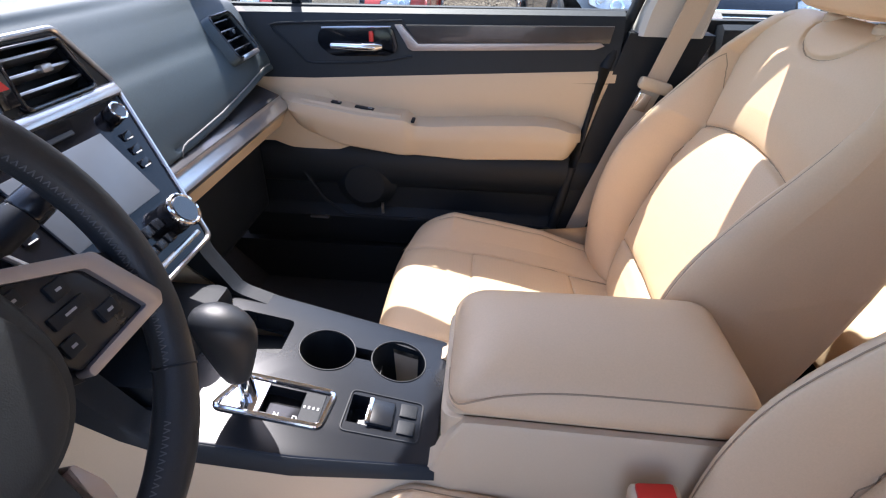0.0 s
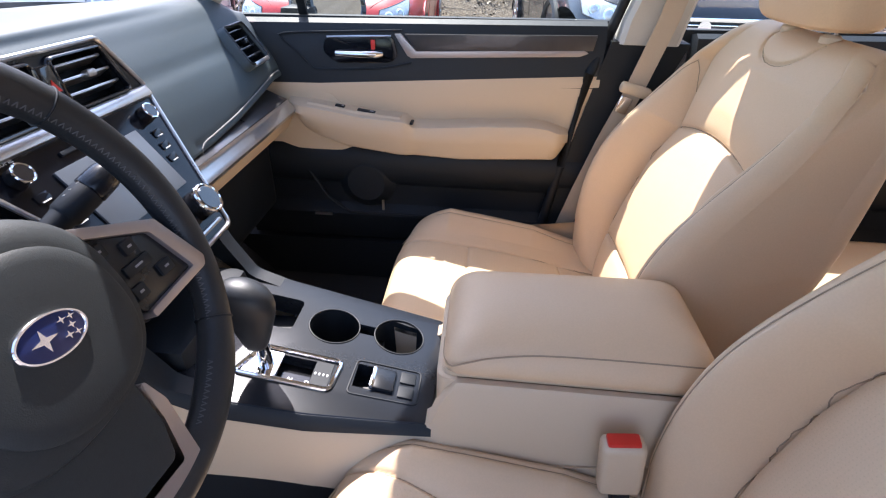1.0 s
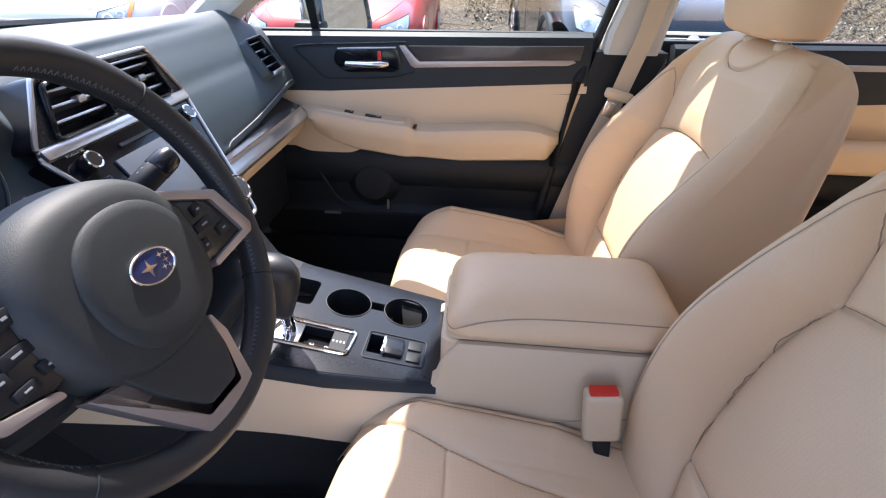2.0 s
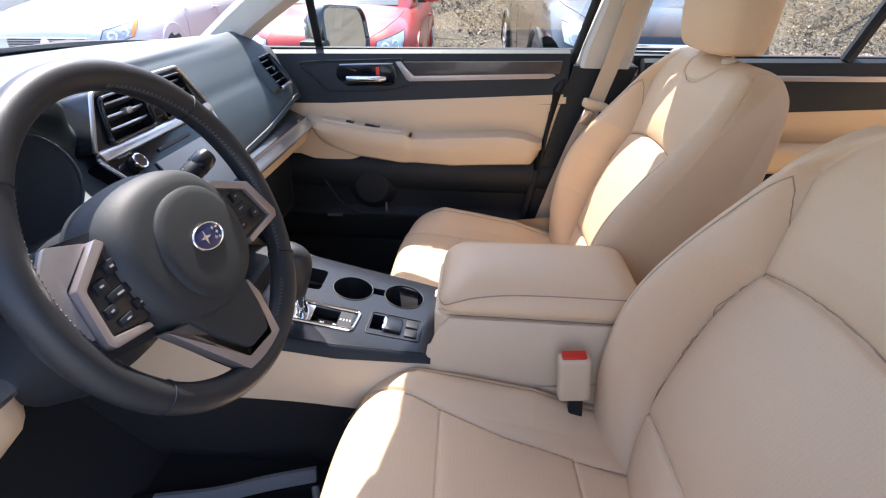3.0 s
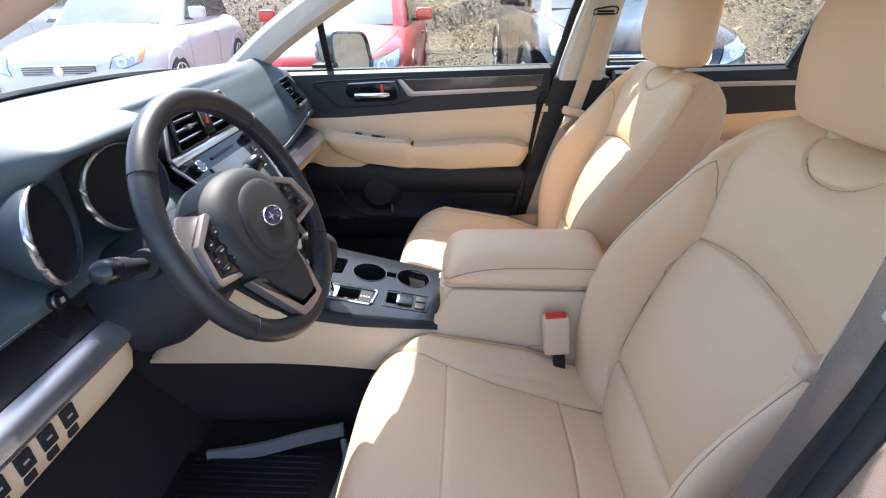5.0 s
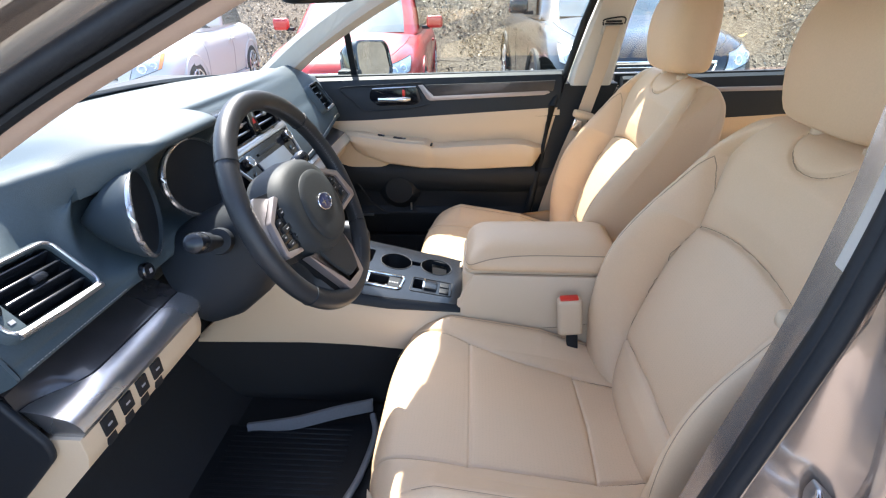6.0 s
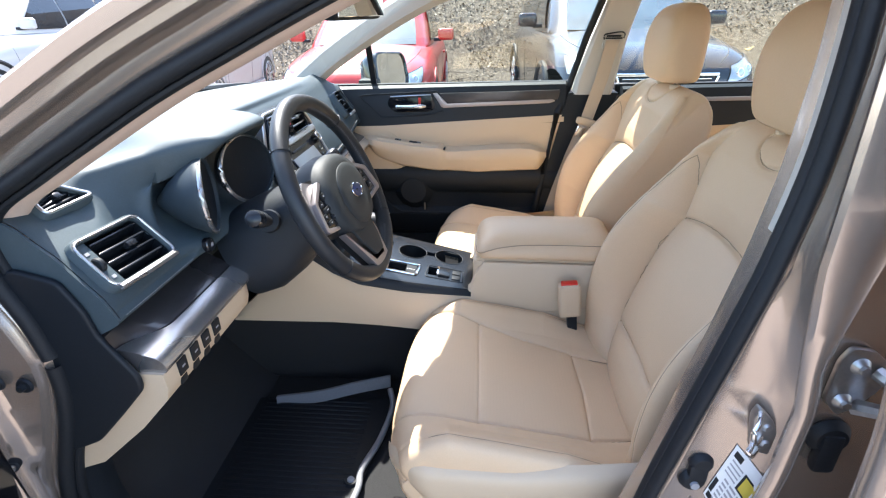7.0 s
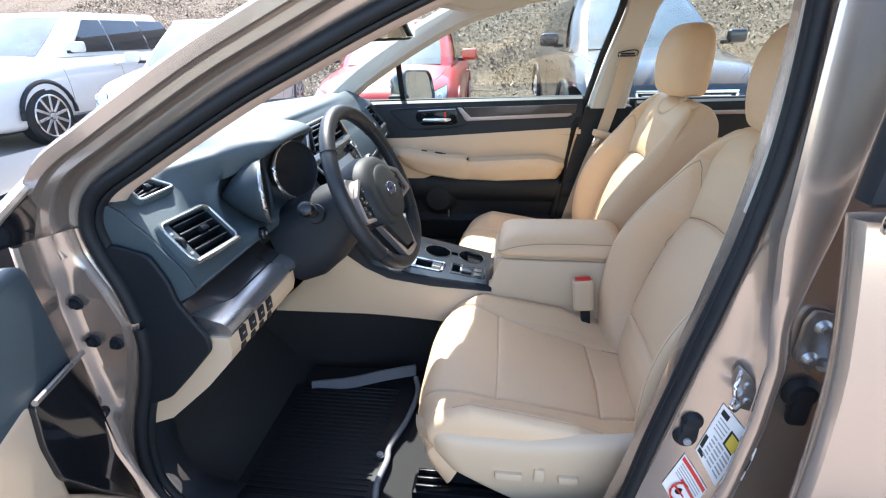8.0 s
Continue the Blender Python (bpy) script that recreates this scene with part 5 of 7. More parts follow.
for x, w, z in ((-0.098, 0.024, 0.8295), (-0.030, 0.046, 0.8190)):
    sw = part("window_switch", boxed((x, 0.680, z), (w, 0.016, 0.006), 0.002, 2, Matrix.Rotation(radians(8), 4, "Y")), BLACK, PD)
    part("mark", boxed((x + 0.3 * w, 0.679, z + 0.0034 - 0.045 * w), (w * 0.22, 0.006, 0.0010), 0, 1, Matrix.Rotation(radians(8), 4, "Y")), GREYPRINT, sw)
part("front_sweep", prism(bmesh.new(), rounded([(-0.400, 0.872), (-0.150, 0.872), (-0.060, 0.80), (-0.055, 0.722), (-0.105, 0.703), (-0.165, 0.694), (-0.235, 0.704), (-0.285, 0.722), (-0.33, 0.712), (-0.400, 0.68)], 0.012), "y", 0.7005, 0.715, 0.004, 2), BEIGE, PD, "beige front sweep of the panel")
# handle recess, handle, wood strip and silver strip
# flat near-black plate on the trim: the hollow's shade as colour
hr = part("handle_recess_shade", prism(bmesh.new(), rounded([(-0.128, 0.990), (0.040, 0.998), (0.052, 0.950), (0.030, 0.936), (-0.105, 0.932), (-0.136, 0.958)], 0.014), "y", 0.6995, 0.712, 0.003), PIANO, PD)
part("handle", tube(bmesh.new(), [(-0.10, 0.690, 0.956), (-0.04, 0.684, 0.956), (0.0, 0.686, 0.957), (0.012, 0.696, 0.957)], [0.007, 0.008, 0.009, 0.007], 10), CHROME, PD, "chrome door handle")
part("lock_tab", boxed((-0.008, 0.695, 0.978), (0.010, 0.008, 0.022), 0.002), REDP, PD, "red lock tab")
part("wood_strip", prism(bmesh.new(), [(0.07, 1.004), (0.525, 1.016), (0.52, 0.982), (0.10, 0.963)], "y", 0.699, 0.709, 0.002), WOOD, PD, "dark wood-grain strip")
part("silver_strip", prism(bmesh.new(), [(0.045, 1.003), (0.060, 1.004), (0.098, 0.966), (0.50, 0.982), (0.51, 0.976), (0.49, 0.968), (0.085, 0.950), (0.075, 0.955)], "y", 0.697, 0.707, 0.0015), LIGHTSILVER, PD, "satin silver strip")
part("recess_edge", tube(bmesh.new(), [(-0.122, 0.699, 0.992), (-0.05, 0.6985, 0.996), (0.036, 0.698, 0.999)], 0.0022, 6), SILVER, PD)
part("inset_line", tube(bmesh.new(), spline([(0.062, 0.703, 1.012), (-0.05, 0.703, 1.006), (-0.225, 0.703, 0.997), (-0.238, 0.7035, 0.985), (-0.205, 0.7035, 0.955), (-0.175, 0.7025, 0.925), (-0.15, 0.7015, 0.915), (0.0, 0.7015, 0.922), (0.085, 0.7015, 0.938)], 60), 0.0026, 6), BLACK, PD)
part("speaker", disc(bmesh.new(), (-0.045, 0.724, 0.612), (0, -1, 0), 0.082, 0.034, 36, 0.060, 0.008), BLACK, PD)
part("strip_mark", boxed((-0.178, 0.694, 0.507), (0.05, 0.008, 0.006)), SILVER, PD)
part("clip_mark", boxed((0.0, 0.694, 0.545), (0.006, 0.006, 0.03)), SILVER, PD)
part("pocket_edge", tube(bmesh.new(), [(-0.22, 0.700, 0.66), (-0.16, 0.698, 0.56), (-0.10, 0.698, 0.516), (0.45, 0.699, 0.513)], 0.004, 8), BLACK, PD)
RD = door_panel("rear_passenger_door", 0.76, 1.75, "closed rear door with beige panel and dark trim")
part("silver_strip", prism(bmesh.new(), [(0.80, 0.985), (1.60, 0.998), (1.60, 0.984), (0.80, 0.971)], "y", 0.697, 0.707, 0.0015), LIGHTSILVER, RD)
part("armrest", boxed((1.25, 0.68, 0.76), (0.7, 0.07, 0.09), 0.03, 3), BEIGE, RD)


# ================= body shell
CB = thing("sedan_car", "champagne metallic car with its driver's door open", "car")


def aperture():
    """The line of the door seal, in x and z."""
    p = [(-0.362, 0.85), (-0.374, 0.915), (-0.394, 0.975), (-0.400, 1.03), (-0.372, 1.078), (-0.300, 1.122), (-0.232, 1.161), (-0.133, 1.216), (-0.044, 1.259), (0.116, 1.332), (0.28, 1.392), (0.44, 1.425), (0.55, 1.427), (0.603, 1.385), (0.609, 1.30), (0.6015, 1.16), (0.583, 1.044), (0.556, 0.91), (0.507, 0.681), (0.476, 0.52), (0.435, 0.43), (0.34, 0.375), (0.10, 0.362), (-0.20, 0.362), (-0.38, 0.378), (-0.436, 0.442), (-0.440, 0.535), (-0.420, 0.623), (-0.388, 0.707), (-0.366, 0.783), (-0.362, 0.85)]
    return spline(p, 260)[:-1]


def lean(z):
    """The side leans inwards above the belt."""
    return 0.0 if z < 1.0 else 0.12 * (z - 1.0) ** 1.3


# sections of the frame (outwards from the seal, y): roof and front pillar, and sill
SEC_A = [(0.006, -0.700), (0.008, -0.745), (0.015, -0.751), (0.030, -0.756), (0.033, -0.764), (0.034, -0.780), (0.037, -0.786), (0.048, -0.789), (0.050, -0.795), (0.053, -0.803), (0.070, -0.806), (0.077, -0.796), (0.080, -0.755)]


def sweep(nm, sec, mt, lab="", keep=None):
    """Sweeps a section round the doorway; sec: one section, or None for the painted frame; keep: which places to build."""
    p = aperture()
    t = np.roll(p, -1, 0) - np.roll(p, 1, 0)
    t /= np.linalg.norm(t, axis=1)[:, None]
    n = np.stack([-t[:, 1], t[:, 0]], 1)
    rings = []
    for a, q in zip(p, n):
        use = SEC_A if sec is None else sec
        rings.append([(a[0] + q[0] * o, yy + lean(a[1] + q[1] * o), a[1] + q[1] * o) for o, yy in use])
    bm = bmesh.new()
    m = len(rings)
    if keep is None:
        loft(bm, rings + [rings[0]], False, False)
    else:
        run = []
        for i in range(m + 1):
            if i < m and keep(*p[i]):
                run.append(rings[i])
            elif len(run) > 1:
                loft(bm, run, False, False)
                run = []
    bmesh.ops.remove_doubles(bm, verts=bm.verts, dist=1e-6)
    bmesh.ops.recalc_face_normals(bm, faces=bm.faces)
    return part(nm, bm, mt, CB, lab)


seal = [(0.011 * math.cos(q) + 0.002, -0.752 + 0.014 * math.sin(q)) for q in np.linspace(0, 6.283, 14)]
seal_b = [(0.009 * math.cos(q) + 0.007, -0.753 + 0.012 * math.sin(q)) for q in np.linspace(0, 6.283, 14)]
middle = lambda x, z: x > 0.3 and z > 0.42
sweep("door_seal", seal, RUBBER, "black rubber door seal", lambda x, z: not middle(x, z))
sweep("door_seal", seal_b, RUBBER, "black rubber door seal", lambda x, z: middle(x - 0.01, z - 0.01) or middle(x, z))
sweep("seal_lip", [(0.006 * math.cos(q) - 0.012, -0.742 + 0.009 * math.sin(q)) for q in np.linspace(0, 6.283, 10)], RUBBER, "", lambda x, z: not middle(x, z))
sweep("seal_lip", [(0.005 * math.cos(q) - 0.001, -0.744 + 0.008 * math.sin(q)) for q in np.linspace(0, 6.283, 10)], RUBBER, "", middle)
sweep("door_frame", None, PAINT, "champagne painted door frame", lambda x, z: (z > 0.985 and x < 0.56) or z < 0.46)
sweep("a_pillar_lining", [(-0.004, -0.742), (-0.018, -0.722), (-0.024, -0.705), (-0.020, -0.69)], ROSECLOTH, "rosy beige cloth pillar lining", lambda x, z: z > 1.0 and x < 0.55)
sweep("b_pillar_lining", [(-0.003, -0.742), (0.000, -0.722), (0.010, -0.700), (0.040, -0.66)], CLOTH, "pale grey pillar lining", lambda x, z: z > 1.05 and x > 0.54)
sweep("lower_lining", [(-0.002, -0.742), (0.006, -0.722), (0.018, -0.700), (0.045, -0.66)], BLACK, "black lower pillar trim", lambda x, z: (z < 1.06 and x > 0.3) or z < 0.46)
sweep("lower_lining", [(-0.006, -0.742), (-0.016, -0.715), (-0.016, -0.690), (-0.004, -0.66)], BLACK, "", lambda x, z: x < -0.3 and z < 0.70)


def pillar_edge(z):
    """x of the seal's outer edge on the middle pillar."""
    return np.interp(z, [0.38, 0.58, 0.70, 0.82, 0.90, 1.03, 1.12, 1.24, 1.42], [0.455, 0.503, 0.532, 0.554, 0.572, 0.596, 0.611, 0.623, 0.629])


def pillar_section(z):
    """Section of the middle pillar's shut face: x, y from the seal to under the rear door."""
    xs = float(pillar_edge(z))
    xr = float(np.interp(z, [0.36, 0.5, 0.65, 0.77, 0.87, 0.95, 1.05, 1.13, 1.24, 1.42], [0.545, 0.572, 0.598, 0.612, 0.615, 0.602, 0.590, 0.593, 0.597, 0.605]))
    w = float(np.interp(z, [0.36, 0.85, 0.93, 1.00, 1.06, 1.24], [0.022, 0.022, 0.022, 0.040, 0.058, 0.076]))
    v = max(xr + 0.020, xs + 0.010)
    d = v - xs
    p = [(xs - 0.016, -0.700), (xs - 0.010, -0.746), (xs - 0.003, -0.753), (xs + 0.002, -0.7575), (xs + 0.005, -0.7570), (xs + 0.30 * d, -0.7600), (xs + 0.62 * d, -0.7640), (xs + 0.80 * d, -0.7720), (v, -0.786), (xr + 0.012, -0.798), (xr + 0.003, -0.808), (xr + 0.001, -0.815), (xr + 0.005, -0.8205), (xr + 0.5 * w, -0.8235), (xr + w - 0.003, -0.822), (xr + w + 0.003, -0.817), (xr + w + 0.010, -0.800), (xr + w + 0.018, -0.791), (xr + w + 0.03, -0.789), (0.80, -0.790)]
    return [(a, b + lean(z)) for a, b in p]


def shut_face(x, z):
    """y of the middle pillar's painted face at (x, z)."""
    p = pillar_section(z)
    for (a, b), (c, e) in zip(p[2:], p[3:]):
        if a <= x <= c:
            return b + (e - b) * (x - a) / (c - a + 1e-9)
    return p[8][1]


part("b_pillar", loft(bmesh.new(), [[(a, b, z) for a, b in pillar_section(z)] for z in np.linspace(0.36, 1.44, 60)], False, False), PAINT, CB, "champagne middle pillar with stepped shut face")
rows = []
for z in np.linspace(0.36, 1.02, 50):
    xh = float(np.interp(z, [0.36, 0.50, 0.60, 0.62, 0.73, 0.805, 0.851, 0.91, 0.976, 1.02], [-0.40, -0.460, -0.446, -0.439, -0.398, -0.374, -0.371, -0.388, -0.417, -0.420]))
    xr = float(np.interp(z, [0.36, 0.48, 0.52, 0.576, 0.658, 0.735, 0.817, 0.895, 0.958, 1.02], [-0.37, -0.415, -0.428, -0.438, -0.440, -0.442, -0.450, -0.452, -0.440, -0.440]))
    xo = float(np.interp(z, [0.36, 0.50, 0.576, 0.634, 0.703, 0.762, 0.823, 0.896, 0.955, 1.03], [-0.35, -0.370, -0.383, -0.402, -0.409, -0.421, -0.434, -0.440, -0.449, -0.446]))
    rows.append([(a, b, z) for a, b in ((xh + 0.018, -0.700), (xh + 0.010, -0.748), (xh + 0.003, -0.756), (xh, -0.760), (xh - 0.004, -0.760), (xh - 0.007, -0.766), (xh - 0.009, -0.773), (min(xh - 0.012, xr + 0.012), -0.778), (xr + 0.004, -0.786), (xr + 0.002, -0.797), (xr - 0.002, -0.801), (xr * 0.5 + xo * 0.5 - 0.002, -0.818), (xo + 0.004, -0.838), (xo - 0.001, -0.842), (xo - 0.012, -0.838), (xo - 0.05, -0.80))])
part("hinge_pillar", loft(bmesh.new(), rows, False, False), PAINT, CB, "champagne hinge pillar with bolts")
for x, y, z in ((-0.438, -0.784, 0.898), (-0.431, -0.783, 0.824), (-0.393, -0.779, 0.819)):
    b = part("bolt", disc(bmesh.new(), (x, y, z), (0, -1, 0), 0.0125, 0.004, 18, 0.011), BLACK, CB)
    part("bolt_head", disc(bmesh.new(), (x, y - 0.004, z), (0, -1, 0), 0.006, 0.007, 6, 0.0055), BLACK, b)
b = part("plug", disc(bmesh.new(), (-0.428, -0.815, 0.70), (0.6, -0.8, 0.1), 0.011, 0.010, 16, 0.009), BLACK, CB)
part("bolt_head", disc(bmesh.new(), (-0.421, -0.824, 0.702), (0.6, -0.8, 0.1), 0.005, 0.005, 12), SILVER, b)


def shell():
    # roof skin and headliner
    for nm, dz, mt, dy in (("roof", 0.0, PAINT, 0.0), ("headliner", -0.02, CLOTH, -0.015)):
        rows = []
        for k in np.linspace(0, 1, 30):
            row = []
            for y in np.linspace(-1, 1, 24):
                x0 = -0.07 + 0.20 * y * y
                x = x0 + (2.3 - x0) * k
                crown = 1.475 - 0.055 * max(0, (0.6 - x) / 0.6) ** 1.6 - 0.03 * max(0, (x - 1.2)) ** 2
                row.append((x, y * ((0.66 if y < 0 else 0.60) + dy), crown + dz - 0.045 * y ** 4 - 0.012 * y * y))
            rows.append(row)
        part(nm, loft(bmesh.new(), rows, False, False), mt, CB)
    part("header_trim", tube(bmesh.new(), [(-0.08 + 0.20 * (y / 0.64) ** 2, y, 1.405 - 0.03 * (y / 0.64) ** 2) for y in np.linspace(-0.62, 0.62, 20)], 0.022, 8), CLOTH, CB)
    # passenger-side pillars
    bm = bmesh.new()
    path = spline([(-0.47, 0.66, 1.03), (-0.32, 0.665, 1.145), (-0.10, 0.655, 1.275), (0.10, 0.630, 1.366), (0.30, 0.592, 1.416), (0.45, 0.582, 1.428), (0.8, 0.580, 1.428), (1.6, 0.58, 1.41)], 40)
    rings = []
    for i, p in enumerate(path):
        d = Vector(path[min(i + 1, 39)] - path[max(i - 1, 0)]).normalized()
        u = d.cross(Vector((0, 1, 0))).normalized()
        w = 0.045 if p[0] < 0.3 else 0.04
        rings.append([Vector(p) + u * a + Vector((0, b, 0)) for a, b in ((-w * 0.55, 0.045), (-w, 0.0), (-w * 0.6, -0.03), (w * 0.6, -0.045), (w, -0.03), (w, 0.05), (0, 0.06))])
    part("a_pillar_trim", loft(bm, rings), CLOTH, CB, "pale grey pillar trim")
    bm = bmesh.new()
    loft(bm, [[(x0, yi, z), (x0 + 0.01, yi - 0.012, z), (x1 - 0.01, yi - 0.012, z), (x1, yi, z), (x1, 0.76 - (1.3 - 1.0) * 0, z), (x0, 0.76, z)] for z, x0, x1, yi in ((1.00, 0.575, 0.715, 0.702), (1.05, 0.582, 0.722, 0.70), (1.2, 0.622, 0.742, 0.678), (1.345, 0.66, 0.772, 0.645), (1.42, 0.66, 0.80, 0.60))])
    part("b_pillar_trim", bm, CLOTH, CB, "pale grey pillar trim with belt anchor")
    bm = bmesh.new()
    loft(bm, [[(x0, 0.70, z), (x1, 0.70, z), (x1, 0.78, z), (x0, 0.78, z)] for z, x0, x1 in ((0.36, 0.46, 0.66), (0.55, 0.475, 0.66), (0.75, 0.505, 0.68), (0.95, 0.545, 0.72), (1.005, 0.560, 0.74))])
    part("b_pillar_base", bm, BLACK, CB, "black lower pillar trim")
    part("pillar_seal", tube(bmesh.new(), [(0.455, 0.705, 0.50), (0.485, 0.702, 0.69), (0.520, 0.702, 0.93), (0.5615, 0.74, 1.0245), (0.604, 0.70, 1.2), (0.643, 0.640, 1.345), (0.653, 0.612, 1.41)], 0.013, 10), RUBBER, CB)
    part("rear_pillar_bar", tube(bmesh.new(), [(1.315, 0.735, 1.03), (1.345, 0.725, 1.13), (1.385, 0.71, 1.25), (1.43, 0.67, 1.40)], 0.018, 8), BLACK, CB)
    # floor and tunnel, carpeted
    part("floor_carpet", boxed((0.6, 0, 0.265), (2.4, 1.50, 0.03)), CARPET, CB, "charcoal floor carpet")
    part("bulkhead", boxed((-0.62, 0, 0.62), (0.04, 1.44, 0.75)), CARPET, CB)
    part("toe_board", boxed((-0.50, 0, 0.40), (0.36, 1.44, 0.04), 0.0, 1, Matrix.Rotation(radians(48), 4, "Y")), CARPET, CB)
    part("tunnel", boxed((0.2, 0.0, 0.40), (1.5, 0.24, 0.26), 0.05, 3), CARPET, CB)
    part("sill_plate", boxed((0.05, -0.72, 0.335), (1.0, 0.10, 0.05), 0.012, 3), BLACK, CB)
    part("passenger_sill", boxed((0.6, 0.76, 0.33), (2.4, 0.10, 0.16)), BLACK, CB)
    part("passenger_skin", boxed((0.66, 0.86, 0.66), (2.6, 0.05, 0.72), 0.02), PAINT, CB)
    part("sill_skin", boxed((0.1, -0.86, 0.27), (1.5, 0.06, 0.16), 0.02), PAINT, CB)
    part("cowl", boxed((-0.78, 0, 1.0), (0.30, 1.36, 0.10), 0.02), BLACK, CB)
    # bonnet and wings, seen through the windscreen
    rows = []
    for x in np.linspace(-0.72, -1.75, 16):
        k = (-0.72 - x) / 1.03
        rows.append([(x, y * (0.80 - 0.06 * k * k), 1.035 - 0.10 * k - 0.14 * k ** 3 - 0.03 * y ** 4) for y in np.linspace(-1, 1, 20)])
    part("bonnet", loft(bmesh.new(), rows, False, False), PAINT, CB)
    part("front_wing", prism(bmesh.new(), [(-1.8, 0.3), (-0.52, 0.3), (-0.52, 0.9), (-0.58, 0.98), (-1.2, 0.97), (-1.8, 0.80)], "y", -0.90, -0.80, 0.03, 3), PAINT, CB)
    part("tail_wall", boxed((2.35, 0, 0.8), (0.05, 1.5, 1.2)), CLOTH, CB)
    # windscreen
    rows = []
    for k in np.linspace(0, 1, 12):
        rows.append([((base_x(y) - 0.02) * (1 - k) + (-0.08 + 0.20 * (y / 0.69) ** 2) * k, y * (1 - 0.08 * k), (1.062 - 0.05 * (abs(y) / 0.7) ** 3) * (1 - k) + (1.415 - 0.035 * (y / 0.69) ** 2) * k + 0.02 * math.sin(k * 3.14)) for y in np.linspace(-0.69, 0.69, 24)])
    part("windscreen", loft(bmesh.new(), rows, False, False), SCREENPANE, CB)
    rows = [[(base_x(y) - 0.012, y, 1.066 - 0.05 * (abs(y) / 0.7) ** 3), (base_x(y) + 0.012, y, 1.072 - 0.05 * (abs(y) / 0.7) ** 3)] for y in np.linspace(-0.69, 0.69, 40)]
    part("screen_seal", tube(bmesh.new(), [(r[1][0] - 0.012, r[1][1], r[1][2] + 0.012) for r in rows], 0.009, 6), BLACK, CB)
    # passenger windows
    for nm, o in (("side_window", [(-0.40, 1.02), (0.57, 1.03), (0.65, 1.39), (0.28, 1.39), (0.05, 1.33), (-0.2, 1.19)]), ("rear_side_window", [(0.73, 1.03), (1.5, 1.05), (1.68, 1.38), (0.78, 1.39)])):
        bm = bmesh.new()
        loft(bm, [[(x, 0.785 - 0.45 * (z - 1.03) + d, z) for x, z in o] for d in (0.0, 0.003)])
        part(nm, bm, CLEAR, CB)
    for x0, x1 in ((-0.40, 0.57), (0.74, 1.70)):
        part("belt_seal", boxed(((x0 + x1) / 2, 0.779, 1.015), (x1 - x0, 0.026, 0.040), 0.005, 2, Matrix.Rotation(radians(-0.8), 4, "Y")), RUBBER, CB)
    part("window_bar", boxed((-0.20, 0.750, 1.10), (0.022, 0.012, 0.19), 0.002, 2, Matrix.Rotation(radians(22), 4, "X")), BLACK, CB)


shell()


def driver_side_rear():
    s = thing("rear_driver_door", "closed champagne rear door with dark window and chrome strip", "car door")
    rows = []
    for z in np.linspace(0.35, 1.105, 24):
        x = float(np.interp(z, [0.35, 0.60, 0.73, 0.93, 1.02, 1.105], [0.650, 0.637, 0.634, 0.634, 0.628, 0.622]))
        y = -0.928 + 0.34 * (z - 0.76) ** 2
        rows.append([(0.80, y + 0.034, z), (x + 0.05, y + 0.034, z), (x + 0.012, y + 0.033, z), (x + 0.002, y + 0.028, z), (x - 0.001, y + 0.018, z), (x + 0.001, y + 0.008, z), (x + 0.008, y + 0.001, z), (x + 0.018, y, z), (x + 0.3, y - 0.006, z), (1.75, y - 0.004, z)])
    part("door_skin", loft(bmesh.new(), rows, False, False), PAINT, s, "champagne door skin with folded front edge")
    part("chrome_strip", boxed((1.155, -0.920, 1.112), (1.06, 0.02, 0.020), 0.006), CHROME, s)
    part("window_frame", prism(bmesh.new(), [(0.622, 1.125), (0.640, 1.125), (0.652, 1.25), (0.664, 1.42), (0.645, 1.42), (0.630, 1.25)], "y", -0.895, -0.865, 0.005), BLACK, s)
    part("rear_glass", prism(bmesh.new(), [(0.63, 1.12), (1.7, 1.13), (1.6, 1.42), (0.65, 1.42)], "y", -0.885, -0.88), TINT, s)
    hg = part("hinge", prism(bmesh.new(), rounded([(0.657, 0.930), (0.666, 0.950), (0.690, 0.946), (0.712, 0.928), (0.712, 0.895), (0.700, 0.876), (0.676, 0.852), (0.656, 0.874)], 0.007), "y", -0.800, -0.792, 0.002), STEEL, s, "bare metal hinge")
    for x, z in ((0.678, 0.927), (0.673, 0.877)):
        part("hinge_bolt", disc(bmesh.new(), (x, -0.800, z), (0, -1, 0), 0.011, 0.008, 20, 0.008, 0.002), STEEL, hg)
        part("bolt_head", disc(bmesh.new(), (x, -0.808, z), (0, -1, 0), 0.0055, 0.004, 6), STEEL, hg)
    part("hinge_arm", tube(bmesh.new(), [(0.690, -0.800, 0.868), (0.702, -0.822, 0.880), (0.710, -0.845, 0.892)], [0.010, 0.009, 0.008], 8), STEEL, hg)
    part("hinge_arm", tube(bmesh.new(), [(0.700, -0.800, 0.918), (0.708, -0.822, 0.914), (0.714, -0.845, 0.908)], [0.009, 0.008, 0.008], 8), STEEL, hg)
    bm = bmesh.new()
    disc(bm, (0.681, -0.790, 0.815), (0, -1, 0), 0.026, 0.014, 28, 0.022, 0.004)
    box(bm, (0.681, -0.800, 0.795), (0.026, 0.016, 0.060), 0.006, 2)
    part("check_boot", bm, RUBBER, s)
    return s


driver_side_rear()


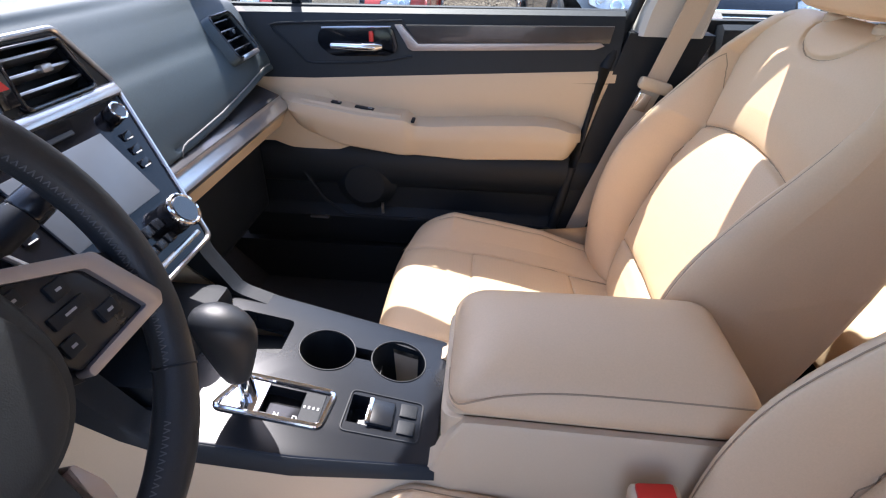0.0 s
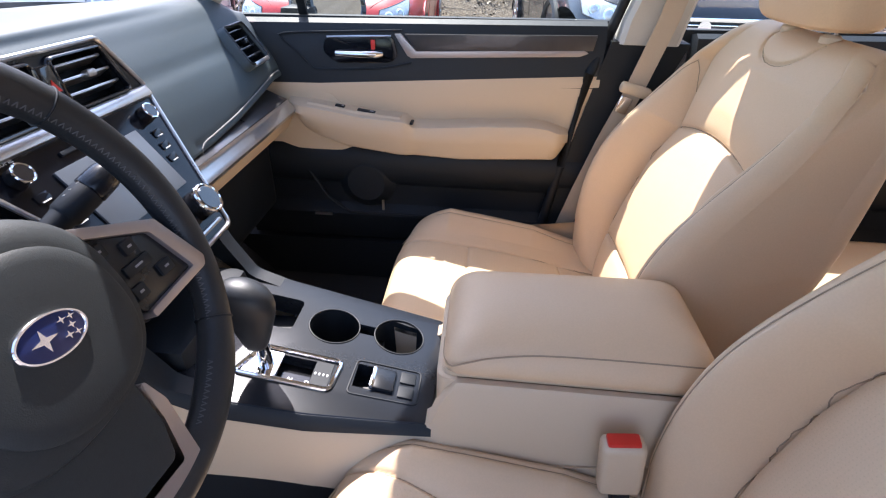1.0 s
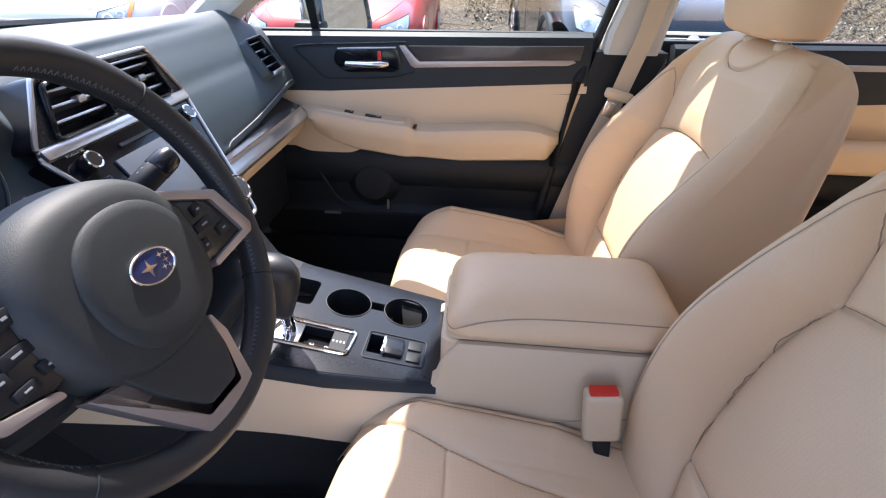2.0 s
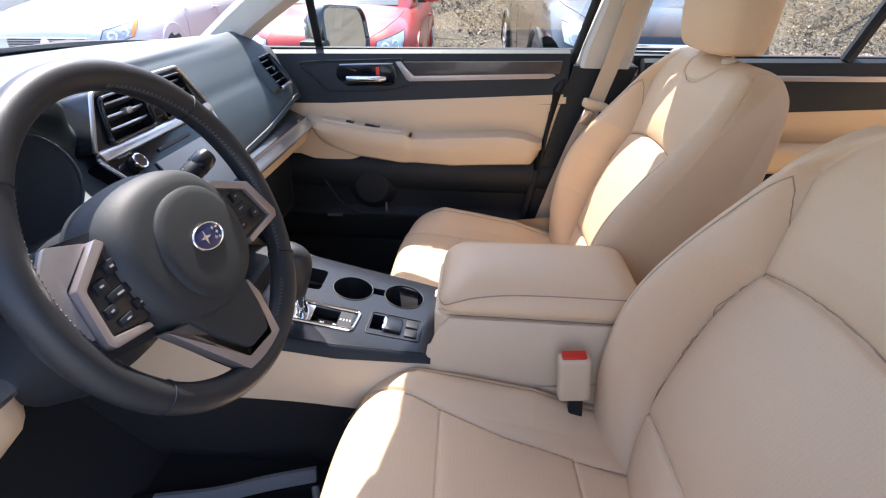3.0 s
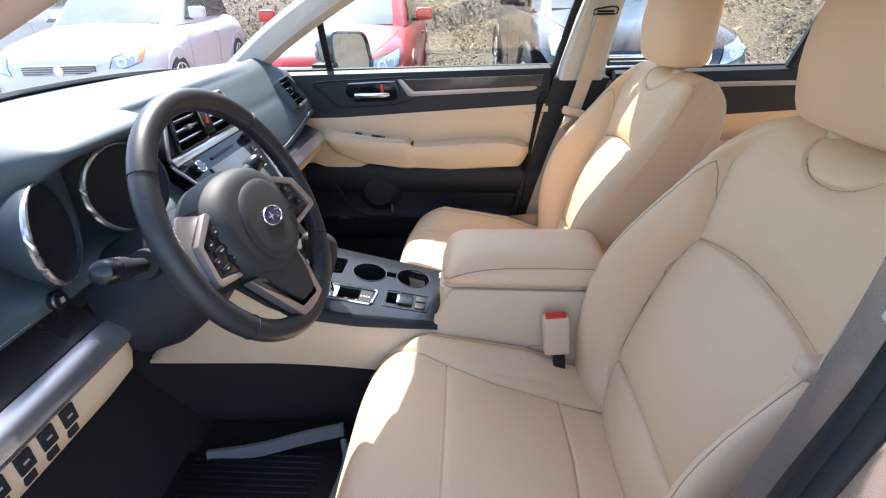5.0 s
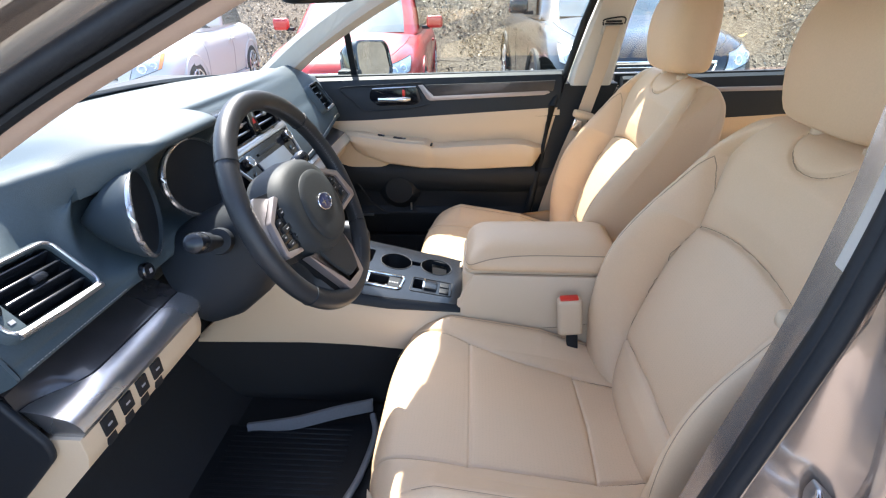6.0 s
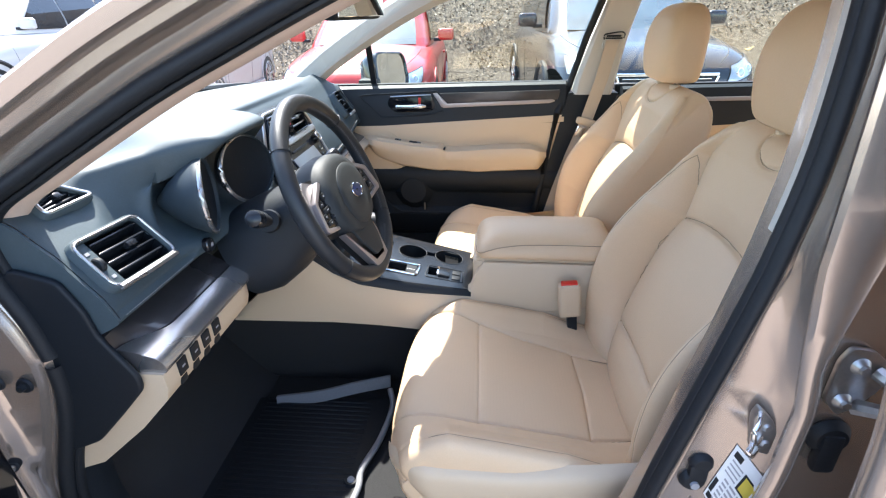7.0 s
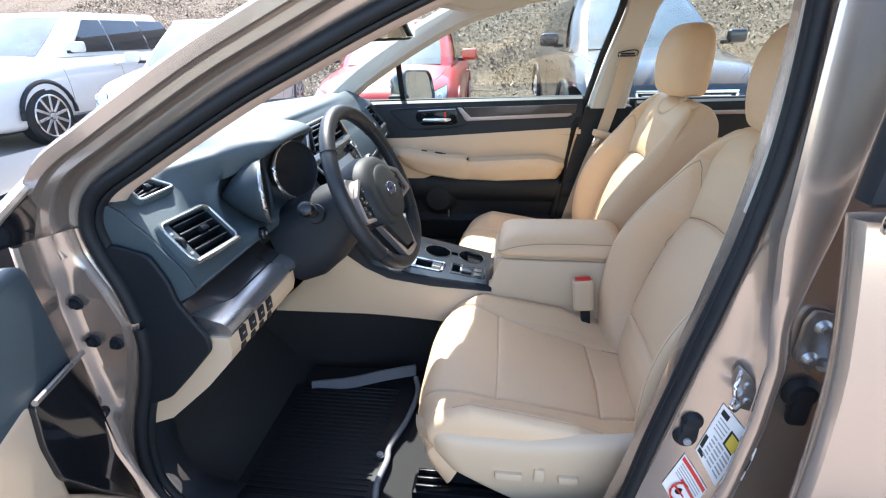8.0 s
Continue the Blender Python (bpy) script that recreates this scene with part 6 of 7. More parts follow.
def decal(nm, q, u, v, mt, par, off, lab=""):
    """A flat patch of a label stuck to the pillar: q its corners, u and v the patch's span on it."""
    g = np.zeros((9, 9, 3))
    for i, a in enumerate(np.linspace(*u, 9)):
        for j, b in enumerate(np.linspace(*v, 9)):
            top = [q[0][k] * (1 - a) + q[1][k] * a for k in (0, 1)]
            low = [q[3][k] * (1 - a) + q[2][k] * a for k in (0, 1)]
            x, z = (top[k] * (1 - b) + low[k] * b for k in (0, 1))
            g[i, j] = x, shut_face(x, z) - off, z
    return sheet(nm, g, mt, par, lab)


def pillar_fittings():
    s = thing("tyre_label", "white and yellow printed label on the pillar", "label")
    q = [(0.598, 0.764), (0.634, 0.726), (0.607, 0.612), (0.574, 0.667)]
    decal("paper", q, (0, 1), (0, 1), WHITE, s, 0.0020)
    decal("panel", q, (0.55, 0.95), (0.18, 0.46), BLACK, s, 0.0026)
    decal("yellow_patch", q, (0.60, 0.90), (0.21, 0.43), YELLOW, s, 0.0032)
    decal("bar", q, (0.08, 0.34), (0.06, 0.16), BLACK, s, 0.0026)
    decal("bar", q, (0.02, 0.16), (0.62, 0.86), BLACK, s, 0.0026)
    decal("bar", q, (0.06, 0.30), (0.88, 0.97), BLACK, s, 0.0026)
    for k in range(6):
        v = 0.50 + 0.075 * k
        for u0, u1 in ((0.24, 0.40), (0.44, 0.66), (0.70, 0.92)):
            decal("bar", q, (u0, u1), (v, v + 0.035), GREYPRINT, s, 0.0026)
    for k in range(4):
        decal("bar", q, (0.12, 0.50), (0.20 + 0.07 * k, 0.225 + 0.07 * k), GREYPRINT, s, 0.0026)
    s = thing("warning_label", "white label with red prohibition ring on the pillar", "label")
    q = [(0.560, 0.655), (0.598, 0.600), (0.576, 0.515), (0.535, 0.585)]
    decal("paper", q, (0, 1), (0, 1), WHITE, s, 0.0020)
    decal("red_band", q, (0.03, 0.97), (0.04, 0.14), REDP, s, 0.0026)
    for k in range(5):
        decal("bar", q, (0.10, 0.90), (0.19 + 0.07 * k, 0.215 + 0.07 * k), GREYPRINT, s, 0.0026)
    decal("red_band", q, (0.35, 0.97), (0.42, 0.48), REDP, s, 0.0028)
    c = (0.563, 0.575)
    pts = [(c[0] + 0.015 * math.cos(a), shut_face(c[0], c[1]) - 0.004, c[1] + 0.020 * math.sin(a)) for a in np.linspace(0, 6.283, 28, endpoint=False)]
    r = part("ring", tube(bmesh.new(), pts, 0.0018, 6, True), REDP, s, "red prohibition ring")
    part("slash", tube(bmesh.new(), [(c[0] - 0.010, pts[0][1], c[1] + 0.014), (c[0] + 0.010, pts[0][1], c[1] - 0.014)], 0.0016, 6), REDP, r)
    part("symbol", disc(bmesh.new(), (c[0], pts[0][1] + 0.002, c[1]), (0, -1, 0), 0.007, 0.001, 16), BLACK, r)
    s = thing("door_striker", "bare metal door striker on the pillar", "striker")
    part("plate", prism(bmesh.new(), rounded([(0.606, 0.772), (0.632, 0.765), (0.632, 0.800), (0.622, 0.822), (0.602, 0.842), (0.597, 0.826)], 0.005), "y", -0.783, -0.770, 0.002), STEEL, s)
    for z0, z1 in ((0.836, 0.800), (0.798, 0.778)):
        part("loop", tube(bmesh.new(), spline([(0.604, -0.780, z0), (0.597, -0.794, z0 - 0.006), (0.590, -0.801, 0.5 * (z0 + z1)), (0.598, -0.798, z1), (0.614, -0.781, z1 - 0.002)], 18), 0.0034, 10), CHROME, s)
    for x, z in ((0.616, 0.812), (0.620, 0.785)):
        part("screw", disc(bmesh.new(), (x, -0.782, z), (0, -1, 0), 0.0065, 0.004, 16, 0.005, 0.001), STEEL, s)
    s = thing("rubber_stop", "black rubber stop on the pillar", "stop")
    for x, z, r in ((0.562, 0.722, 0.017), (0.556, 0.690, 0.019)):
        y = shut_face(x, z)
        part("cup", disc(bmesh.new(), (x, y + 0.003, z), (0, -1, 0), r, 0.012, 24, r * 0.85, 0.003), RUBBER, s)
    part("neck", boxed((0.559, -0.763, 0.706), (0.026, 0.012, 0.03), 0.004), RUBBER, s)
    part("stud", disc(bmesh.new(), (0.556, -0.769, 0.688), (0, -1, 0), 0.006, 0.004, 14), GREYPRINT, s)


pillar_fittings()


def open_door():
    m = pose(-0.470, -0.850, 0, 0, 0, -66)
    s = thing("driver_door", "open driver's door with dark and beige inner trim", "car door", m)
    # x along the door from the hinge, y into the car when shut
    o = [(0.0, 0.32), (1.0, 0.32), (1.04, 0.6), (1.0, 1.02), (0.04, 1.0), (0.0, 0.9)]
    part("door_skin", prism(bmesh.new(), o, "y", -0.085, -0.045, 0.015, 3), PAINT, s, "champagne door skin")
    part("door_end", prism(bmesh.new(), [(0.0, 0.36), (0.03, 0.36), (0.03, 0.98), (0.0, 0.9)], "y", -0.05, 0.02), PAINT, s)
    part("upper_trim", prism(bmesh.new(), rounded([(0.02, 0.82), (0.98, 0.86), (0.99, 1.04), (0.05, 1.015)], 0.02), "y", -0.045, 0.055, 0.02, 3), DASH, s, "charcoal upper trim")
    part("lower_trim", prism(bmesh.new(), rounded([(-0.004, 0.50), (0.10, 0.635), (0.172, 0.735), (0.178, 0.80), (0.165, 0.860), (0.015, 0.838)], 0.012), "y", -0.045, 0.064, 0.012, 3), GLOSS, s, "black speaker panel")
    part("trim_edge", tube(bmesh.new(), [(0.012, 0.066, 0.838), (0.10, 0.068, 0.853), (0.168, 0.066, 0.862)], 0.0045, 8), SILVER, s)
    part("beige_panel", prism(bmesh.new(), rounded([(0.150, 0.60), (0.98, 0.44), (0.99, 0.865), (0.150, 0.872)], 0.03), "y", -0.045, 0.056, 0.02, 3), BEIGE, s, "beige middle panel")
    part("pocket", prism(bmesh.new(), rounded([(-0.01, 0.40), (0.96, 0.36), (0.97, 0.62), (0.20, 0.74), (0.10, 0.63), (-0.01, 0.50)], 0.02), "y", -0.045, 0.060, 0.015, 3), BEIGE, s, "beige map pocket")
    part("sail_panel", prism(bmesh.new(), [(-0.075, 1.092), (-0.005, 1.028), (0.10, 1.050), (0.10, 1.072), (0.05, 1.078)], "y", 0.040, 0.052, 0.003), GLOSS, s)
    part("sail_edge", tube(bmesh.new(), [(0.16, 0.046, 1.062), (0.05, 0.046, 1.084), (-0.072, 0.046, 1.104)], 0.009, 8), SILVER, s)
    part("window_frame", tube(bmesh.new(), [(0.10, -0.02, 1.02), (0.30, -0.01, 1.16), (0.60, 0.02, 1.34), (0.80, 0.03, 1.40), (0.98, 0.03, 1.38), (1.0, 0.0, 1.02)], 0.020, 8), BLACK, s)
    part("window_glass", prism(bmesh.new(), [(0.15, 1.02), (0.32, 1.16), (0.60, 1.32), (0.80, 1.38), (0.97, 1.36), (0.99, 1.02)], "y", -0.012, -0.008), CLEAR, s)
    mi = part("wing_mirror", boxed((0.13, -0.20, 1.08), (0.12, 0.20, 0.14), 0.045, 4), PAINT, s, "champagne wing mirror")
    part("mirror_foot", boxed((0.13, -0.08, 1.03), (0.07, 0.10, 0.04), 0.012), BLACK, mi)
    return s


open_door()


# ================= seat belts, mirror, mats
def belts():
    s = thing("passenger_belt", "beige seat belt hanging from the pillar", "seat belt")
    def strap(nm, pts, w, par, lab=""):
        rows = []
        for p in pts:
            rows.append([(p[0] - w / 2, p[1] - 0.0012, p[2]), (p[0] + w / 2, p[1] - 0.0012, p[2]), (p[0] + w / 2, p[1] + 0.0012, p[2]), (p[0] - w / 2, p[1] + 0.0012, p[2])])
        return part(nm, loft(bmesh.new(), rows), BELT, par, lab)
    strap("webbing", [(0.686, 0.648, 1.190), (0.664, 0.656, 1.06), (0.625, 0.670, 0.90), (0.585, 0.675, 0.78), (0.545, 0.68, 0.64), (0.51, 0.685, 0.50)], 0.046, s)
    part("belt_stop", boxed((0.625, 0.660, 0.905), (0.075, 0.022, 0.026), 0.010, 3, Matrix.Rotation(radians(14), 4, "Y")), BEIGE, s)
    part("tongue", boxed((0.606, 0.664, 0.868), (0.030, 0.006, 0.04), 0.003, 2, Matrix.Rotation(radians(16), 4, "Y")), CHROME, s)
    part("height_plate", boxed((0.700, 0.667, 1.235), (0.060, 0.012, 0.16), 0.005, 2, Matrix.Rotation(radians(14), 4, "Y")), CLOTH, s)
    part("guide_slot", boxed((0.690, 0.659, 1.203), (0.050, 0.006, 0.006), 0.002), BLACK, s)
    part("belt_guide", boxed((0.689, 0.652, 1.196), (0.058, 0.008, 0.005), 0.002), BLACK, s)
    part("belt_guide", tube(bmesh.new(), spline([(0.656, 0.650, 1.192), (0.654, 0.648, 1.206), (0.668, 0.648, 1.211), (0.710, 0.648, 1.216), (0.724, 0.648, 1.210), (0.722, 0.650, 1.196)], 24), 0.0024, 8), BLACK, s)
    part("height_button", boxed((0.716, 0.656, 1.285), (0.034, 0.008, 0.012), 0.003, 2, Matrix.Rotation(radians(14), 4, "Y")), CLOTH, s)
    b = thing("belt_buckle", "beige seat-belt buckle with red release button", "seat belt buckle")
    mm = Matrix.Rotation(radians(-6), 4, "Y")
    part("body", boxed((0.478, -0.150, 0.612), (0.056, 0.030, 0.096), 0.010, 3, mm), BEIGE, b)
    part("release_button", boxed((0.473, -0.150, 0.657), (0.042, 0.020, 0.014), 0.004, 2, mm), REDP, b, "red release button")
    part("stalk", boxed((0.492, -0.146, 0.53), (0.026, 0.016, 0.12), 0.004, 2, mm), BLACK, b)
    d = thing("driver_belt", "beige driver's belt against the pillar", "seat belt")
    strap("webbing", [(0.66, -0.665, 1.30), (0.66, -0.655, 1.10), (0.655, -0.630, 0.945), (0.645, -0.655, 0.80), (0.60, -0.69, 0.55)], 0.046, d)
    part("belt_stop", boxed((0.650, -0.622, 0.93), (0.062, 0.026, 0.024), 0.010, 3), BEIGE, d)
    part("tongue", boxed((0.652, -0.630, 0.895), (0.03, 0.006, 0.045), 0.002), CHROME, d)
    r = thing("rear_view_mirror", "dark rear-view mirror under the roof", "mirror")
    part("housing", boxed((-0.07, 0.0, 1.31), (0.05, 0.22, 0.07), 0.02, 3, Matrix.Rotation(radians(-18), 4, "Z")), BLACK, r)
    part("glass", boxed((-0.044, -0.006, 1.31), (0.004, 0.20, 0.055), 0.001, 1, Matrix.Rotation(radians(-18), 4, "Z")), MIRROR, r)
    f = thing("floor_mat", "black rubber floor mat with raised ribs and rim", "floor mat")
    part("base", prism(bmesh.new(), rounded([(-0.42, -0.66), (-0.022, -0.64), (-0.022, -0.48), (0.010, -0.26), (0.0, -0.19), (-0.42, -0.22)], 0.03), "z", 0.281, 0.292, 0.003), RUBBER, f)
    for k in range(26):
        y = -0.62 + k * 0.016
        part("rib", boxed((-0.20, y, 0.2935), (0.30, 0.005, 0.004), 0.0015, 1), RUBBER, f)
    part("clip", disc(bmesh.new(), (-0.045, -0.48, 0.292), (0, 0, 1), 0.018, 0.008, 24, 0.014), BLACK, f)
    part("clip_head", disc(bmesh.new(), (-0.045, -0.48, 0.300), (0, 0, 1), 0.009, 0.004, 20, 0.007), GREYPRINT, f)
    # the rim's pale colour is painted sunlight along its edge
    part("rim", tube(bmesh.new(), spline([(-0.02, -0.63, 0.299), (-0.030, -0.57, 0.301), (-0.022, -0.50, 0.301), (-0.026, -0.45, 0.301), (0.0, -0.36, 0.303), (0.014, -0.25, 0.312), (0.0, -0.200, 0.33)], 40), 0.008, 10), MATRIM, f, "rim coloured pale for sunlight")
    # added grey strip, in place of a sun patch beside the tunnel
    part("sun_strip", loft(bmesh.new(), [[(x, y, z - 0.018), (x, y + 0.004, z + 0.016), (x, y + 0.012, z + 0.016), (x, y + 0.008, z - 0.018)] for x, y, z in spline([(-0.32, -0.240, 0.298), (-0.20, -0.226, 0.312), (-0.10, -0.205, 0.330), (-0.002, -0.187, 0.345)], 16)]), MATRIM, f)
    w = thing("door_mirror", "black wing mirror outside the passenger window", "mirror")
    mm = plane_pose((-0.165, 0.955, 1.065), (0.36, 0.93, 0.0), (-0.20, 0.08, 0.97))
    o = rounded([(-0.122, -0.060), (0.118, -0.074), (0.124, 0.058), (-0.098, 0.074)], 0.046, 7)
    rings = [[mm @ Vector((x * f, y * f, z)) for x, y in o] for f, z in ((0.96, -0.002), (1.0, 0.010), (1.08, 0.008), (1.10, -0.01), (1.06, -0.05), (0.85, -0.09), (0.40, -0.11), (0.05, -0.115))]
    part("housing", loft(bmesh.new(), rings, True, False), GLOSS, w)
    part("glass", loft(bmesh.new(), [[mm @ Vector((x * f, y * f, z)) for x, y in o] for f, z in ((0.97, 0.0), (0.965, 0.003))]), MIRROR, w)
    part("arm", boxed((-0.23, 0.86, 1.02), (0.08, 0.14, 0.05), 0.015), BLACK, w)


belts()
rb = thing("rear_bench", "ivory leather rear bench in patches of sun", "car seat")
part("cushion", boxed((1.26, 0, 0.475), (0.54, 1.30, 0.17), 0.06, 5), LEATHER, rb)
part("cushion_welt", tube(bmesh.new(), [(1.000, y, 0.515) for y in np.linspace(-0.60, 0.60, 12)], 0.003, 6), LEATHER, rb)
part("backrest", boxed((1.60, 0, 0.80), (0.16, 1.30, 0.62), 0.05, 4, Matrix.Rotation(radians(20), 4, "Y")), LEATHER, rb)
part("seat_base", boxed((1.27, 0, 0.335), (0.50, 1.24, 0.13), 0.02), BLACK, rb)


# ================= parked cars
def laid(nm, body, o, way, mt, par, lab="", off=0.004, n=10):
    """A flush piece on a body: the quadrilateral o (points of the body's space, from low inner round) pushed along way until it meets the skin."""
    g = np.zeros((n, n, 3))
    d = Vector(way).normalized()
    for i, u in enumerate(np.linspace(0, 1, n)):
        for j, v in enumerate(np.linspace(0, 1, n)):
            p = (Vector(o[0]) * (1 - u) + Vector(o[1]) * u) * (1 - v) + (Vector(o[3]) * (1 - u) + Vector(o[2]) * u) * v
            hit, at, nrm, _ = body.ray_cast(p - d * 3.0, d)
            if not hit:
                hit, at, nrm, _ = body.closest_point_on_mesh(p)
            g[i, j] = at + nrm * off
    return sheet(nm, g, mt, par, lab)


def panel_line(body, pts, way, par, r=0.004, mt=None, nm="panel_gap"):
    """A dark joint between panels, laid on the skin along pts."""
    d = Vector(way).normalized()
    out = []
    for p in spline(pts, 2 + int(sum(math.dist(a, b) for a, b in zip(pts, pts[1:])) / 0.08)):
        hit, at, nrm, _ = body.ray_cast(Vector(p) - d * 3.0, d)
        if not hit:
            hit, at, nrm, _ = body.closest_point_on_mesh(Vector(p))
        out.append(at)
    return part(nm, tube(bmesh.new(), out, r, 5), mt or BLACK, par)


def parked_car(name, label, at, turn, paint, length=4.5, width=1.8, height=1.5, nose=0.95, suv=False, amber=False, tyre=0.33):
    """A car with its nose at -y; origin on the ground under the middle of the nose."""
    s = thing(name, label, "car", pose(*at, 0, 0, turn), group="parked cars")
    hw = width / 2
    # lower body: sections along the length, with rounded bumper, shoulder crease and swollen wheel arches
    rows = []
    for y, w, zb, zt, sh in ((0.0, 0.58, 0.36, nose - 0.34, 0.0), (0.03, 0.72, 0.28, nose - 0.25, 0.0), (0.12, 0.86, 0.24, nose - 0.17, 0.01), (0.30, 0.945, 0.22, nose - 0.095, 0.02), (0.55, 0.985, 0.22, nose - 0.045, 0.03), (0.88, 1.0, 0.22, nose - 0.005, 0.035), (1.22, 0.992, 0.22, nose + 0.045, 0.03), (1.6, 0.985, 0.22, nose + 0.06, 0.03), (2.4, 0.985, 0.22, nose + 0.07, 0.03), (3.2, 0.99, 0.22, nose + 0.085, 0.03), (length - 0.85, 1.0, 0.22, nose + 0.09, 0.035), (length - 0.3, 0.96, 0.28, nose + 0.05, 0.02), (length - 0.05, 0.86, 0.36, nose - 0.06, 0.0), (length, 0.78, 0.42, nose - 0.14, 0.0)):
        W = hw * w
        zm = zb + (zt - zb) * 0.42
        half = [(W * 0.90, zb), (W * 0.975, zb + 0.07), (W * 0.985, zm - 0.05), (W, zm + 0.08), (W * 0.992 + sh * 0.2, zt - 0.20), (W * 0.955, zt - 0.115), (W * 0.90, zt - 0.045), (W * 0.80, zt - 0.010), (W * 0.74, zt + 0.002 + sh * 0.3), (W * 0.45, zt + 0.034), (0.0, zt + 0.045)]
        rows.append([(-x, y, z) for x, z in half] + [(x, y, z) for x, z in half[-2::-1]] + [(0, y, zb - 0.02)])
    b = part("body", loft(bmesh.new(), rows), paint, s)
    b.modifiers.new("round", "SUBSURF").render_levels = 2
    b.modifiers["round"].levels = 2
    # wheel housings
    cut(b, [part("cutter", disc(bmesh.new(), (sx * (hw - 0.24), y, tyre), (sx, 0, 0), tyre + 0.055, 0.4, 32), BLACK) for sx in (-1, 1) for y in (0.88, length - 0.85)])
    part("underbody", boxed((0, length / 2, 0.42), (width * 0.80, length * 0.9, 0.40)), BLACK, s)
    # cabin shell in paint, panes set on it
    zt = nose + 0.06
    end = length - (0.15 if suv else 0.7)
    ht = height - 0.055

    def at_z(z):
        k = (z - zt + 0.03) / (ht - zt + 0.03)
        return k, 1.15 + 0.80 * k, end - 0.30 * k, hw * (0.865 - 0.175 * k + 0.03 * math.sin(k * 3.14))
    rows = []
    for z in np.linspace(zt - 0.03, ht, 5):
        k, y0, y1, W = at_z(z)
        rows.append([(-W * 0.86, y0 + 0.04, z), (-W * 0.5, y0 - 0.03, z), (0, y0 - 0.05, z), (W * 0.5, y0 - 0.03, z), (W * 0.86, y0 + 0.04, z), (W * 0.97, y0 + 0.20, z), (W, y0 + 0.6, z), (W, (y0 + y1) / 2, z), (W * 0.96, y1 - 0.12, z), (W * 0.82, y1, z), (0, y1 + 0.03, z), (-W * 0.82, y1, z), (-W * 0.96, y1 - 0.12, z), (-W, (y0 + y1) / 2, z), (-W, y0 + 0.6, z), (-W * 0.97, y0 + 0.20, z)])
    for dz, g in ((0.03, 0.03), (0.05, 0.12), (0.058, 0.35)):
        rows.append([(x * (1 - g * 0.6), (y0 + y1) / 2 + (y - (y0 + y1) / 2) * (1 - g * 0.5), ht + dz) for x, y, z in rows[4]])
    cab = part("cabin", loft(bmesh.new(), rows), paint, s)
    g = np.zeros((13, 9, 3))
    for i, u in enumerate(np.linspace(-1, 1, 13)):
        for j, z in enumerate(np.linspace(zt + 0.0, ht - 0.02, 9)):
            k, y0, y1, W = at_z(z)
            g[i, j] = u * W * 0.80, y0 - 0.062 + 0.085 * u * u, z + 0.006
    sheet("windscreen", g, SCREENGLASS, cab, "windscreen reflecting the sky")
    for sx in (-1, 1):
        for ya, yb, yc, yd in ((1.62, 2.52, 2.30, 2.18), (2.55, 3.42, 3.36, 2.56), (3.46, end - 0.16, end - 0.34, 3.40)):
            if yb - ya < 0.25:
                continue
            g = np.zeros((7, 5, 3))
            for j, v in enumerate(np.linspace(0, 1, 5)):
                z = zt + 0.02 + (ht - 0.05 - zt - 0.02) * v
                k, y0, y1, W = at_z(z)
                lo = ya + (yd - ya) * v if ya < 2 else ya + (yd - ya) * v
                hi = yb + ((2.53 if ya < 2 else yc) - yb) * v
                for i, u in enumerate(np.linspace(0, 1, 7)):
                    g[i, j] = sx * (W + 0.010), lo + (hi - lo) * u, z
            sheet("side_window", g, CARGLASS, cab)
        part("door_handle", boxed((sx * (hw + 0.012), 2.38, nose - 0.10), (0.03, 0.16, 0.03), 0.01, 3), paint, s)
        part("sill_trim", boxed((sx * (hw - 0.02), length / 2, 0.27), (0.06, length - 2.4, 0.10), 0.02, 2), BLACK if suv else paint, s)
        panel_line(b, [(sx * hw * 0.50, 0.10, 2.0), (sx * hw * 0.66, 0.30, 2.0), (sx * hw * 0.755, 0.70, 2.0), (sx * hw * 0.775, 1.10, 2.0)], (0, 0, -1), s)
        for line in ([(0, 1.30, zt - 0.05), (0, 1.34, 0.70), (0, 1.36, 0.34)], [(0, 2.46, zt - 0.06), (0, 2.48, 0.70), (0, 2.44, 0.34)], [(0, 3.34, zt - 0.06), (0, 3.30, 0.75), (0, 3.08, 0.36)], [(0, 1.36, 0.335), (0, 2.2, 0.33), (0, 3.08, 0.335)]):
            panel_line(b, [(sx * 3.0, p[1], p[2]) for p in line], (-sx, 0, 0), s, 0.003)
        mi = part("wing_mirror", boxed((sx * (hw + 0.08), 1.55, zt + 0.10), (0.20, 0.10, 0.14), 0.045, 4), paint, s)
        part("mirror_arm", boxed((sx * (hw - 0.03), 1.55, zt + 0.04), (0.10, 0.06, 0.04), 0.01), BLACK, mi)
        o = [(sx * 0.52 * hw, 0, nose - 0.345), (sx * 0.88 * hw, 0, nose - 0.255), (sx * 0.96 * hw, 0, nose - 0.115), (sx * 0.60 * hw, 0, nose - 0.195)]
        way = (-sx * 0.45, 1, 0)
        o = [Vector(p) + Vector((0, 0.30 * abs(p[0]) / hw - 0.1, 0)) for p in o]
        hl = laid("headlight", b, o, way, LAMP, s, "clear headlight")
        part("lens_edge", tube(bmesh.new(), [tuple(hl.data.vertices[i].co) for i in list(range(0, 100, 10)) + list(range(90, 100)) + list(range(99, 0, -10))[1:] + list(range(9, 0, -1))], 0.004, 5, True), BLACK, hl)

        def at(u, v):
            return Vector(hl.data.vertices[int(round(u * 9)) * 10 + int(round(v * 9))].co)
        nrm = Vector((sx * 0.42, -0.86, 0.25)).normalized()
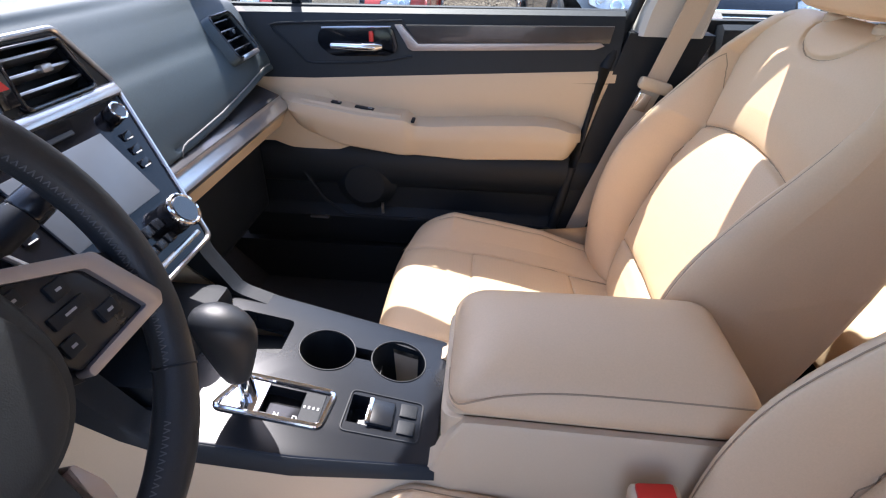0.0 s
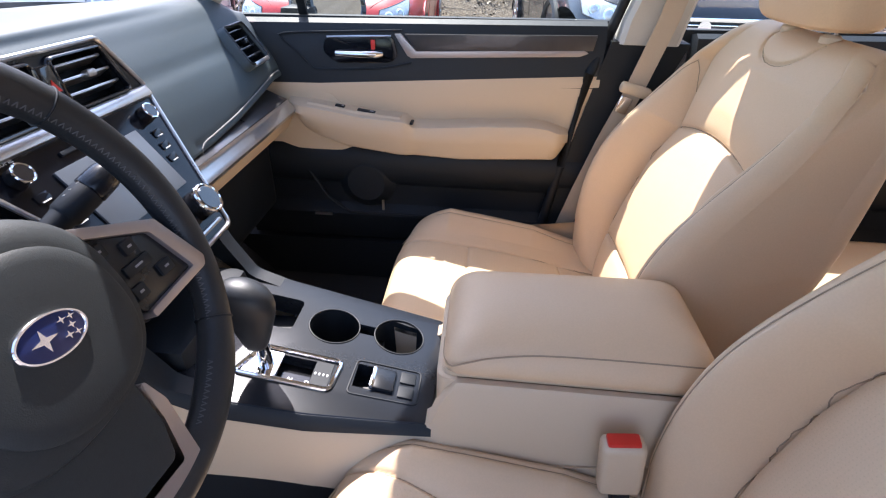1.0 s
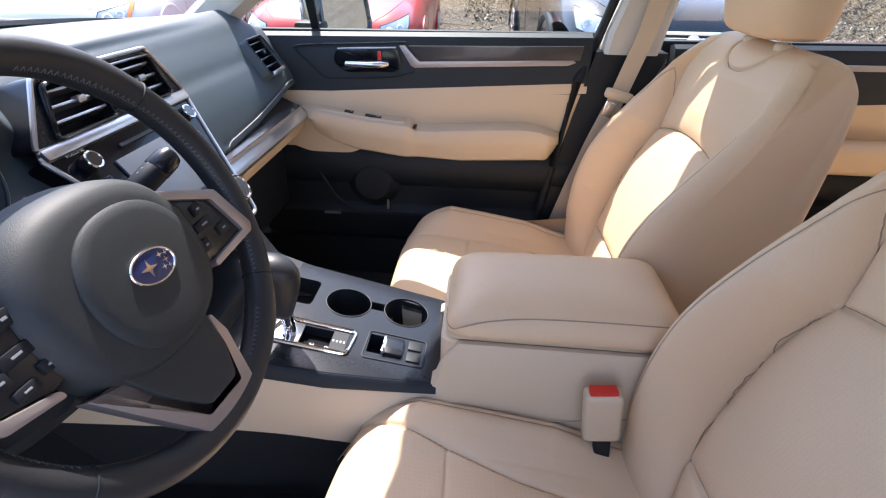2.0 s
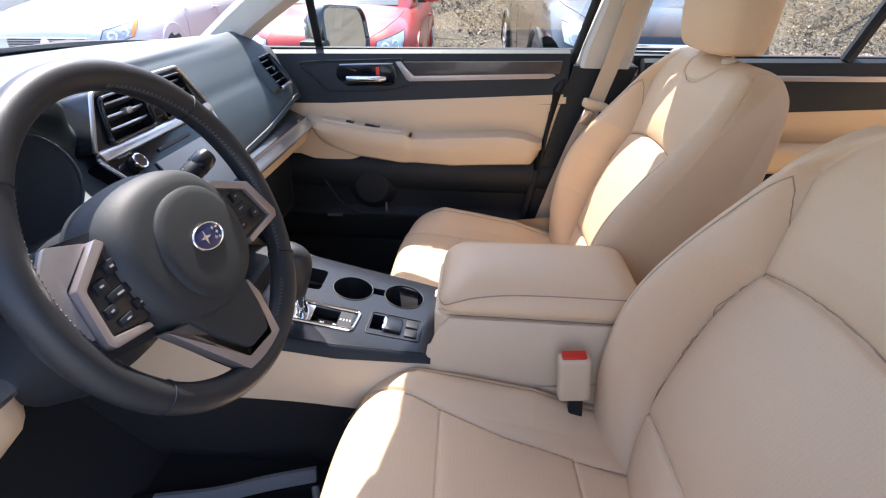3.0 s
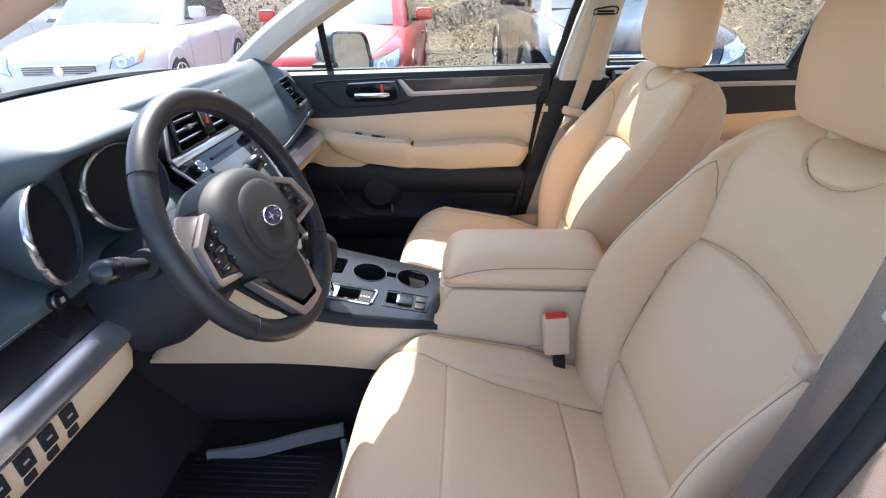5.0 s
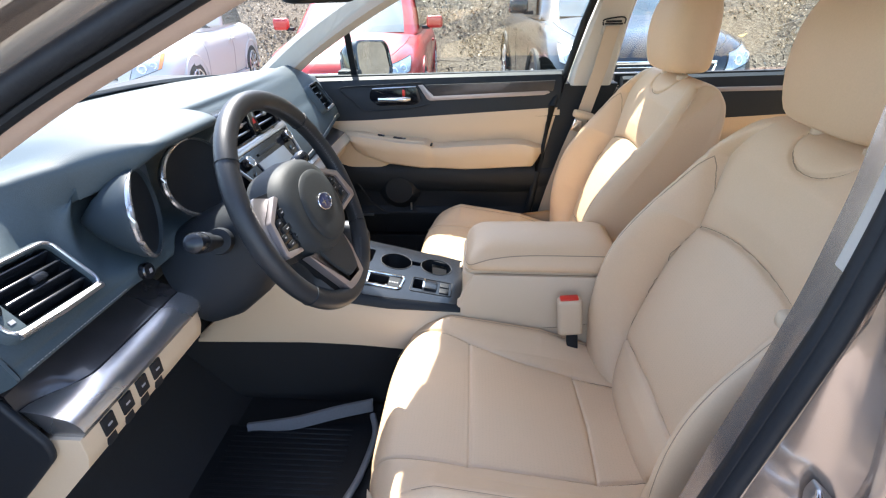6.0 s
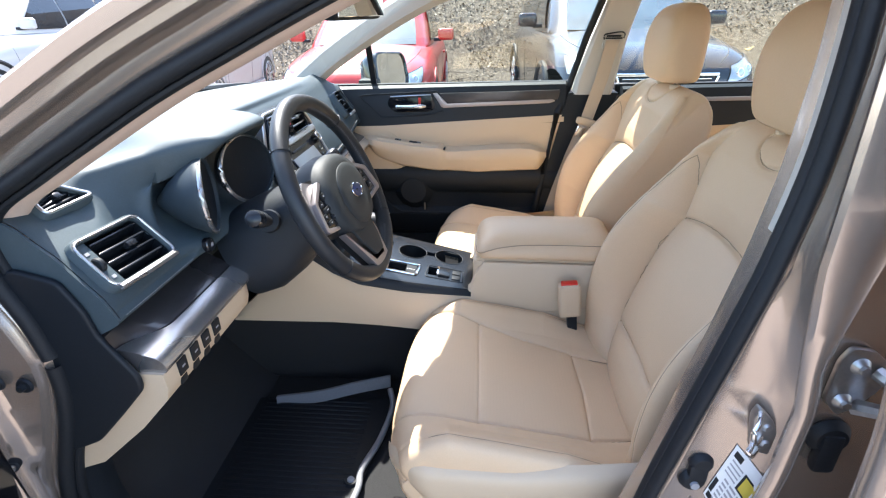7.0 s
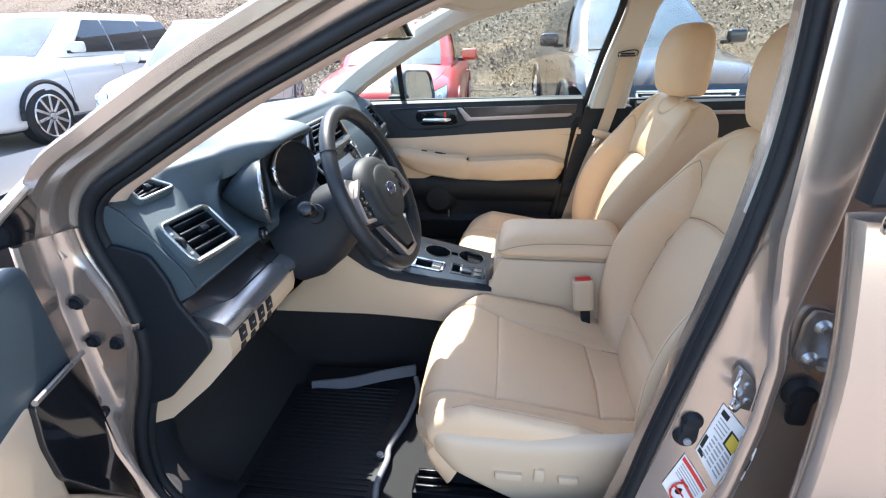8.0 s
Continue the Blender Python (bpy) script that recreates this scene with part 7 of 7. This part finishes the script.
        for u, v, r in ((0.34, 0.45, 0.048), (0.62, 0.50, 0.040)):
            part("lamp_bulb", disc(bmesh.new(), at(u, v) - nrm * 0.004, nrm, r, 0.010, 24, r * 0.9, 0.002), CHROME, hl)
            part("bulb_lens", disc(bmesh.new(), at(u, v) + nrm * 0.005, nrm, r * 0.72, 0.006, 24, r * 0.45), LAMP, hl)
        if amber:
            q = [o[1] * 0.88 + o[0] * 0.12, o[1], o[2], o[2] * 0.85 + o[3] * 0.15]
            laid("indicator", b, q, way, AMBER, hl, "amber indicator", 0.008, 6)
        for y in (0.88, length - 0.85):
            wh = part("wheel", disc(bmesh.new(), (sx * (hw - 0.22), y, tyre), (sx, 0, 0), tyre, 0.215, 40, None, 0.03), RUBBER, s)
            part("rim", tube(bmesh.new(), [(sx * (hw - 0.002), y + (tyre - 0.108) * math.cos(q), tyre + (tyre - 0.108) * math.sin(q)) for q in np.linspace(0, 6.283, 32, endpoint=False)], 0.012, 6, True), SILVER, wh)
            part("hub", disc(bmesh.new(), (sx * (hw - 0.012), y, tyre), (sx, 0, 0), 0.05, 0.022, 20, 0.04), SILVER, wh)
            for q in range(10):
                an = 2 * math.pi * (q + 0.3) / 10
                part("spoke", boxed((sx * (hw - 0.002), y + 0.60 * (tyre - 0.108) * math.cos(an), tyre + 0.60 * (tyre - 0.108) * math.sin(an)), (0.012, 0.80 * (tyre - 0.108), 0.036), 0.004, 1, Matrix.Rotation(an, 4, "X")), SILVER, wh)
            bm = bmesh.new()
            an = [math.pi * (k / 16) for k in range(17)]
            tube(bm, [(sx * (hw - 0.012), y + (tyre + 0.062) * math.cos(q), tyre + (tyre + 0.062) * math.sin(q)) for q in an], 0.030 if suv else 0.012, 6)
            part("wheel_arch", bm, BLACK if suv else paint, s)
    gh = 0.17 if suv else 0.10
    gr = part("grille", boxed((0, 0.035, nose - 0.26 - gh / 2), (width * 0.42, 0.06, gh), 0.02, 2), BLACK, s, "dark grille with bright bars")
    for k in range(4):
        part("bar", boxed((0, 0.003, nose - 0.26 - gh * (k + 0.7) / 4.6), (width * 0.40, 0.02, 0.008), 0.003), CHROME if suv else GREYPRINT, gr)
    part("grille_bar", boxed((0, 0.005, nose - 0.25), (width * 0.46, 0.04, 0.026 if suv else 0.014), 0.006), CHROME, s)
    if suv:
        part("grille_bar", boxed((0, 0.005, nose - 0.27 - gh), (width * 0.40, 0.04, 0.022), 0.006), CHROME, s)
        for sx in (-1, 1):
            part("grille_bar", boxed((sx * width * 0.215, 0.005, nose - 0.26 - gh / 2), (0.022, 0.04, gh), 0.006, 2, Matrix.Rotation(radians(sx * 16), 4, "Y")), CHROME, s)
    part("bumper_inlet", boxed((0, 0.03, 0.40), (width * 0.5, 0.06, 0.09), 0.02), BLACK, s)
    part("emblem", disc(bmesh.new(), (0, 0.0, nose - 0.30), (0, -1, 0), 0.045, 0.01, 20), CHROME, s)
    return s


RED = mat("red_car_paint", (0.46, 0.030, 0.026), 0.32, 0.1, scale=300, var=0.05, coat=0.5)
WHITEP = mat("white_car_paint", (0.50, 0.505, 0.50), 0.35, 0.0, scale=300, var=0.03, coat=0.5)
DARKP = mat("black_car_paint", (0.018, 0.02, 0.026), 0.25, 0.2, scale=300, var=0.08, coat=0.5)
CARGLASS = mat("car_window", (0.02, 0.026, 0.03), 0.04, 0.0, scale=4, var=0.3, spec=0.6)
SCREENGLASS = mat("windscreen_glass", (0.09, 0.12, 0.13), 0.03, 0.15, scale=3, var=0.35, coat=1.0, spec=0.8)
AMBER = mat("amber_lens", (0.75, 0.24, 0.03), 0.2, scale=60, var=0.05, coat=0.6)
LAMP = mat("lamp_glass", (0.42, 0.44, 0.46), 0.15, 0.4, scale=30, var=0.3, coat=1.0)
parked_car("parked_car", "red hatchback parked nose towards the lot", (-1.217, 4.13, -0.05), 2, RED, 4.3, 1.78, 1.5, 0.90)
parked_car("parked_car", "white small hatchback parked nose towards the lot", (-3.84, 4.03, 0), 8, WHITEP, 4.2, 1.7, 1.53, 0.90, False, True)
parked_car("parked_car", "black SUV with chrome grille, parked nose towards the lot", (1.77, 3.34, 0), 3, DARKP, 4.6, 1.88, 1.66, 1.02, True, False, 0.365)
parked_car("parked_car", "white SUV with black wheel arches and silver wheels", (-6.72, 3.82, 0), 2, WHITEP, 4.6, 1.88, 1.68, 1.05, True, False, 0.375)
